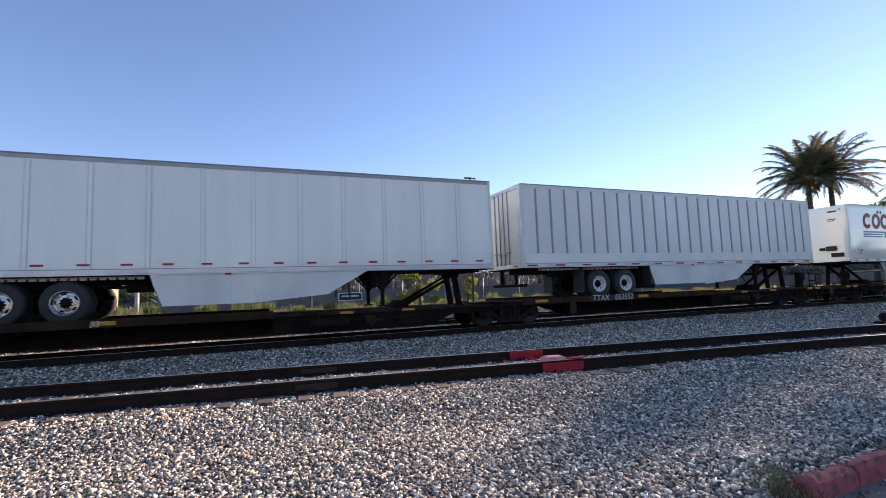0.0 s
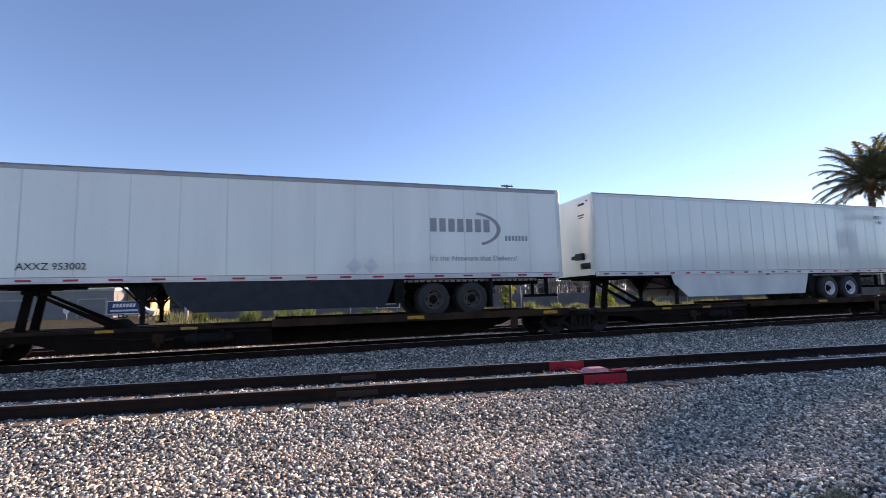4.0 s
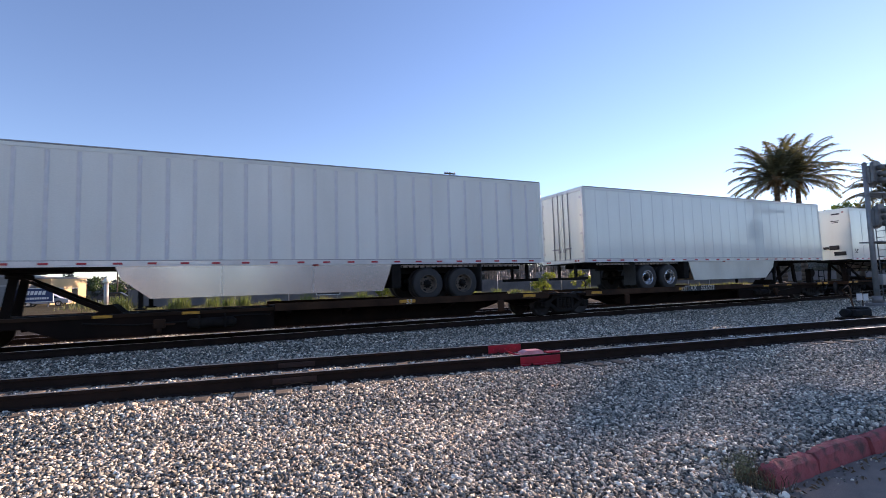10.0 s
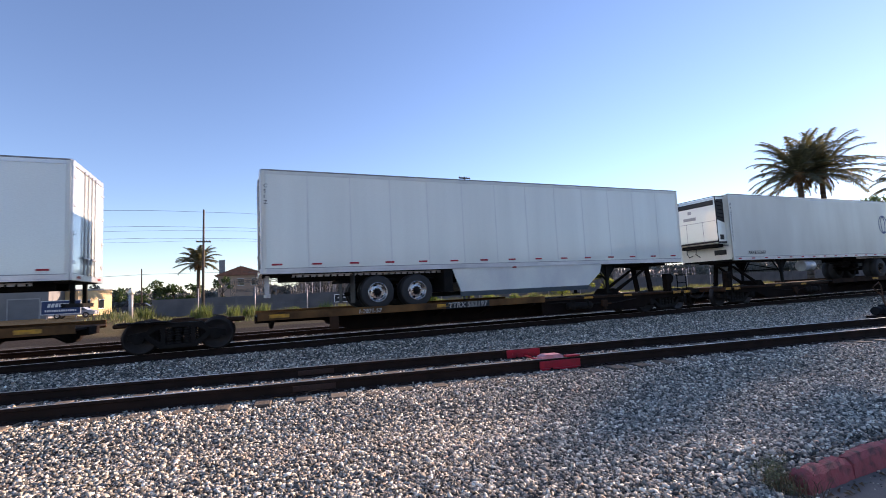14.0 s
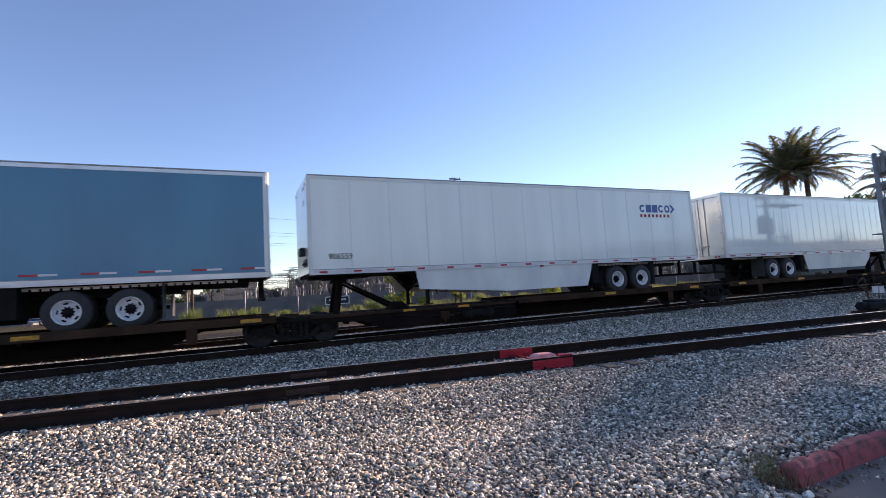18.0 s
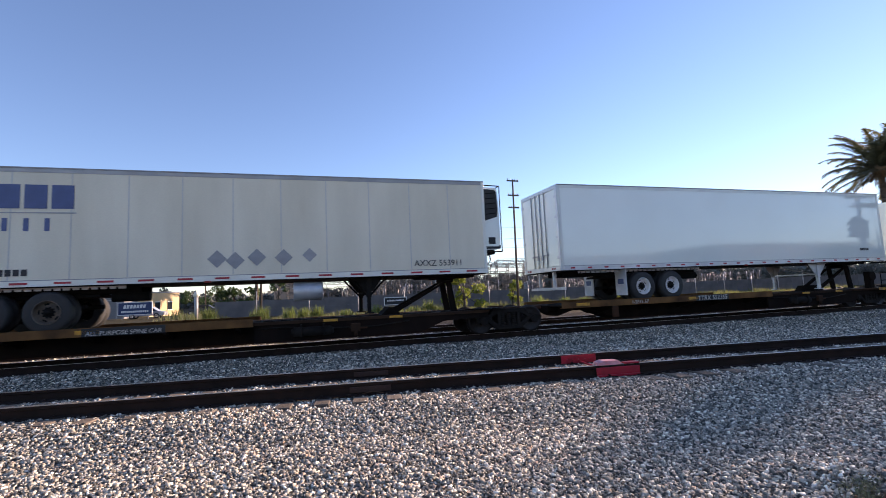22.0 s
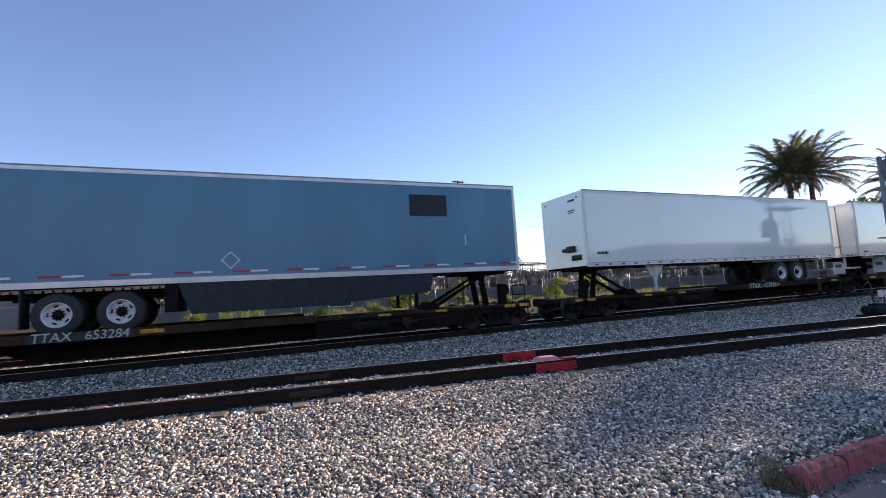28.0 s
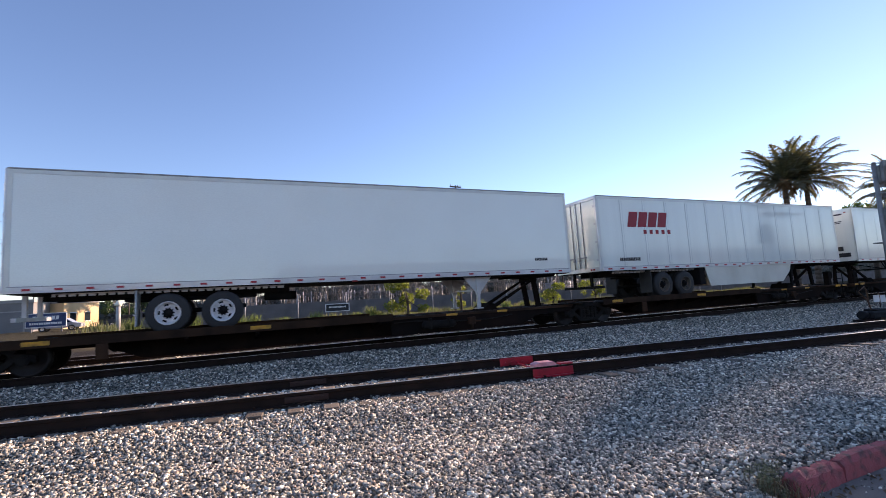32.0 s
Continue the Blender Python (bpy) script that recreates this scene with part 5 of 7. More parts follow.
W, G2, RB = "white", "gloss", "ribgrey"
word = letter_blocks
TRAILERS = [
    ("A", -8.61, dict(nose="R", paint=W, ribs=("double", 13), ribmat="seam", highmarks=1, marks=(18, 0.13), whites=0, toprail="railgrey", skirt_from=6.25, front="wedge", skirt="skirtw", rim="rimalu", label="white panelled semi-trailer with a full side skirt")),
    ("B", 8.73, dict(nose="R", paint=RB, ribs=("bold", 26), ribmat="seamdark", band=W, highmarks=0, marks=(14, 0.2), whites=1, front="wedge", skirt="skirtw", edge=1, label="grey ribbed semi-trailer with white lower band and skirt")),
    ("C", 28.02, dict(nose="L", paint=G2, gear="plate", rim="rimalu", marks_of=wide_logo_red(), label="white semi-trailer with large red and blue lettering blocks")),
    ("E", 63.0, dict(nose="L", name="reefer_trailer", paint=W, reefer=1, ribs=("fine", 14), skirt="skirtb", rim="rimdull", toprail="railgrey", marks_of=[
        blocks("bbbbbbb", "logogrey", 11.55, 2.62, 2.1, 0.42, 0, 0.3), decal("logo_arc", lambda: ring(1.0, 0.55, 0.86, cut=(-70, 80)), "logogrey", 12.95, 2.72), decal("logo_line", lambda: word(7, 0.85, 0.17, 0, 0.35), "logogrey", 14.1, 2.35),
        text("slogan", "It's the Network that Delivers!", 0.24, "logogrey", 11.5, 1.70), text("car_mark", "AXXZ 953002", 0.24, "black", 1.15, 1.50), text("side_mark", "AXXZ 953002", 0.17, "black", 0.05, 3.7, vertical=True), text("size_mark", "53'", 0.28, "black", 0.2, 1.42),
        decal("placard", lambda: disc(0.24, 0.24, 4), "refw", 9.2, 1.55), decal("placard", lambda: disc(0.24, 0.24, 4), "refw", 9.7, 1.55)], label="white refrigerated semi-trailer with grey logo and navy skirt")),
    ("F", 80.55, dict(nose="L", paint=W, ribs=("fine", 26), skirt="skirtw", longskirt=1, highmarks=0, marks=(22, 0.1), marks_of=[text("car_mark", "CSIZ", 0.2, "black", 14.9, 3.55), text("car_mark", "1158", 0.2, "black", 15.0, 3.32)], label="white finely panelled semi-trailer with long skirt")),
    ("H", 98.72, dict(nose="R", paint=G2, gear="plate", flap="flapw", rim="rim", marks=(24, 0.08), marks_of=blue_panel_logo(), label="white semi-trailer with a blue panel logo and bar lettering")),
    ("I", 118.0, dict(nose="L", paint=W, ribs=("double", 13), ribmat="seam", band=W, marks=(30, 0.1), skirt="skirtc", front="steep", longskirt=0, marks_of=[text("fleet_mark", "1346", 0.2, "black", 0.65, 1.72)], label="white panelled semi-trailer with cream skirt")),
    ("J", 135.55, dict(nose="L", nose_sign=1, paint=W, ribs=("fine", 26), skirt="skirtc", front="steep", longskirt=1, marks=(22, 0.1), rim="rimalu", marks_of=[decal("nose_sign", lambda: bar(0.1, 0.2), "logoblue", 0.1, 3.2)], label="white semi-trailer with a long cream skirt")),
    ("K", 153.05, dict(nose="L", nose_sign=1, paint=W, ribs=("fine", 26), skirt="skirtw", longskirt=1, marks=(22, 0.1), rim="rim", marks_of=[text("side_mark", "CSIZ 4603", 0.15, "black", 0.06, 3.6, vertical=True)], label="white semi-trailer with white skirt and side numbers")),
    ("L", 170.48, dict(nose="L", paint=RB, ribs=("bold", 26), ribmat="seam", skirt="skirtm", longskirt=1, marks=(22, 0.1), rim="rimdull", label="silver-white ribbed semi-trailer with a metal skirt")),
    ("M", 188.68, dict(nose="R", paint=W, ribs=("fine", 26), skirt="skirtc", marks=(22, 0.1), rim="rimalu", label="white semi-trailer with cream skirt, doors trailing")),
    ("N", 207.9, dict(nose="L", paint=W, ribs=("double", 13), ribmat="seam", skirt="skirtw", low=0.52, longskirt=0, marks=(26, 0.1), rim="rimalu", marks_of=[
        blocks("bbbb", "logogrey", 12.4, 3.05, 1.55, 0.62, 0.25, 0.14), decal("logo_line", lambda: word(5, 1.3, 0.15, 0, 0.4), "logogrey", 13.0, 2.78), decal("logo_disc", lambda: disc(0.52, 0.52), "logogrey", 13.55, 1.75),
        text("logo_number", "25", 0.62, "logowhite", 13.22, 1.55), text("size_mark", "53'", 0.32, "black", 0.25, 1.55), decal("placard", lambda: ring(0.24, 0.24, 0.85, 4), "seam", 8.6, 1.75)], label="white panelled semi-trailer with faded grey logo")),
    ("O", 226.65, dict(nose="L", nose_sign=1, paint="gloss", toprail="alu", band=None, highmarks=1, marks=(14, 0.13), skirt="skirtw", edge=1, rim="rimalu", label="plain white semi-trailer with white dark-edged skirt")),
    ("P", 247.12, dict(nose="R", paint=W, ribs=("fine", 13), highmarks=1, marks=(15, 0.14), skirt="skirtw", edge=1, guard="gear", rim="rimalu", corner="dull", marks_of=[text("side_mark", "CSIZ", 0.15, "black", 0.05, 3.6, vertical=True)], label="white semi-trailer with high red marks and edged skirt")),
    ("Q", 266.4, dict(nose="L", name="reefer_trailer", paint="dull", reefer=1, marks=(18, 0.1), rim="rimdull", tank=1, marks_of=[
        decal("logo_globe", lambda: ring(0.42, 0.5, 0.9), "logosteel", 12.3, 2.85), decal("logo_globe", lambda: ring(0.2, 0.5, 0.8), "logosteel", 12.3, 2.85), blocks("bbbbbb", "logosteel", 12.85, 2.70, 2.6, 0.5, 0, 0.18), decal("logo_line", lambda: word(7, 2.5, 0.22, 0, 0.6), "logogrey", 12.9, 2.28),
        decal("web_line", lambda: word(20, 2.8, 0.13, 0, 0.3), "black", 12.3, 1.42), text("side_mark", "AXXZ553653", 0.17, "black", 0.05, 3.6, vertical=True), text("car_mark", "AXXZ 553653", 0.2, "black", 1.0, 1.42)], label="off-white refrigerated semi-trailer with globe logo")),
    ("R", 284.45, dict(nose="L", paint=RB, ribs=("double", 26), ribmat="seam", band=W, marks=(14, 0.2), whites=1, skirt="skirtw", edge=1, rim="rim", label="grey-white ribbed semi-trailer with lower band and skirt")),
    ("T", 301.85, dict(nose="L", paint="blue", toprail="alu", highmarks=1, marks=(14, 0.18), whites=1, low=0.27, skirt="skirtb", rim="rim", marks_of=[decal("patch", lambda: bar(1.9, 0.75, 0.004), M["blue"], 2.2, 2.85, "cleaner blue patch"), decal("scratch", lambda: bar(0.04, 0.35), "refw", 3.0, 1.98),
        text("side_mark", "UMXU 25600", 0.15, "refw", 0.05, 3.6, vertical=True)], label="blue semi-trailer with aluminium rails and navy skirt")),
    ("U", 319.1, dict(nose="L", paint=W, ribs=("fine", 13), ribmat="seam", front="taper", skirt="skirtw", longskirt=1, marks=(16, 0.12), rim="rim", marks_of=[
        blocks("cbbcr", "logoblue", 13.1, 3.15, 1.75, 0.32, 0, 0.14), decal("logo_arrow", lambda: Shape().prism([(0, 0), (0.12, 0), (0.30, 0.16), (0.12, 0.32), (0, 0.32), (0.16, 0.16)], "y", -0.006, 0), "logoblue", 14.8, 3.15), decal("logo_line", lambda: word(8, 1.75, 0.12, 0, 0.5), "logored", 13.1, 2.95),
        text("fleet_mark", "906559", 0.24, "black", 0.55, 1.60)], label="white semi-trailer with small blue and red logo")),
    ("V", 337.25, dict(nose="R", paint=G2, ribs=("fine", 26), ribmat="seam", band=W, marks=(15, 0.17), whites=1, skirt="skirtw", edge=1, rim="rim", label="white panelled semi-trailer with edged white skirt")),
    ("W", 356.65, dict(nose="L", name="reefer_trailer", paint=W, reefer=1, slats=24, skirt="skirtw", front="taper", longskirt=0, marks=(18, 0.1), rim="rimdull", marks_of=[text("fleet_mark", "MBTA", 0.2, "black", 0.75, 3.4, 0.2)], label="white horizontally beaded refrigerated semi-trailer with cooling unit")),
    ("X", 377.15, dict(nose="R", name="reefer_trailer", toprail="railgrey", paint="cream", reefer=1, ribs=("fine", 13), ribmat="seam", door="cream", kick="rustdoor", frame="rust", lowrail="dull", corner="dull", tank=1, marks=(18, 0.18), rim="rimdull", marks_of=[
        decal("logo_globe", lambda: ring(0.42, 0.55, 0.84), "logosteel", 1.13, 3.14), decal("logo_globe", lambda: ring(0.20, 0.55, 0.66), "logosteel", 1.13, 3.14), blocks("bbbbbb", "logosteel", 1.76, 3.08, 3.35, 0.6, 0, 0.16), decal("logo_rule", lambda: bar(3.3, 0.03), "logogrey", 1.78, 2.96),
        decal("logo_line", lambda: word(7, 3.0, 0.32, 0, 0.75), "logosteel", 1.85, 2.52), decal("web_line", lambda: word(20, 3.2, 0.16, 0, 0.25), "black", 0.95, 1.42), text("car_mark", "AXXZ 553911", 0.26, "black", 13.75, 1.42),
        decal("placard", lambda: disc(0.24, 0.24, 4), "seamdark", 8.3, 1.75), decal("placard", lambda: disc(0.24, 0.24, 4), "seamdark", 8.75, 1.7), decal("placard", lambda: disc(0.24, 0.24, 4), "seamdark", 9.3, 1.78), decal("placard", lambda: disc(0.24, 0.24, 4), "seamdark", 10.0, 1.76), decal("placard", lambda: disc(0.2, 0.2, 4), "logogrey", 10.7, 1.82)],
        label="worn cream refrigerated semi-trailer with rusty doors and globe logo")),
    ("Y", 396.0, dict(nose="R", paint=G2, gear="plate", flap="flapw", rim="rim", marks=(24, 0.08), marks_of=[decal("car_mark", lambda: word(8, 0.55, 0.1, 0, 0.3), "black", 14.6, 1.62)], label="glossy plain white semi-trailer with white mudflaps")),
    ("Z", 415.4, dict(nose="L", toprail="railgrey", paint=W, band=W, marks=(22, 0.12), whites=1, rim="rim", marks_of=[text("side_mark", "5823", 0.18, "black", 0.05, 3.5, vertical=True)], label="plain white semi-trailer with streaked sides")),
    ("a", 432.98, dict(nose="L", paint=W, band=G2, marks=(24, 0.12), whites=1, rim="rim", marks_of=[text("side_mark", "5285", 0.18, "black", 0.05, 3.5, vertical=True)], label="plain white semi-trailer with bright lower band")),
    ("b", 450.35, dict(nose="L", paint=W, band=G2, marks=(24, 0.12), whites=1, rim="rim", marks_of=[text("side_mark", "5281", 0.18, "black", 0.05, 3.5, vertical=True), decal("round_mark", lambda: ring(0.13, 0.08, 0.6), "logosteel", 0.4, 1.75)], label="plain white semi-trailer with small round mark")),
    ("c", 467.95, dict(nose="L", paint="dull", ribs=("double", 10), ribmat="seam", skirt="skirtw", longskirt=1, marks=(18, 0.14), whites=1, highmarks=0, rim="rimalu", marks_of=[decal("logo_frame", lambda: Shape().box(0, 1.3, -0.006, 0, 0, 0.04).box(0, 1.3, -0.006, 0, 0.66, 0.7).box(0, 0.04, -0.006, 0, 0.04, 0.66).box(1.26, 1.3, -0.006, 0, 0.04, 0.66), "logogrey", 0.85, 2.75),
        blocks("bbbbbbb", "logogrey", 1.0, 2.98, 1.0, 0.24, 0.1, 0.3), text("side_mark", "193155", 0.15, "black", 0.05, 3.6)], label="dull white panelled semi-trailer with framed grey logo")),
    ("e", 486.15, dict(nose="R", paint="blue", toprail="alu", highmarks=1, marks=(12, 0.22), whites=1, skirt="skirtb", front="taper", longskirt=1, rim="rim", marks_of=[decal("scratch", lambda: bar(0.04, 0.35), "refw", 14.1, 2.05), decal("patch", lambda: bar(1.3, 0.7, 0.004), "skirtb", 12.2, 3.0), decal("placard", lambda: ring(0.24, 0.24, 0.85, 4), "seam", 7.0, 1.72)], label="blue semi-trailer with white bottom rail and navy skirt")),
    ("f", 505.35, dict(nose="L", paint=G2, gear="plate", rim="rim", marks=(24, 0.08), marks_of=[decal("car_mark", lambda: word(8, 0.55, 0.1, 0, 0.3), "black", 0.5, 1.62)], label="glossy plain white semi-trailer with pale landing gear")),
    ("g", 523.85, dict(nose="R", paint=G2, gear="plate", flap="flapw", rim="rim", marks=(26, 0.08), marks_of=[decal("car_mark", lambda: word(8, 0.55, 0.1, 0, 0.3), "black", 14.6, 1.62), decal("plate", lambda: bar(0.42, 0.06), "plate", 0.4, 1.36)], label="glossy plain white semi-trailer with white mudflaps")),
    ("h", 541.55, dict(nose="R", paint="dull", ribs=("double", 13), ribmat="seam", highmarks=1, marks=(15, 0.16), corner="rust", frame="rust", front="wedge", low=0.42, skirt="skirtw", edge=1, rim="rimalu", marks_of=[decal("placard", lambda: ring(0.24, 0.24, 0.85, 4), "seam", 10.0, 1.75)], label="worn off-white panelled semi-trailer with edged skirt")),
    ("i", 559.0, dict(nose="R", paint=G2, gear="plate", flap="flapw", rim="rim", marks=(26, 0.08), marks_of=[decal("car_mark", lambda: word(8, 0.55, 0.1, 0, 0.3), "black", 14.6, 1.62)], label="glossy plain white semi-trailer with pale landing gear")),
    ("j", 576.65, dict(nose="R", paint=W, ribs=("double", 13), ribmat="seam", skirt="skirtc", marks=(26, 0.1), rim="rimdull", marks_of=[blocks("bbbb", "logored", 1.5, 2.88, 2.2, 0.62, 0.25, 0.14), decal("logo_line", lambda: word(5, 1.7, 0.17, 0, 0.5), "logored", 2.35, 2.60), decal("web_line", lambda: word(12, 1.1, 0.13, 0, 0.25), "black", 0.95, 1.52)], label="white panelled semi-trailer with dark red logo")),
    ("k", 594.6, dict(nose="L", paint=W, ribs=("fine", 14), rim="rim", marks=(20, 0.1), label="white panelled semi-trailer at the end of the cut")),
    ("l", 614.0, dict(nose="L", paint=W, ribs=("fine", 18), rim="rim", marks=(20, 0.1), label="white panelled semi-trailer on the last car")),
]
for ident, s0, o in TRAILERS:
    trailer(s0, o)
container(45.25)

# ---------------------------------------------------------------- spine cars
SPOT = {i: s for i, s, _ in TRAILERS}
SPOT["D"] = 45.25
NOSE = {i: o["nose"] for i, _, o in TRAILERS}
NOSE["D"] = "L"
CARS = [("AB", ("", "TTAX 653552"), 0), ("CDEFH", ("TTAX 553880", "TTAX 553880", "", "", "TTAX 553880"), 0), ("IJKLM", ("TTAX 553523", "", "ALL PURPOSE SPINE CAR", "", "TTAX 553523"), 0),
        ("NOP", ("TTRX 552197", "", "TTRX 552197"), 1), ("QRTUV", ("", "", "", "", ""), 0), ("WXY", ("TTRX 552365", "ALL PURPOSE SPINE CAR", "TTRX 552365"), 1),
        ("Zabce", ("TTAX 653284", "", "", "", "TTAX 653284"), 0), ("fghij", ("TTAX 652818", "", "", "", ""), 0), ("kl", ("", ""), 0)]


def side_frame():
    s = Shape()
    s.prism([(-1.12, 0.52), (-0.70, 0.60), (-0.55, 0.78), (0.55, 0.78), (0.70, 0.60), (1.12, 0.52), (1.12, 0.36), (0.80, 0.40), (0.55, 0.58), (0.36, 0.66), (-0.36, 0.66), (-0.55, 0.58), (-0.80, 0.40), (-1.12, 0.36)], "y", -0.09, 0.09)
    for e in (-1, 1):
        s.prism([(e * 0.86, 0.50), (e * 0.70, 0.52), (e * 0.30, 0.22), (e * 0.42, 0.14)], "y", -0.08, 0.08)
        s.box(e * 0.34 - 0.05, e * 0.34 + 0.05, -0.08, 0.08, 0.2, 0.68)
    s.box(-0.44, 0.44, -0.09, 0.09, 0.12, 0.24, 0.02)
    return s


def springs():
    s = Shape()
    prof = []
    for k in range(6):
        prof += [(0.09, -0.25 - 0.066 * k), (0.09, -0.285 - 0.066 * k), (0.065, -0.29 - 0.066 * k), (0.065, -0.312 - 0.066 * k)]
    return s.lathe(prof, n=10)


def bearing():
    return Shape().tube((0, -0.16, 0), (0, 0.1, 0), 0.135, 16).tube((0, -0.19, 0), (0, -0.16, 0), 0.09, 12)


def wheelset():
    s = Shape()
    for side in (-1, 1):
        y = side * 0.7525
        prof = [(0.06, y - 0.05), (0.33, y - 0.03), (0.36, y - 0.065), (0.42, y - 0.065), (0.42, y + 0.05 * 1), (0.445, y + 0.06), (0.445, y + 0.085), (0.36, y + 0.08), (0.33, y + 0.03), (0.06, y + 0.05)]
        if side > 0:
            prof = [(r, 2 * y - q) for r, q in prof]
        s.lathe(prof, n=32)
    s.tube((0, -0.95, 0), (0, 0.95, 0), 0.08, 14)
    for side in (-1, 1):                         # chalked ring marks that show the turning
        for k in range(3):
            a = 2 * math.pi * k / 3
            s.tube((0.24 * math.cos(a), side * 0.80, 0.24 * math.sin(a)), (0.24 * math.cos(a), side * 0.70, 0.24 * math.sin(a)), 0.035, 8)
    return s


WHEELSETS = {-1: [], 1: []}


def rail_truck(car, x):
    t = part("truck", Shape().box(-0.2, 0.2, -0.95, 0.95, 0.42, 0.66, 0.03).tube((0, 0, 0.6), (0, 0, 0.74), 0.3, 20), "truck", car, "two-axle freight truck", at=pose(x, 0, 0))
    for y in (-1.0, 1.0):
        part("side_frame", kept("side_frame", side_frame), "truck", t, at=pose(0, y, 0))
        for xs in (-0.2, 0.0, 0.2):
            part("spring", kept("springs", springs), "truck", t, at=pose(xs, y, 0, -90, 0, 0))
        for e in (-1, 1):
            part("bearing_cap", kept("bearing", bearing), "truck", t, at=pose(e * 0.89, y, 0.42, 0, 0, 0 if y < 0 else 180))
    for e in (-1, 1):
        w = part("wheelset", kept("wheelset", wheelset), "tread", t, at=pose(e * 0.89, 0, 0.42))
        WHEELSETS[e].append(w)
    part("brake_beam", Shape().box(-0.42, -0.36, -0.75, 0.75, 0.28, 0.40).box(0.36, 0.42, -0.75, 0.75, 0.28, 0.40), "truck", t)


def hitch(car, x, d):
    """Trailer hitch: upright frame, head and sloping strut; d points to the nose."""
    h = part("trailer_hitch", Shape().box(x - 0.42, x + 0.42, -0.48, 0.48, 1.84, 1.90, 0.02).box(x - 0.2, x + 0.2, -0.35, 0.35, 1.72, 1.84, 0.03), "under", car, "black folding trailer hitch")
    for y in (-0.36, 0.36):
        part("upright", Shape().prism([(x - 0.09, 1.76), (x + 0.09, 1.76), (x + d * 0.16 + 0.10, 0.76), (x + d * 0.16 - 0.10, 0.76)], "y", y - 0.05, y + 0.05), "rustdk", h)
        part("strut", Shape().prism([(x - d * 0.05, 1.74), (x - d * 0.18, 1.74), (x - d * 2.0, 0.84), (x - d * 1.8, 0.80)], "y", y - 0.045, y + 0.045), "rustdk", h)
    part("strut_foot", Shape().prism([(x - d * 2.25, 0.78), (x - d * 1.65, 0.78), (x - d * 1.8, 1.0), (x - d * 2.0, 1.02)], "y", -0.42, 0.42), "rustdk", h)


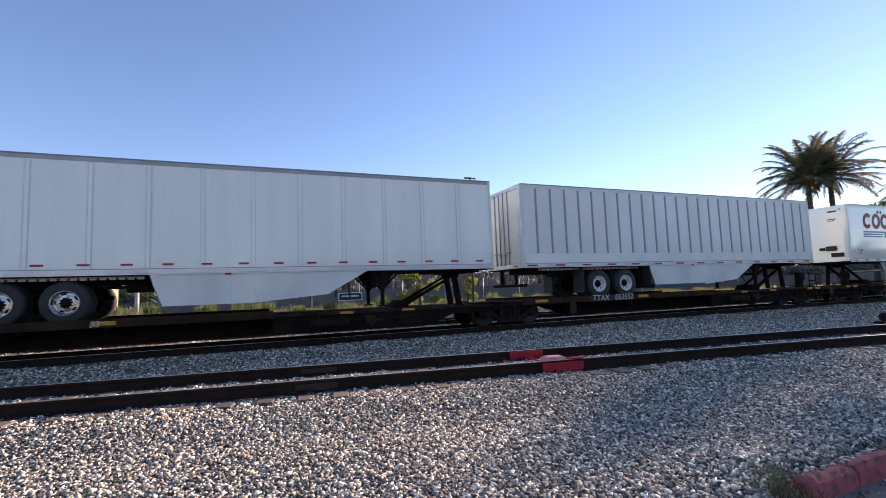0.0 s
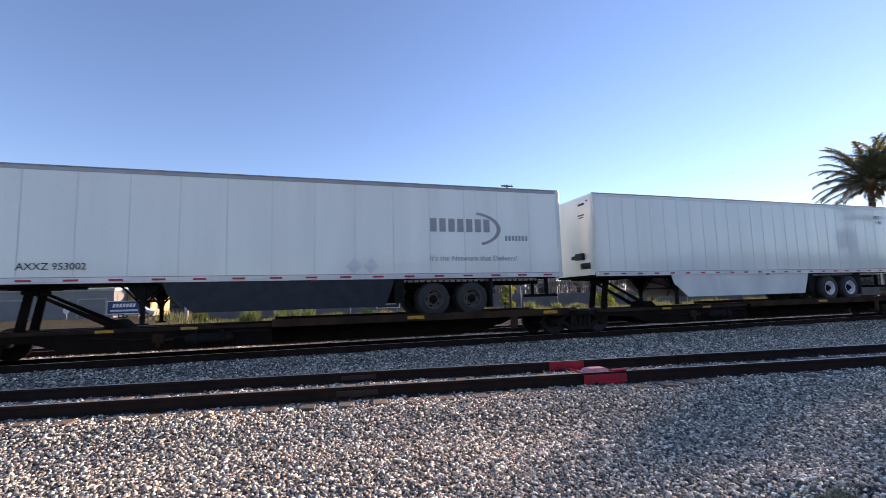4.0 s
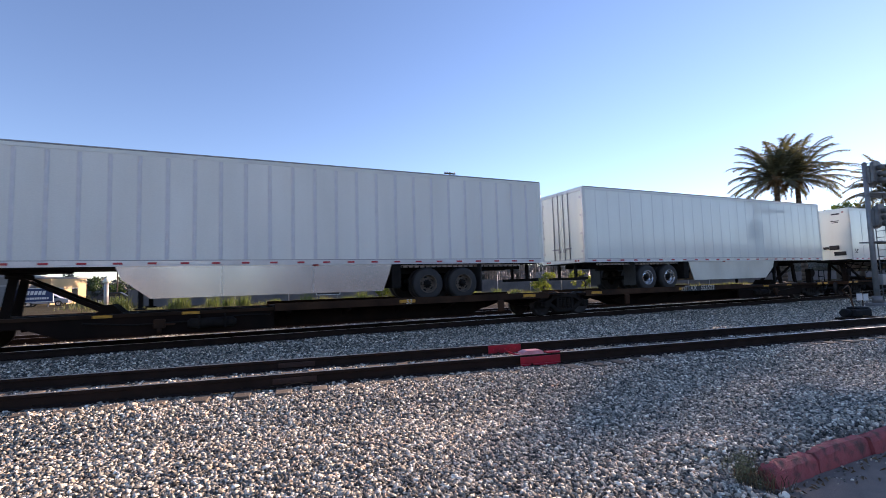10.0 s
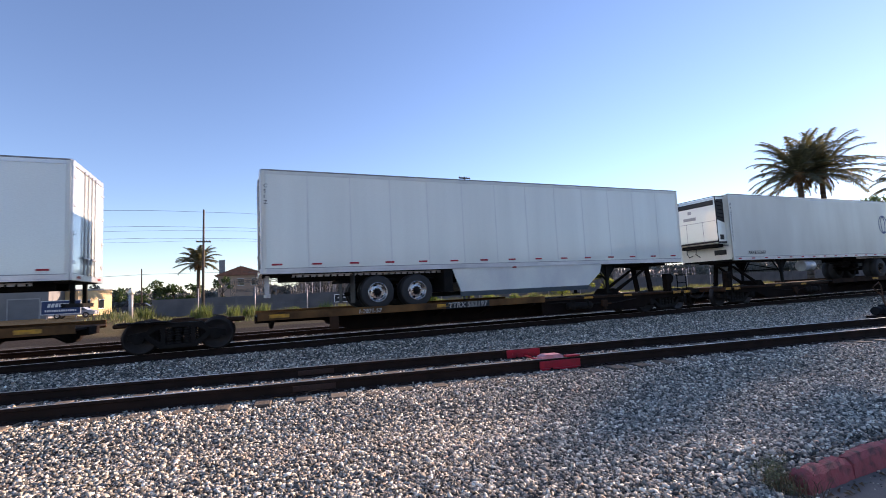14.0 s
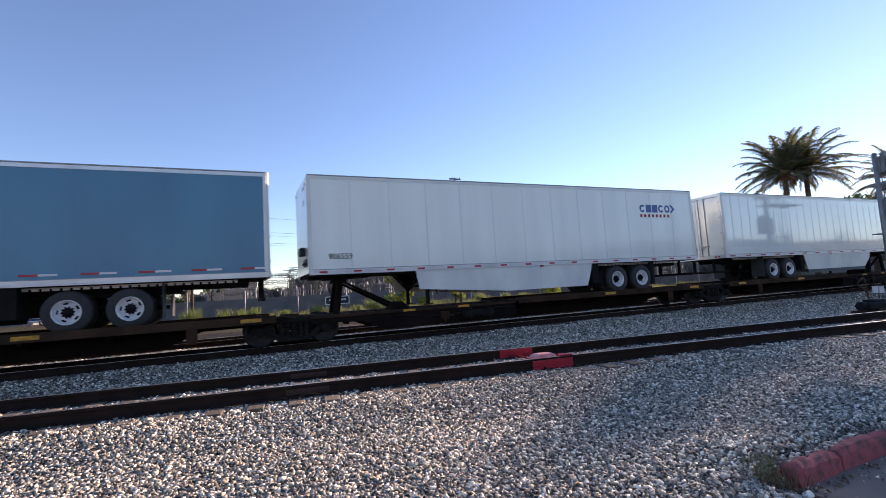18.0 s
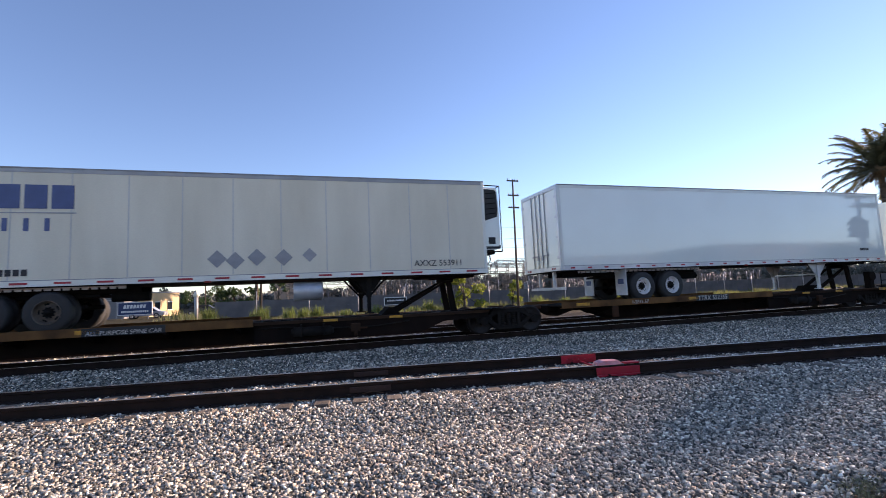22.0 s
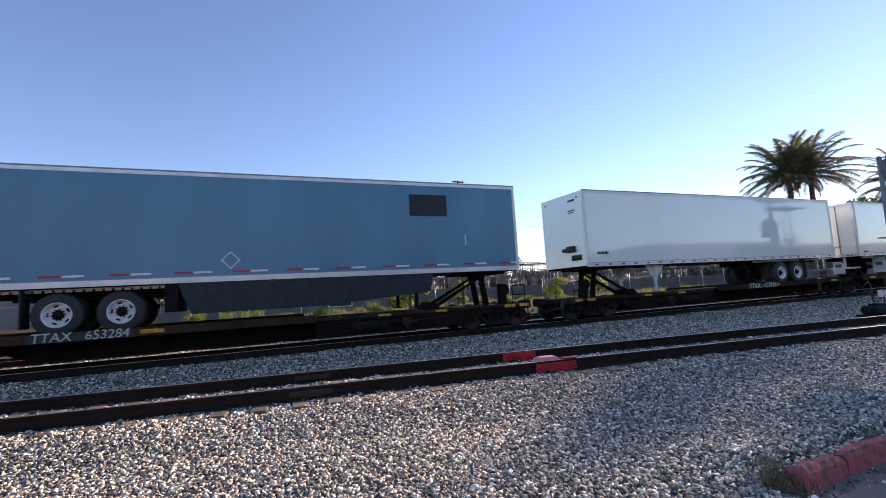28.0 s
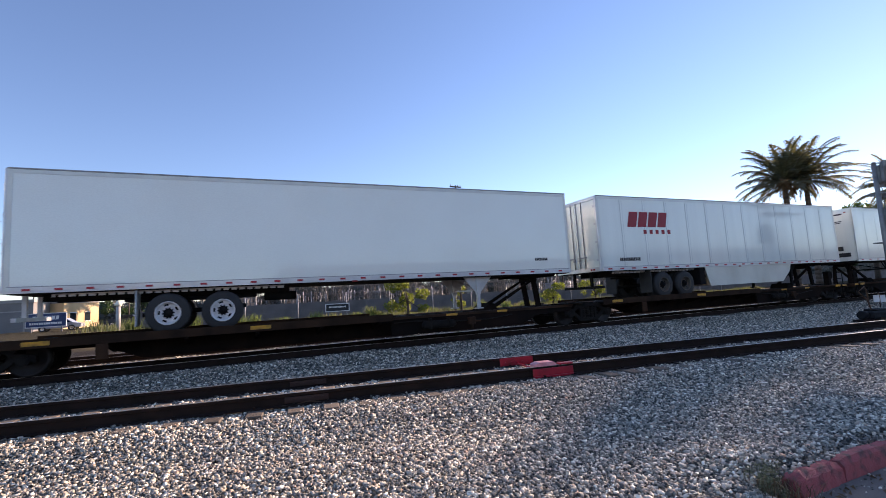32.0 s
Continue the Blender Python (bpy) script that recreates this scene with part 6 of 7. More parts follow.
def unit(car, u0, ident, mark, wide, rng):
    """The platform and spine under one trailer; u0 is its left end in the car's space."""
    d = 1 if NOSE[ident] == "R" else -1
    rear, nose = (u0, u0 + LEN) if d > 0 else (u0 + LEN, u0)
    a, b = sorted((rear - d * 0.15, rear + d * 9.2))
    for side in (-1, 1):
        y0, y1 = sorted((side * 0.42, side * 1.34))
        # near-black in place of brown rust, to hold the sunlit deck top dark
        p = part("tyre_runway", Shape().box(a, b, y0, y1, 0.735, 0.792, 0.006), "rustdk", car, "near-black steel runway")
        e0, e1 = sorted((side * 1.34, side * 1.375))
        part("edge_channel", Shape().box(a, b, e0, e1, 0.68, 0.895, 0.006).box(a, b, *sorted((side * 1.26, side * 1.34)), 0.68, 0.70), "deckrust" if wide else "deck", p)
    for k in range(6):
        x = a + 0.4 + (b - a - 0.8) * k / 5
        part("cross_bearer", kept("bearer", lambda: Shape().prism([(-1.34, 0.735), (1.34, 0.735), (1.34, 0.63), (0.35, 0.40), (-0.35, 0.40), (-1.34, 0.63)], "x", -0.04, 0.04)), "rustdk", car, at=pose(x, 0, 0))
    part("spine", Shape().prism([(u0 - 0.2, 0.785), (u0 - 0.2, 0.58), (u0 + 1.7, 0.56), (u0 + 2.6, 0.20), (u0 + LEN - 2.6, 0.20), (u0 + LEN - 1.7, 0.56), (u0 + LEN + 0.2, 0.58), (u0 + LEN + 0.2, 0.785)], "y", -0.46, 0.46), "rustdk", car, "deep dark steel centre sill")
    if d > 0:
        n0, n1 = rear + 9.2, nose
    else:
        n0, n1 = nose, rear - 9.2
    for side in (-1, 1):
        y0, y1 = sorted((side * 1.16, side * 1.10))
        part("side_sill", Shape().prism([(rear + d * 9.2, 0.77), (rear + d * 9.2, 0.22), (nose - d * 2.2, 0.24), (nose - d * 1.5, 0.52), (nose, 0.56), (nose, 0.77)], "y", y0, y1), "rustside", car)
        part("sill_flange", Shape().box(n0, n1, *sorted((side * 0.90, side * 1.20)), 0.70, 0.785, 0.004), "deck", car)
    for k in range(3):
        x = n0 + (n1 - n0) * (0.18 + 0.3 * k)
        part("gusset_plate", kept("gus", lambda: Shape().prism([(-0.8, 0.76), (0.8, 0.76), (0.35, 0.42), (-0.35, 0.42)], "x", -0.03, 0.03)), "rustdk", car, at=pose(x, 0, 0))
    hitch(car, nose - d * 1.05, d)
    # wheel chocks, stake and equipment boxes
    sm = kept("stake", lambda: Shape().box(-0.13, 0.13, -0.06, 0.0, 0.30, 0.68, 0.02).tube((0, -0.07, 0.47), (0, -0.01, 0.47), 0.07, 10))
    part("jack_pad", sm, "rust", car, at=pose(rear + d * 1.9, -1.36, 0))
    part("air_reservoir", kept("reservoir", lambda: Shape().tube((-0.5, 0, 0), (0.5, 0, 0), 0.13, 12).tube((-0.58, 0, 0), (-0.5, 0, 0), 0.06, 12, 0.13).tube((0.5, 0, 0), (0.58, 0, 0), 0.13, 12, 0.06)
                                          .box(-0.33, -0.29, -0.14, 0.10, -0.14, 0.20).box(0.29, 0.33, -0.14, 0.10, -0.14, 0.20)), "truck", car, "dark brake air reservoir", at=pose(nose - d * 5.4, -1.27, 0.47))
    part("brake_pipe", Shape().path([(nose - d * 2.6, -1.19, 0.60), (nose - d * 3.6, -1.20, 0.50), (nose - d * 4.7, -1.20, 0.52), (nose - d * 6.2, -1.20, 0.62), (rear + d * 9.3, -1.19, 0.60)], 0.02, 6), "truck", car)
    part("valve_block", kept("valve", lambda: Shape().box(-0.13, 0.13, -0.10, 0.02, -0.10, 0.14, 0.02).tube((0, -0.06, -0.22), (0, -0.06, -0.08), 0.05, 8).box(0.12, 0.34, -0.05, -0.01, -0.03, 0.02)), "rust", car, at=pose(nose - d * 4.2, -1.18, 0.48))
    bx = Shape().box(-0.35, 0.35, -0.86, -0.5, 0.42, 0.68, 0.03).tube((-0.3, -0.7, 0.36), (0.5, -0.7, 0.36), 0.10, 12)
    part("brake_gear", bx, "truck", car, at=pose(nose - d * 4.6, 0, 0))
    # yellow marks along the edge
    ym = kept("ymark", lambda: Shape().box(-0.26, 0.26, -0.004, 0.0, -0.05, 0.05))
    for k in (0, 2):
        part("yellow_mark", ym, "yellow", car, at=pose(rear + d * (0.55 + 2.35 * k + rng.uniform(-0.2, 0.2)), -1.377, 0.79))
    ys = kept("ymark2", lambda: Shape().box(-0.2, 0.2, -0.004, 0.0, -0.035, 0.035))
    for k in range(2):
        part("yellow_mark", ys, "yellow", car, at=pose(nose - d * (3.0 + 1.9 * k), -1.204, 0.74))
    if ident in "AHIJKLMcgh":
        part("size_number", text_mesh("53", 0.21, 0.12), "letter", car, at=pose(rear + d * {"e": 6.6, "H": 2.5}.get(ident, 5.2) - 0.15, -1.385, 0.71))
    if mark:
        w = text_mesh(mark.replace("TTAX ", "TTAX   "), (0.30 if "TTAX" in mark else 0.24) if len(mark) < 14 else 0.15, 0.12)
        lw = max(v.co.x for v in w.vertices)
        part("mark_plate", Shape().box(-0.08, lw + 0.08, -0.003, 0, -0.01, 0.19), "plate", car, at=pose(rear + d * (3.75 if ident in "Be" else 6.2) - lw / 2, -1.378, 0.69))
        part("car_number", w, "letter", car, at=pose(rear + d * (3.75 if ident in "Be" else 6.2) - lw / 2, -1.385, 0.70))
    if wide:
        part("size_number", text_mesh("1-2871-57", 0.17, 0.12), "letter", car, at=pose(rear + d * 3.0 - 0.4, -1.385, 0.715))


def build_cars():
    rng = random.Random(21)
    for ids, marks, wide in CARS:
        first = SPOT[ids[0]]
        last = SPOT[ids[-1]] + LEN
        car = thing("spine_car", "dark rusty articulated spine car with yellow edge marks", "rail car", "spine cars of the train")
        for i, ident in enumerate(ids):
            unit(car, SPOT[ident] - first, ident, marks[i], wide, rng)
        ends = [0.35]
        for p, q in zip(ids, ids[1:]):
            ends.append((SPOT[p] + LEN + SPOT[q]) / 2 - first + {"NO": 0.3, "XY": -0.6, "CD": 0.4, "DE": 0.2}.get(p + q, 0.1))
            part("articulation", Shape().box(ends[-1] - 1.6, ends[-1] + 1.6, -0.34, 0.34, 0.68, 0.80, 0.03).tube((ends[-1], 0, 0.66), (ends[-1], 0, 0.86), 0.28, 18), "rust", car)
            part("step_plate", Shape().box(ends[-1] - 1.3, ends[-1] - 0.2, -1.3, -0.5, 0.80, 0.83, 0.004), "rustdk", car)
        ends.append(last - first - 0.85)
        for x in ends:
            rail_truck(car, x)
        for x, d in ((0.35, -1), (last - first - 0.85, 1)):
            part("end_platform", Shape().box(*sorted((x - d * 1.4, x + d * 1.15)), -1.3, 1.3, 0.74, 0.79, 0.006).box(*sorted((x + d * 1.1, x + d * 1.17)), -1.33, 1.33, 0.62, 0.80, 0.01), "rust", car)
            part("end_stripe", Shape().box(*sorted((x + d * 0.15, x + d * 0.55)), -1.318, -1.302, 0.69, 0.79).box(*sorted((x + d * 0.75, x + d * 1.1)), -1.318, -1.302, 0.69, 0.79), "yellow", car)
            part("coupler", Shape().box(*sorted((x + d * 1.0, x + d * 1.75)), -0.11, 0.11, 0.60, 0.80, 0.03).box(*sorted((x + d * 1.6, x + d * 1.98)), -0.2, 0.18, 0.56, 0.86, 0.05), "truck", car)
            st = Shape()
            for zz in (0.18, 0.40, 0.62):
                st.box(*sorted((x + d * 0.72, x + d * 1.08)), -1.31, -1.27, zz, zz + 0.03)
            for xx in (0.72, 1.06):
                st.box(*sorted((x + d * xx, x + d * (xx + 0.03))), -1.31, -1.28, 0.18, 0.72)
            part("step_ladder", st, "rustdk", car)
            rail = Shape()
            for xx in (0.55, 1.05):
                rail.tube((x + d * xx, -1.2, 0.78), (x + d * xx, -1.2, 1.42), 0.02, 8)
            rail.tube((x + d * 0.55, -1.2, 1.42), (x + d * 1.05, -1.2, 1.42), 0.02, 8).tube((x + d * 0.55, -1.2, 1.1), (x + d * 1.05, -1.2, 1.1), 0.02, 8)
            part("grab_rail", rail, "rustdk", car)
            pts = [(x + d * 1.1, -0.35, 0.7), (x + d * 1.4, -0.38, 0.42), (x + d * 1.75, -0.36, 0.36), (x + d * 2.0, -0.3, 0.5)]
            hose = Shape().path(pts, 0.025, 8)
            part("air_hose", hose, "plate", car)
            part("hand_brake_stand", Shape().box(*sorted((x + d * 0.2, x + d * 0.45)), -1.0, -0.75, 0.79, 1.5, 0.02).tube((x + d * 0.33, -1.04, 1.3), (x + d * 0.33, -1.0, 1.3), 0.2, 16), "rustdk", car)
        MOVERS.append((car, (first, YC, 0.0)))


build_cars()

# ---------------------------------------------------------------- the far side of the tracks
def gz1(x, y):
    return float(ground_z(x, y))


def leafy_tree(name, label, x, y, height, spread, m, seed, per=300, leaf=0.16, low=0.3, group="", cat="tree"):
    rng = random.Random(seed)
    z = gz1(x, y) - 0.05
    t = thing(name, label, cat, group, at=pose(x, y, z))
    tr = Shape()
    top = height * 0.6
    r0 = 0.03 * height + 0.05
    tr.tube((0, 0, 0), (0.1, 0, top * 0.5), r0, 10, r0 * 0.75).tube((0.1, 0, top * 0.5), (0.0, 0.1, top), r0 * 0.75, 10, r0 * 0.4)
    blobs = []
    for k in range(max(6, int(spread * 3), int(spread * height * 0.55) if height > 18 else 0)):
        a = rng.uniform(0, 6.283)
        rr = spread * math.sqrt(rng.random()) * 0.8
        zz = height * rng.uniform(low + 0.12, 0.88)
        zz = min(zz, height * (0.95 - 0.3 * (rr / spread) ** 2))
        blobs.append((rr * math.cos(a), rr * math.sin(a), zz, rng.uniform(0.25, 0.42) * min(spread, height * 0.5)))
        if k < 6:
            tr.tube((0, 0, top * (0.3 + 0.1 * k)), (rr * 0.8 * math.cos(a), rr * 0.8 * math.sin(a), zz), r0 * 0.35, 7, r0 * 0.1)
    part("trunk", tr, "bark", t)
    part("crown", leaf_crown(rng, blobs, per, leaf), m, t)
    return t


def palm(label, x, y, height, radius, seed, fronds=70, group="palms"):
    """A date palm: rough trunk, arching feathered fronds and a skirt of dead ones."""
    rng = random.Random(seed)
    z = gz1(x, y) - 0.05
    t = thing("palm_tree", label, "palm tree", group, at=pose(x, y, z))
    hub = height - radius * 0.5
    tr = Shape()
    n = 26
    for k in range(n):
        a, b = hub * k / n, hub * (k + 1) / n
        tr.tube((0, 0, a), (0, 0, b), 0.36 - 0.1 * k / n, 12, 0.31 - 0.1 * k / n)
    part("trunk", tr, "palmtrunk", t)
    part("crown_base", Shape().lathe([(0.02, -0.9), (0.45, -0.6), (0.62, 0.0), (0.4, 0.5), (0.05, 0.8)], n=14), "palmdead", t, at=pose(0, 0, hub, 90, 0, 0))

    def frond(s, a, el, length, droop, width, leaves):
        p = Vector((0.3 * math.cos(a), 0.3 * math.sin(a), hub + 0.25 * math.sin(el)))
        e = el
        seg = 12
        st = length / seg
        pts, dirs = [p.copy()], []
        for k in range(seg):
            dv = Vector((math.cos(a) * math.cos(e), math.sin(a) * math.cos(e), math.sin(e)))
            dirs.append(dv)
            p = p + dv * st
            pts.append(p.copy())
            e -= droop / seg * (0.4 + 1.5 * (k / seg) ** 1.2)
        for k in range(seg):
            s.tube(pts[k], pts[k + 1], 0.030 * (1 - k / seg) + 0.008, 4, cap=False)
        side = Vector((-math.sin(a), math.cos(a), 0))
        for k in range(leaves):
            u = 0.10 + 0.90 * k / leaves
            i = min(seg - 1, int(u * seg))
            q = pts[i].lerp(pts[i + 1], u * seg - i)
            up = dirs[i].cross(side)
            up = up if up.z > 0 else -up
            ln = width * (0.35 + 0.75 * math.sin(math.pi * min(1.0, u * 0.85 + 0.12)))
            for sg in (-1, 1):
                w = (side * sg * rng.uniform(0.7, 1.1) + dirs[i] * rng.uniform(0.35, 0.8) + up * rng.uniform(-0.2, 0.3)).normalized()
                tip = q + w * ln * rng.uniform(0.7, 1.15)
                tip.z -= 0.3 * ln
                h = dirs[i] * 0.040
                s.add([q - h, q + h, tip], [(0, 1, 2)])

    live = Shape()
    for k in range(fronds):
        a = k * 2.39996 + rng.uniform(-0.25, 0.25)
        f = (k + 0.5) / fronds
        frond(live, a, radians(82 - 94 * f + rng.uniform(-8, 8)), radius * rng.uniform(0.80, 1.08), 0.7 + 0.6 * math.sin(math.pi * min(1, f + 0.1)) + rng.uniform(-0.15, 0.35), 0.80, 110)
    part("fronds", live, "palmleaf", t)
    dead = Shape()
    for k in range(16):
        frond(dead, k * 2.4 + rng.uniform(-0.3, 0.3), radians(-30 + rng.uniform(-25, 15)), radius * rng.uniform(0.25, 0.5), 0.9, 0.35, 22)
    part("dead_fronds", dead, "palmdead", t, "hanging brown dead fronds")
    return t


palm("tall date palm with green fronds over brown dead ones", 54.75, 30.0, 14.8, 5.4, 1, 50)
palm("tall date palm leaning against its neighbour's crown", 59.1, 30.2, 15.5, 5.6, 2, 50)
palm("date palm further along, half behind the signal", 85.5, 32.0, 16.0, 5.7, 3, 70)
palm("small thin palm by the yard wall", -7.0, 86.0, 9.4, 3.5, 4, 34)
palm("small palm standing behind the electrical yard", 28.0, 100.0, 9.6, 3.3, 6, 30)

for i, (x, y, h, sp) in enumerate(((92, 42, 14.0, 6.5), (104, 44, 14.5, 7.0), (118, 45, 14.0, 7.5), (130, 50, 14.5, 8.0))):
    leafy_tree("broadleaf_tree", "dense dark green tree behind the palms", x, y, h, sp, "leafdk", 30 + i, per=60, leaf=0.35, group="trees beyond the palms")
for i, (x, y, h, sp) in enumerate(((-14.2, 92, 5.6, 2.6), (-11.5, 94, 5.2, 3.0), (-8.6, 93, 4.9, 2.8), (-19.0, 100, 5.0, 3.0), (-3.9, 96, 6.0, 2.2))):
    leafy_tree("broadleaf_tree", "rounded dark green tree behind the wall", x, y, h, sp, "leafdk", 40 + i, per=170, leaf=0.22, low=0.1, group="trees behind the wall")
leafy_tree("bush", "bright yellow-green bush lit through by the sun", 20.6, 58.0, 5.2, 2.9, "leaflt", 51, per=520, leaf=0.15, low=0.05, cat="bush")
leafy_tree("bush", "smaller yellow-green bush by the fence", 28.5, 60.0, 4.2, 2.0, "leaflt", 52, per=520, leaf=0.14, low=0.05, cat="bush")
leafy_tree("bush", "yellow-green bush at the far fence", 47.0, 62.0, 4.4, 2.2, "leaflt", 53, per=380, leaf=0.15, low=0.05, cat="bush")
leafy_tree("bush", "tall weedy shrub beside the track", 54.0, 60.0, 4.0, 2.4, "leaflt", 54, per=380, leaf=0.15, low=0.05, cat="bush")
# tall unseen grove added towards the sun, sized to shade the near ground
for i, (x, y, h, sp) in enumerate(((88, 23.7, 31.0, 2.1), (84, 24.0, 29.2, 2.1), (80, 24.3, 27.3, 2.0), (83, 26.4, 27.6, 2.0), (86, 28.5, 27.6, 2.1), (92, 23.4, 32.8, 2.2), (98, 24.0, 34.6, 2.3))):
    leafy_tree("broadleaf_tree", "unseen tall narrow tree, added to shade the gravel", x, y, h, sp, "leafdk", 60 + i, per=75, leaf=0.30, low=0.15, group="grove by the line")
# trees and buildings on the camera's own side, seen as reflections in the trailers
for i, (x, h, sp) in enumerate(((14, 5.2, 3.0), (22, 6.0, 2.6), (31, 5.0, 3.0), (40, 6.6, 2.4), (52, 5.4, 3.0), (63, 6.8, 2.2), (78, 7.0, 3.0), (90, 8.5, 1.5), (97, 7.6, 2.0), (104, 9.6, 1.4), (110, 8.0, 2.2),
                                (117, 9.0, 1.4), (124, 7.0, 2.6), (131, 9.8, 1.6), (139, 8.0, 2.6), (148, 9.2, 1.6), (157, 8.2, 3.0), (168, 9.4, 2.0), (180, 8.6, 3.2), (194, 9.5, 2.4), (210, 9.0, 3.4))):
    leafy_tree("broadleaf_tree", "street tree on the near side of the line", x, -21 - 2 * (i % 3), h, sp, "leafdk", 80 + i, per=60, leaf=0.3, low=0.1, group="street trees")
rng_street = random.Random(95)
for i in range(26):
    leafy_tree("broadleaf_tree", "street tree on the near side of the line", 26 + 5.2 * i + rng_street.uniform(-1.5, 1.5), rng_street.uniform(-29, -25), rng_street.uniform(5.6, 9.4), rng_street.uniform(1.6, 3.0), "leafdk", 120 + i, per=60, leaf=0.3, low=0.1, group="street trees")


def plain_block(name, label, x0, x1, y0, y1, h, m):
    t = thing(name, label, "building", "buildings of the near side")
    z = gz1((x0 + x1) / 2, (y0 + y1) / 2) - 0.2
    part("walls", Shape().box(x0, x1, y0, y1, z, h), m, t)
    part("roof_edge", Shape().box(x0 - 0.15, x1 + 0.15, y0 - 0.15, y1 + 0.15, h, h + 0.3), "concrete", t)


plain_block("low_building", "low plain stucco building across the street", -60, -8, -48, -30, 4.6, "house")
plain_block("low_building", "long grey building across the street", 6, 60, -52, -38, 6.4, "greybuild")
plain_block("low_building", "grey workshop building beside the street trees", 64, 100, -44, -30, 7.2, "greybuild")
plain_block("low_building", "long stucco building further along the street", 106, 160, -46, -30, 6.6, "house")
plain_block("low_building", "flat-roofed grey building at the far end of the street", 168, 230, -48, -30, 8.0, "greybuild")


def weeds():
    """Tall dry weeds in front of the yard wall, and lower grass."""
    g = np.random.default_rng(7)
    n = 36000
    x = g.uniform(-14, 95, n)
    y = 50 + 21.5 * g.random(n) ** 0.6
    clump = 0.5 + 0.5 * np.sin(0.7 * x + 1.3 * np.sin(0.31 * x)) * np.sin(0.45 * y + 0.2 * x)
    h = (0.28 + 1.05 * clump ** 2.5) * g.uniform(0.4, 1.0, n)
    z = ground_z(x, y)
    a, b = g.uniform(0, 6.283, n), g.uniform(0, 6.283, n)
    w = 0.03 + 0.03 * g.random(n)
    l = h * 0.4 * g.random(n)
    v = np.stack([np.stack([x - np.cos(a) * w, y - np.sin(a) * w, z], 1), np.stack([x + np.cos(a) * w, y + np.sin(a) * w, z], 1),
                  np.stack([x + np.cos(b) * l, y + np.sin(b) * l, z + h], 1)], 1).reshape(-1, 3)
    s = Shape()
    s.v, s.f, s.smooth = v.tolist(), [(3 * i, 3 * i + 1, 3 * i + 2) for i in range(n)], [False] * n
    tagged(part("weeds", s.mesh("weeds", False), "weed", None), "tall dry yellow-green weeds along the wall", "weeds", kind="stuff")


weeds()


def tall_weeds():
    """Single feathery plants that stand above the rest."""
    rng = random.Random(17)
    g = ((-5.0, 60), (-4.2, 59), (-1.2, 60), (0.5, 61), (2.0, 58), (5.6, 60), (8.8, 57), (14.6, 61), (16.2, 60), (17.4, 60.5), (25.0, 60), (33.0, 61), (37.0, 60), (41.5, 62), (-10.2, 61))
    for x, y in g:
        t = thing("weed_plant", "feathery yellow-green weed plant in front of the wall", "weed", "weed plants", at=pose(x, y, gz1(x, y) - 0.05))
        part("foliage", blades(rng, 260, 0.75, rng.uniform(1.2, 2.3), 0.022, 0.45), "weedtall", t)


tall_weeds()


def yard_wall():
    w = thing("yard_wall", "low grey block wall along the electrical yard", "wall", kind="structure")
    x = -11.2
    k = 0
    while x < 195:
        z = 0.09
        part("wall_panel", kept("wall_panel", lambda: Shape().box(0, 4.94, -0.1, 0.1, -1.2, 1.70, 0.01)), "wall", w, at=pose(x, 72, z))
        part("wall_post", kept("wall_post", lambda: Shape().box(-0.14, 0.14, -0.14, 0.14, -1.2, 1.76, 0.01)), "wall", w, at=pose(x, 72, z))
        x += 5.0
        k += 1


yard_wall()


def wire_fence():
    f = thing("wire_fence", "tall wire fence with pale steel posts before the yard", "fence")
    y = 66.0
    for k in range(16):
        x = -5.4 + 6.6 * k
        z = gz1(x, y)
        part("post", kept("fpost", lambda: Shape().tube((0, 0, -0.3), (0, 0, 3.8), 0.06, 8)), "porcelain", f, at=pose(x, y, z))
        for h in (0.4, 1.5, 2.7, 3.7):
            part("strand", kept("strand", lambda: Shape().box(0, 6.6, -0.008, 0.008, -0.008, 0.008)), "steel", f, at=pose(x, y, z + h))
    b = thing("fence_sign", "dark board with white frame on the wire fence", "sign", at=pose(12.1, 61.0, 0.09))
    part("board", Shape().box(-1.45, 1.45, -0.04, 0.04, 0.35, 1.2), "plate", b)
    fr = Shape().box(-1.55, 1.55, -0.06, 0.06, 1.2, 1.3).box(-1.55, 1.55, -0.06, 0.06, 0.27, 0.35).box(-1.55, -1.45, -0.06, 0.06, 0.35, 1.2).box(1.45, 1.55, -0.06, 0.06, 0.35, 1.2)
    part("frame", fr, "white_sign", b)
    part("lettering", letter_blocks(14, 2.2, 0.2), "white_sign", b, at=pose(-1.1, -0.05, 0.75))
    for x in (-1.2, 1.2):
        part("leg", Shape().box(x - 0.05, x + 0.05, -0.05, 0.05, -1.2, 0.3), "steel", b)


wire_fence()


def lattice(s, a, b, w, n, r=0.035):
    """A square lattice member from a to b."""
    a, b = Vector(a), Vector(b)
    d = (b - a).normalized()
    u = d.orthogonal().normalized() * w / 2
    v = d.cross(u).normalized() * w / 2
    c = [u + v, u - v, -u - v, -u + v]
    for q in c:
        s.tube(a + q, b + q, r, 4, cap=False)
    for k in range(n):
        p0, p1 = a.lerp(b, k / n), a.lerp(b, (k + 1) / n)
        for i in range(4):
            s.tube(p0 + c[i], p1 + c[(i + 1) % 4], r * 0.7, 3, cap=False)


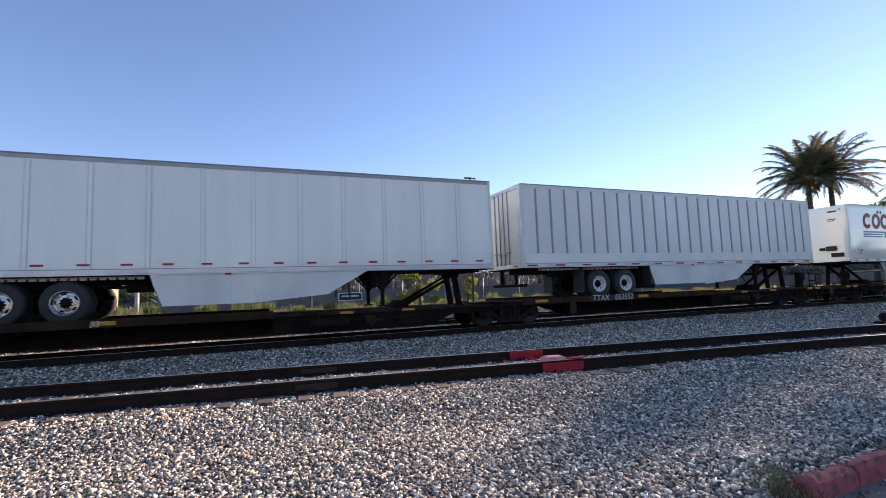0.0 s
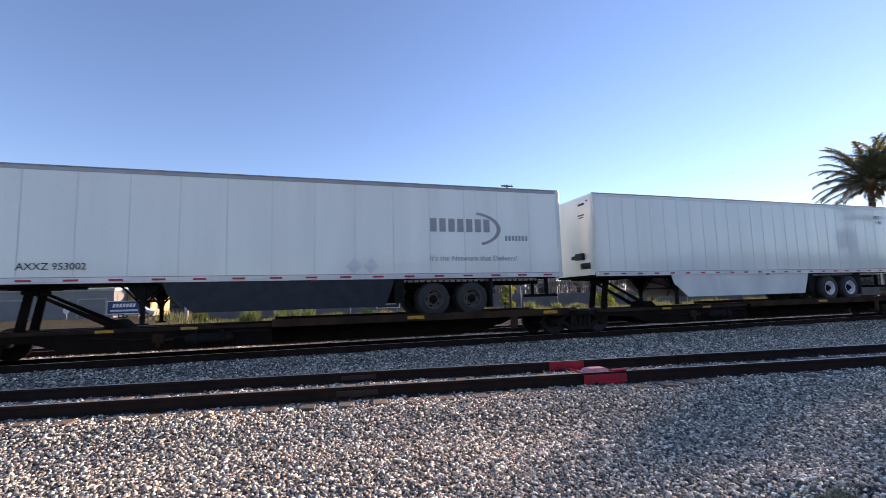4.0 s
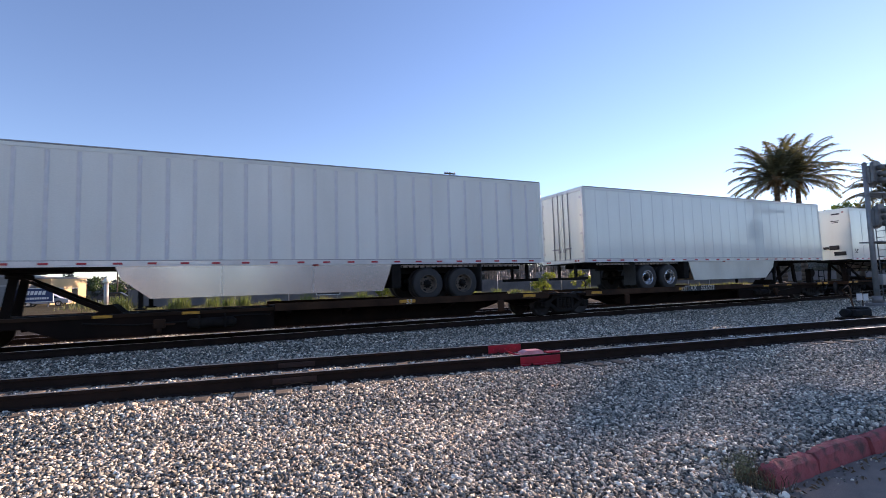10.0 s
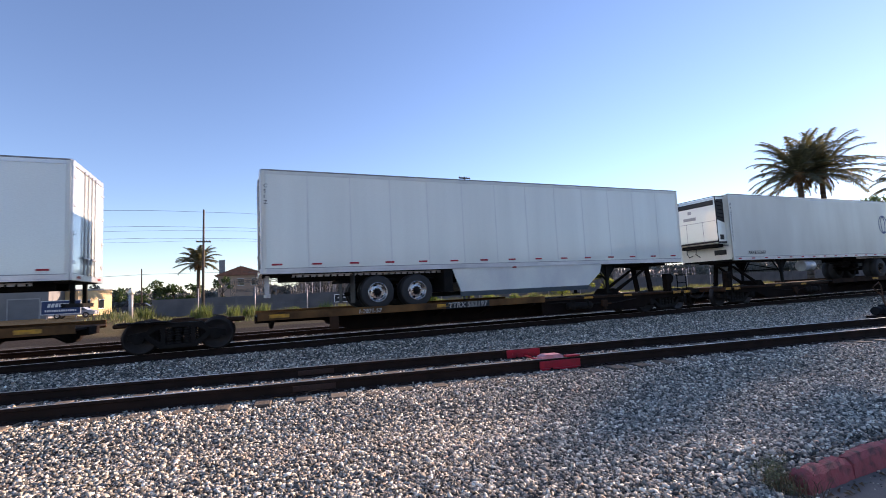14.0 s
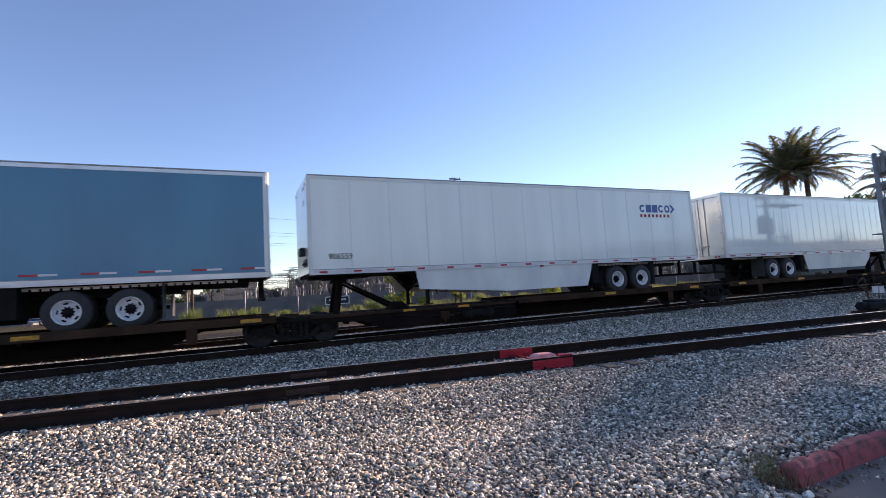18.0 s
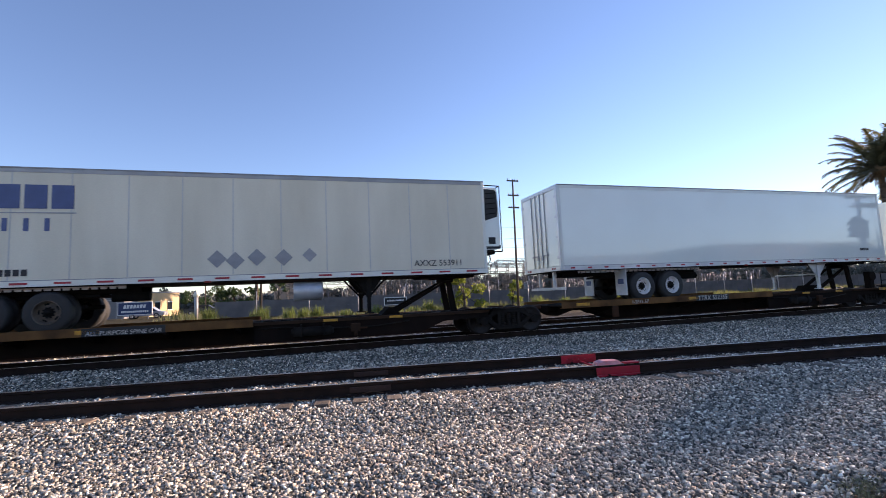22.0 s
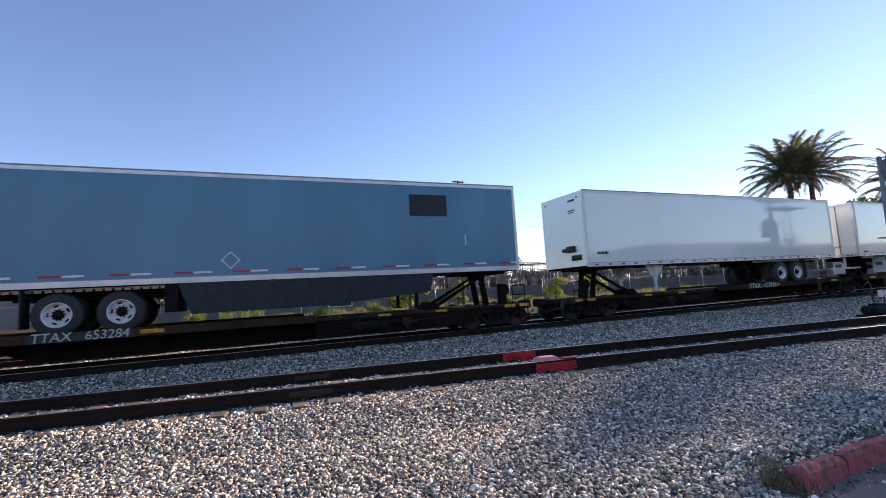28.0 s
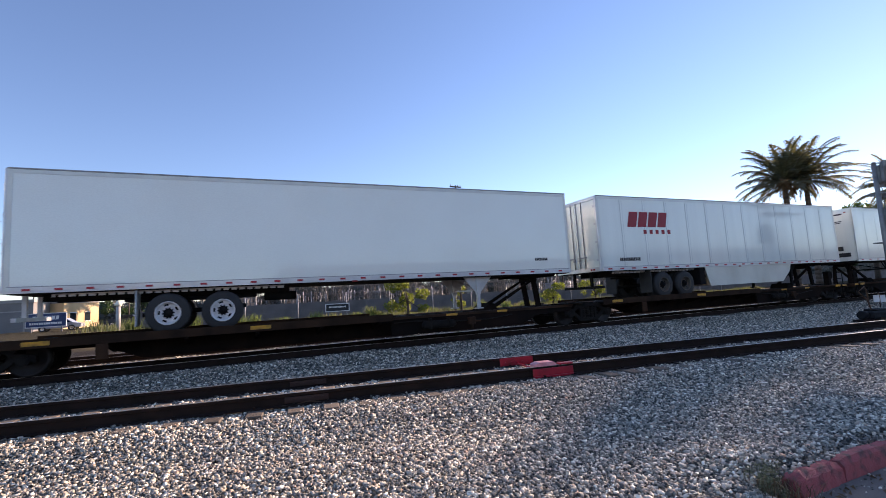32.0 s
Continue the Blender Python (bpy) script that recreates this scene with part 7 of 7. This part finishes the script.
def gantry(x0, x1, y, h, bays, seed):
    """Steel gantry of the electrical yard with insulator strings."""
    rng = random.Random(seed)
    t = thing("switchyard_gantry", "steel lattice gantry of the electrical yard", "gantry", "electrical yard gantries", at=pose(x0, y, gz1(x0, y)))
    L = x1 - x0
    for k in range(bays + 1):
        s = Shape()
        lattice(s, (L * k / bays, 0, 0), (L * k / bays, 0, h), 0.5, 8, 0.05)
        part("column", s, "steelbrown", t)
    s = Shape()
    lattice(s, (0, 0, h), (L, 0, h), 0.5, 6 * bays, 0.05)
    part("beam", s, "steelbrown", t)
    s = Shape()
    lattice(s, (0, 0, h * 0.62), (L, 0, h * 0.62), 0.35, 6 * bays)
    part("lower_beam", s, "steelbrown", t)
    for k in range(bays * 3):
        x = L * (k + 0.5) / (bays * 3)
        part("insulator", kept("ins", lambda: Shape().lathe([(0.02, 0), (0.09, 0.05), (0.03, 0.1), (0.09, 0.2), (0.03, 0.25), (0.09, 0.35), (0.03, 0.4), (0.09, 0.5), (0.02, 0.6), (0.02, 1.0)], n=8)), "porcelain", t, at=pose(x, 0, h - 0.25, -90, 0, 0))


for i, (x0, x1, y, h, b) in enumerate(((2, 16, 84, 5.4, 2), (9, 36, 88, 6.6, 3), (20, 52, 94, 7.6, 4), (38, 70, 90, 6.8, 4), (30, 60, 82, 5.0, 4), (58, 98, 95, 7.0, 5), (70, 105, 84, 5.4, 4), (-2, 10, 92, 4.6, 2), (14, 30, 80, 4.4, 2), (44, 66, 100, 8.8, 3))):
    gantry(x0, x1, y, h, b, i)


def yard_gear():
    rng = random.Random(9)
    brk = kept("breaker", lambda: Shape().box(-0.6, 0.6, -0.4, 0.4, 0.0, 1.5, 0.05).tube((-0.4, 0, 1.5), (-0.5, 0, 2.9), 0.11, 8, 0.06).tube((0, 0, 1.5), (0, 0, 3.0), 0.11, 8, 0.06).tube((0.4, 0, 1.5), (0.5, 0, 2.9), 0.11, 8, 0.06))
    dis = kept("disconnect", lambda: Shape().tube((-0.9, 0, 0), (-0.9, 0, 2.4), 0.06, 6).tube((0.9, 0, 0), (0.9, 0, 2.4), 0.06, 6).box(-1.1, 1.1, -0.08, 0.08, 2.3, 2.42)
               .tube((-0.8, 0, 2.4), (-0.8, 0, 3.3), 0.09, 8).tube((0, 0, 2.4), (0, 0, 3.3), 0.09, 8).tube((0.8, 0, 2.4), (0.8, 0, 3.3), 0.09, 8).tube((-0.8, 0, 3.3), (0.8, 0, 3.45), 0.035, 6))
    post = kept("bus_post", lambda: Shape().tube((0, 0, 0), (0, 0, 2.6), 0.05, 6).tube((0, 0, 2.6), (0, 0, 3.6), 0.10, 8, 0.07))
    for k in range(130):
        x, y = rng.uniform(0.5, 100), rng.uniform(77, 96)
        n, me, m, lab = rng.choice((("circuit_breaker", brk, "steel", "grey circuit breaker with three bushings"), ("disconnect_switch", dis, "steel", "high-voltage disconnect switch on steel legs"), ("bus_post", post, "porcelain", "insulated bus post in the electrical yard")))
        t = thing(n, lab, n.replace("_", " "), "electrical yard gear", at=pose(x, y, gz1(x, y), 0, 0, rng.choice((0, 90, 20))))
        part("frame", me, m, t)
    t = thing("bus_bars", "rigid tubes and slack wires over the yard", "bus bar", "electrical yard gear")
    for k in range(16):
        y, z = rng.uniform(78, 98), rng.uniform(4.0, 7.2)
        x0 = rng.uniform(0, 55)
        part("bus_tube", Shape().tube((x0, y, z), (x0 + rng.uniform(14, 42), y + rng.uniform(-1, 1), z + rng.uniform(-0.2, 0.2)), 0.04, 5), "steel", t)
    for k, (x, y) in enumerate(((25, 86), (47, 88), (66, 87), (86, 89))):
        t = thing("transformer", "large grey power transformer with cooling fins", "transformer", "power transformers", at=pose(x, y, gz1(x, y)))
        part("tank", Shape().box(-1.8, 1.8, -1.0, 1.0, -0.15, 3.2, 0.06), "mast", t)
        for q in range(8):
            part("fin", kept("tfin", lambda: Shape().box(-0.03, 0.03, -0.45, 0.0, 0.6, 2.9)), "mast", t, at=pose(-1.6 + 0.45 * q, -1.0, 0))
        for q in (-1, 0, 1):
            part("bushing", kept("bush", lambda: Shape().tube((0, 0, 3.2), (0, 0, 4.4), 0.14, 10, 0.07)), "porcelain", t, at=pose(q, 0, 0))
    # two lattice line towers
    for x, y, h in ((16.3, 120, 18.0), (18.6, 120, 17.3)):
        t = thing("line_tower", "narrow steel lattice tower of the power line", "tower", "line towers", at=pose(x, y, gz1(x, y)))
        s = Shape()
        lattice(s, (0, 0, 0), (0, 0, h), 0.62, 26, 0.06)
        part("mast", s, "steelbrown", t)
        for zz in (h - 0.3, h - 2.4, h - 5.0):
            part("crossarm", Shape().box(-1.1, 1.1, -0.08, 0.08, zz, zz + 0.14), "steelbrown", t)


yard_gear()


def wood_pole(x, y, top, arms, label, lean=0.0, r=0.17):
    z = gz1(x, y)
    t = thing("utility_pole", label, "utility pole", "utility poles", at=pose(x, y, z, 0, lean, 0))
    part("pole", Shape().tube((0, 0, -0.3), (0, 0, top - z), r, 10, r * 0.62), "wood", t)
    for zz, w in arms:
        part("crossarm", Shape().box(-w, w, -0.07, 0.07, zz - z - 0.07, zz - z + 0.07, 0.01), "wood", t)
        for q in (-0.85, -0.4, 0.4, 0.85):
            part("insulator", kept("pin", lambda: Shape().tube((0, 0, 0), (0, 0, 0.2), 0.06, 6, 0.03)), "porcelain", t, at=pose(w * q, 0, zz - z + 0.07))
    return t


wood_pole(-4.6, 62.0, 12.3, ((8.4, 0.8),), "slender wooden pole in front of the palm", 0.6, 0.16)
wood_pole(24.5, 50.0, 14.85, ((14.68, 0.75), (12.9, 0.7), (11.4, 0.7)), "wooden utility pole with short crossarms", 0.8, 0.15)
wood_pole(-13.9, 80.0, 6.5, (), "short pole by the dark trees", 0.0, 0.12)
wood_pole(62.0, 78.0, 12.5, ((12.0, 1.2),), "wooden utility pole in the electrical yard", 0.0, 0.16)
wood_pole(-34.0, 110.0, 11.9, ((11.6, 1.0), (10.5, 1.0), (9.4, 1.0)), "distant transmission pole with stacked crossarms", 0.0, 0.12)
wood_pole(-44.0, 118.0, 13.0, ((12.4, 1.2), (11.0, 1.2)), "distant transmission pole over the grey building", 0.0, 0.2)


def globe_lamp(x, y, top):
    z = gz1(x, y)
    t = thing("street_lamp", "slender pale lamp post with a white globe", "street lamp", at=pose(x, y, z))
    part("post", Shape().tube((0, 0, -0.2), (0, 0, top - z - 0.5), 0.06, 10, 0.045), "porcelain", t)
    part("globe", Shape().lathe([(0.0, 0.46), (0.14, 0.40), (0.22, 0.26), (0.21, 0.14), (0.10, 0.02), (0.06, 0.0)], n=14), "white_sign", t, at=pose(0, 0, top - z - 0.5, 90, 0, 0))


globe_lamp(19.5, 62.0, 4.15)


def wires():
    t = thing("overhead_wires", "thin sagging overhead wires above the yard", "wires")
    for y, z in ((62.0, 12.2), (62.2, 10.4), (61.8, 9.0), (63.0, 5.0), (88, 13.5), (110, 14.3)):
        pts = [(-110 + 10 * k, y + 0.1 * (10 * k - 110), z + 3.6 * ((((10 * k - 105.4) / 58) % 1.0) - 0.5) ** 2 - 0.9) for k in range(25)]
        part("wire", Shape().path(pts, 0.016, 4), "wire", t)


wires()


def grey_building():
    z = gz1(-30, 78)
    b = thing("garage_building", "long grey garage building with roller doors", "building", at=pose(-60, 76, z))
    part("wall", Shape().box(0, 36.5, 0, 14, -0.3, 3.7), "greybuild", b)
    part("parapet", Shape().box(-0.1, 36.6, -0.12, 14.1, 3.7, 4.1, 0.02), "concrete", b)
    for k in range(8):
        x = 2.0 + 4.35 * k
        dr = part("roller_door", Shape().box(x, x + 3.1, -0.08, 0.0, 0.0, 2.55, 0.01), "greydoor", b)
        part("door_frame", Shape().box(x - 0.15, x, -0.12, 0.0, 0, 2.7).box(x + 3.1, x + 3.25, -0.12, 0, 0, 2.7).box(x, x + 3.1, -0.12, 0, 2.55, 2.7), "concrete", dr)
        for q in range(5):
            part("slat", kept("rslat", lambda: Shape().box(0, 3.1, -0.1, -0.08, -0.02, 0.02)), "greydoor", dr, at=pose(x, 0, 0.45 + 0.45 * q))
    part("roof_box", Shape().box(15, 17, 3, 5, 4.1, 5.0, 0.03), "mast", b)
    y = thing("ochre_building", "sunlit ochre building with a flat roof", "building", at=pose(-21.7, 80.95, gz1(-21, 82), 0, 0, 60))
    part("wall", Shape().box(0, 5.8, 0, 9, -0.3, 3.6), "yellowbuild", y)
    part("roof_edge", Shape().box(-0.1, 5.9, -0.1, 9.1, 3.6, 3.8, 0.02), "concrete", y)
    for x in (1.0, 3.4):
        w = part("window", Shape().box(x, x + 0.9, -0.05, 0.0, 1.0, 2.2), "glass", y)
        part("window_frame", Shape().box(x - 0.08, x + 0.98, -0.08, -0.0, 2.2, 2.3).box(x - 0.08, x + 0.98, -0.08, 0, 0.9, 1.0), "white_sign", w)
    s = thing("blue_sign", "dark blue shop sign board with pale letter bars", "sign", at=pose(-20.7, 65, 0))
    part("board", Shape().box(0, 3.5, -0.06, 0.06, 0.72, 2.12, 0.01), "signblue", s)
    part("frame", Shape().box(-0.06, 3.56, -0.08, 0.08, 2.12, 2.2).box(-0.06, 3.56, -0.08, 0.08, 0.64, 0.72).box(-0.06, 0.0, -0.08, 0.08, 0.72, 2.12).box(3.5, 3.56, -0.08, 0.08, 0.72, 2.12), "white_sign", s)
    part("lettering", letter_blocks(7, 2.4, 0.42, 0.2), "white_sign", s, at=pose(0.5, -0.065, 1.45))
    part("small_lettering", letter_blocks(14, 2.9, 0.22), "white_sign", s, at=pose(0.3, -0.065, 0.95))
    for x in (0.4, 3.1):
        part("leg", Shape().box(x - 0.06, x + 0.06, 0.06, 0.16, -0.3, 1.4), "steel", s)
    p = thing("white_bollard_post", "white round post with a domed cap", "post", at=pose(-11.4, 60, gz1(-11.4, 60)))
    part("post", Shape().tube((0, 0, -0.2), (0, 0, 2.7), 0.22, 14), "porcelain", p)
    part("cap", Shape().lathe([(0.0, 0.62), (0.18, 0.52), (0.34, 0.28), (0.36, 0.1), (0.24, 0.0)], n=14), "cream", p, at=pose(0, 0, 2.7, 90, 0, 0))
    c = thing("white_disc_sign", "small white disc on a post", "sign", at=pose(-23.6, 62, gz1(-23.6, 62)))
    part("disc", disc(0.32, 0.42), "white_sign", c, at=pose(0, 0, 1.2))
    part("post", Shape().tube((0, 0.04, 0), (0, 0.04, 1.2), 0.04, 6), "steel", c)


grey_building()


def parked_car(x, y, m, seed):
    c = thing("parked_car", "parked silver car by the grey building", "car", "parked cars", at=pose(x, y, gz1(x, y)))
    prof = [(-2.2, 0.35), (2.2, 0.35), (2.25, 0.75), (1.5, 0.92), (0.8, 1.42), (-0.9, 1.45), (-1.7, 0.98), (-2.25, 0.9)]
    part("body", Shape().prism(prof, "y", -0.85, 0.85), m, c)
    part("side_window", Shape().prism([(1.3, 0.95), (0.75, 1.35), (-0.85, 1.38), (-1.45, 0.98)], "y", -0.86, -0.845), "glass", c)
    for q in (-1.35, 1.35):
        for yy in (-0.75, 0.75):
            w = part("wheel", kept("cwheel", lambda: Shape().tube((0, -0.11, 0), (0, 0.11, 0), 0.33, 18)), "tyre", c, at=pose(q, yy, 0.33))
            part("rim", kept("crim", lambda: Shape().tube((0, -0.125, 0), (0, 0.125, 0), 0.2, 14)), "rimalu", w)


parked_car(-18.6, 68, "carwhite", 1)
parked_car(-13.2, 74, "logodark", 3)


def house():
    z = gz1(0, 110)
    h = thing("tiled_house", "two-storey stucco house with a red tile roof", "house", at=pose(-5.4, 112, z))
    part("wall", Shape().box(0, 10.0, 0, 8, -0.3, 6.6), "house", h)
    r = part("roof", Shape().prism([(-0.6, 6.6), (4.6, 8.6), (10.6, 6.6)], "y", -0.6, 8.6), "roof", h)
    for k in range(20):
        x = -0.5 + 0.56 * k
        part("tile_row", kept("trow", lambda: Shape().tube((0, -0.7, 0), (0, 8.7, 0), 0.12, 6)), "roof", r, at=pose(x, 0, 6.62 + (2.0 * (x + 0.6) / 5.2 if x < 4.6 else 2.0 * (10.6 - x) / 6.0)))
    for x in (1.2, 4.0, 6.8):
        w = part("window", Shape().box(x, x + 1.2, -0.05, 0.0, 4.4, 5.8), "glass", h)
        part("window_frame", Shape().box(x - 0.1, x + 1.3, -0.08, 0.0, 5.8, 5.92).box(x - 0.1, x + 1.3, -0.08, 0.0, 4.28, 4.4), "white_sign", w)
    part("chimney", Shape().box(0.2, 1.4, 2, 3.2, 6.6, 10.2, 0.03), "mast", h)


house()


def far_woods():
    rng = random.Random(77)
    blobs = []
    for k in range(150):
        x = -60 + 2.9 * k + rng.uniform(-1, 1)
        blobs.append((x, rng.uniform(132, 150), rng.uniform(1.0, 3.2) + (2.6 if x > 14 else 0), rng.uniform(2.2, 3.6)))
        blobs.append((x + 1.4, rng.uniform(124, 136), rng.uniform(0.8, 2.4) + (2.2 if x > 14 else 0), rng.uniform(2.4, 3.8)))
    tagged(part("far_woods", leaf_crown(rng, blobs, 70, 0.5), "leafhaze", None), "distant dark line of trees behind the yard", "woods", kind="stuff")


far_woods()


# ---------------------------------------------------------------- signal and switch stand
def signal():
    x, y = 27.6, 11.2
    z = gz1(x, y)
    s = thing("railway_signal", "grey railway signal mast with two hooded heads and a platform", "signal", at=pose(x, y, z))
    part("mast", Shape().tube((0, 0, 0), (0, 0, 6.75), 0.115, 16, 0.10), "mast", s)
    part("base", Shape().box(-0.35, 0.35, -0.35, 0.35, -0.1, 0.18, 0.03).tube((0, 0, 0.18), (0, 0, 0.5), 0.22, 14, 0.17), "steel", s)
    part("mast_cap", Shape().tube((0, 0, 6.75), (0, 0, 6.85), 0.14, 16, 0.05), "mast", s)
    part("relay_box", Shape().box(0.12, 0.5, -0.22, 0.16, 1.0, 1.5, 0.02), "mast", s)
    for zz in (6.2, 4.15):
        hd = part("signal_head", Shape().prism([(0.42 * math.cos(a) + 0.0, zz + (0.36 if 0 < k < 7 else -0.36) + 0.30 * max(0, math.sin(a))) for k, a in [(k, math.pi * k / 7) for k in range(8)]], "y", -0.42, -0.30), "signalhead", s, "rounded grey signal head", at=pose(0.22, 0.02, 0))
        part("housing", Shape().box(-0.26, 0.26, -0.30, 0.06, zz - 0.46, zz + 0.46, 0.08), "signalhead", hd)
        for q in (-0.3, 0.0, 0.3):
            part("hood", kept("hood", lambda: Shape().lathe([(0.10, -0.32), (0.115, -0.32), (0.12, 0.0), (0.0, 0.0)], n=14)), "signalhead", hd, at=pose(0, -0.42, zz + q))
            part("lens", kept("slens", lambda: Shape().tube((0, -0.02, 0), (0, -0.01, 0), 0.10, 14)), "lens", hd, at=pose(0, -0.42, zz + q))
        part("bracket", Shape().box(0.1, 0.6, -0.05, 0.05, zz - 0.5, zz - 0.42).box(0.1, 0.6, -0.05, 0.05, zz + 0.30, zz + 0.36), "mast", s)
    for zz in (3.05, 5.35):
        part("platform", Shape().box(-0.1, 2.6, -0.45, 0.45, zz - 0.05, zz, 0.005), "mast", s)
        r = Shape()
        for xx in (0.35, 1.1, 1.85, 2.55):
            r.tube((xx, -0.42, zz), (xx, -0.42, zz + 0.95), 0.022, 6)
        r.tube((0.35, -0.42, zz + 0.95), (2.55, -0.42, zz + 0.95), 0.022, 6).tube((0.35, -0.42, zz + 0.5), (2.55, -0.42, zz + 0.5), 0.022, 6)
        part("hand_rail", r, "mast", s)
    lad = Shape()
    for yy in (-0.2, 0.2):
        lad.tube((1.35, yy + 0.1, 0.2), (1.15, yy + 0.1, 6.4), 0.022, 6)
    for k in range(19):
        lad.tube((1.34 - 0.0106 * k, -0.1, 0.5 + 0.31 * k), (1.34 - 0.0106 * k, 0.3, 0.5 + 0.31 * k), 0.014, 5)
    part("ladder", lad, "mast", s)


signal()


def switch_stand():
    x, y = 19.9, 8.75
    z = gz1(x, y)
    s = thing("switch_machine", "low black switch machine with a rusty throw lever", "switch machine", at=pose(x, y, z, 0, 0, -6))
    part("base_timber", Shape().box(-0.8, 0.8, -0.15, 0.15, -0.05, 0.07, 0.015), "railside", s)
    part("case", Shape().box(-0.35, 0.55, -0.24, 0.24, 0.07, 0.34, 0.05), "signalblk", s, "black cast case")
    part("lid", Shape().box(-0.1, 0.5, -0.2, 0.2, 0.34, 0.40, 0.03), "signalblk", s)
    part("motor", Shape().tube((-0.33, 0, 0.22), (-0.58, 0, 0.22), 0.13, 14), "signalblk", s)
    pts = [(-0.35, -0.2, 0.40), (-0.50, -0.2, 0.75), (-0.88, -0.2, 1.02), (-0.55, -0.2, 1.18), (-0.46, -0.2, 1.05), (-0.42, -0.2, 0.5)]
    part("throw_lever", Shape().path(pts, 0.022, 8), "stand", s, "bent rusty throw lever")
    part("target", Shape().box(0.18, 0.48, -0.02, 0.0, 0.62, 0.86, 0.004), "white_sign", s)
    part("target", Shape().box(0.54, 0.80, -0.02, 0.0, 0.60, 0.84, 0.004), "white_sign", s)
    part("target_rod", Shape().tube((0.5, 0, 0.42), (0.5, 0, 0.95), 0.018, 8), "stand", s)
    part("throw_rod", Shape().tube((0, -0.25, 0.1), (0, -2.4, 0.02), 0.03, 8), "stand", s)


switch_stand()


# ---------------------------------------------------------------- motion of the train
def motions():
    times = [0.0, 8.0, 16.0, 24.0, 32.0]
    for ob, (x, y, z) in MOVERS:
        walk(ob, [(t, pose(x - SPEED * t, y, z)) for t in times])
    # the wheelsets turn on their trucks; alike ones share one turning
    rate = math.degrees(SPEED / 0.42)
    for e, group in WHEELSETS.items():
        n = int(32 * 30)
        walk(group[0], [(k / 30, pose(e * 0.89, 0, 0.42, 0, -rate * k / 30, 0)) for k in range(n + 1)])
        turning = group[0].animation_data
        for w in group[1:]:
            w.rotation_mode = "QUATERNION"
            keys = w.animation_data_create()
            keys.action = turning.action
            keys.action_slot = turning.action_slot


motions()
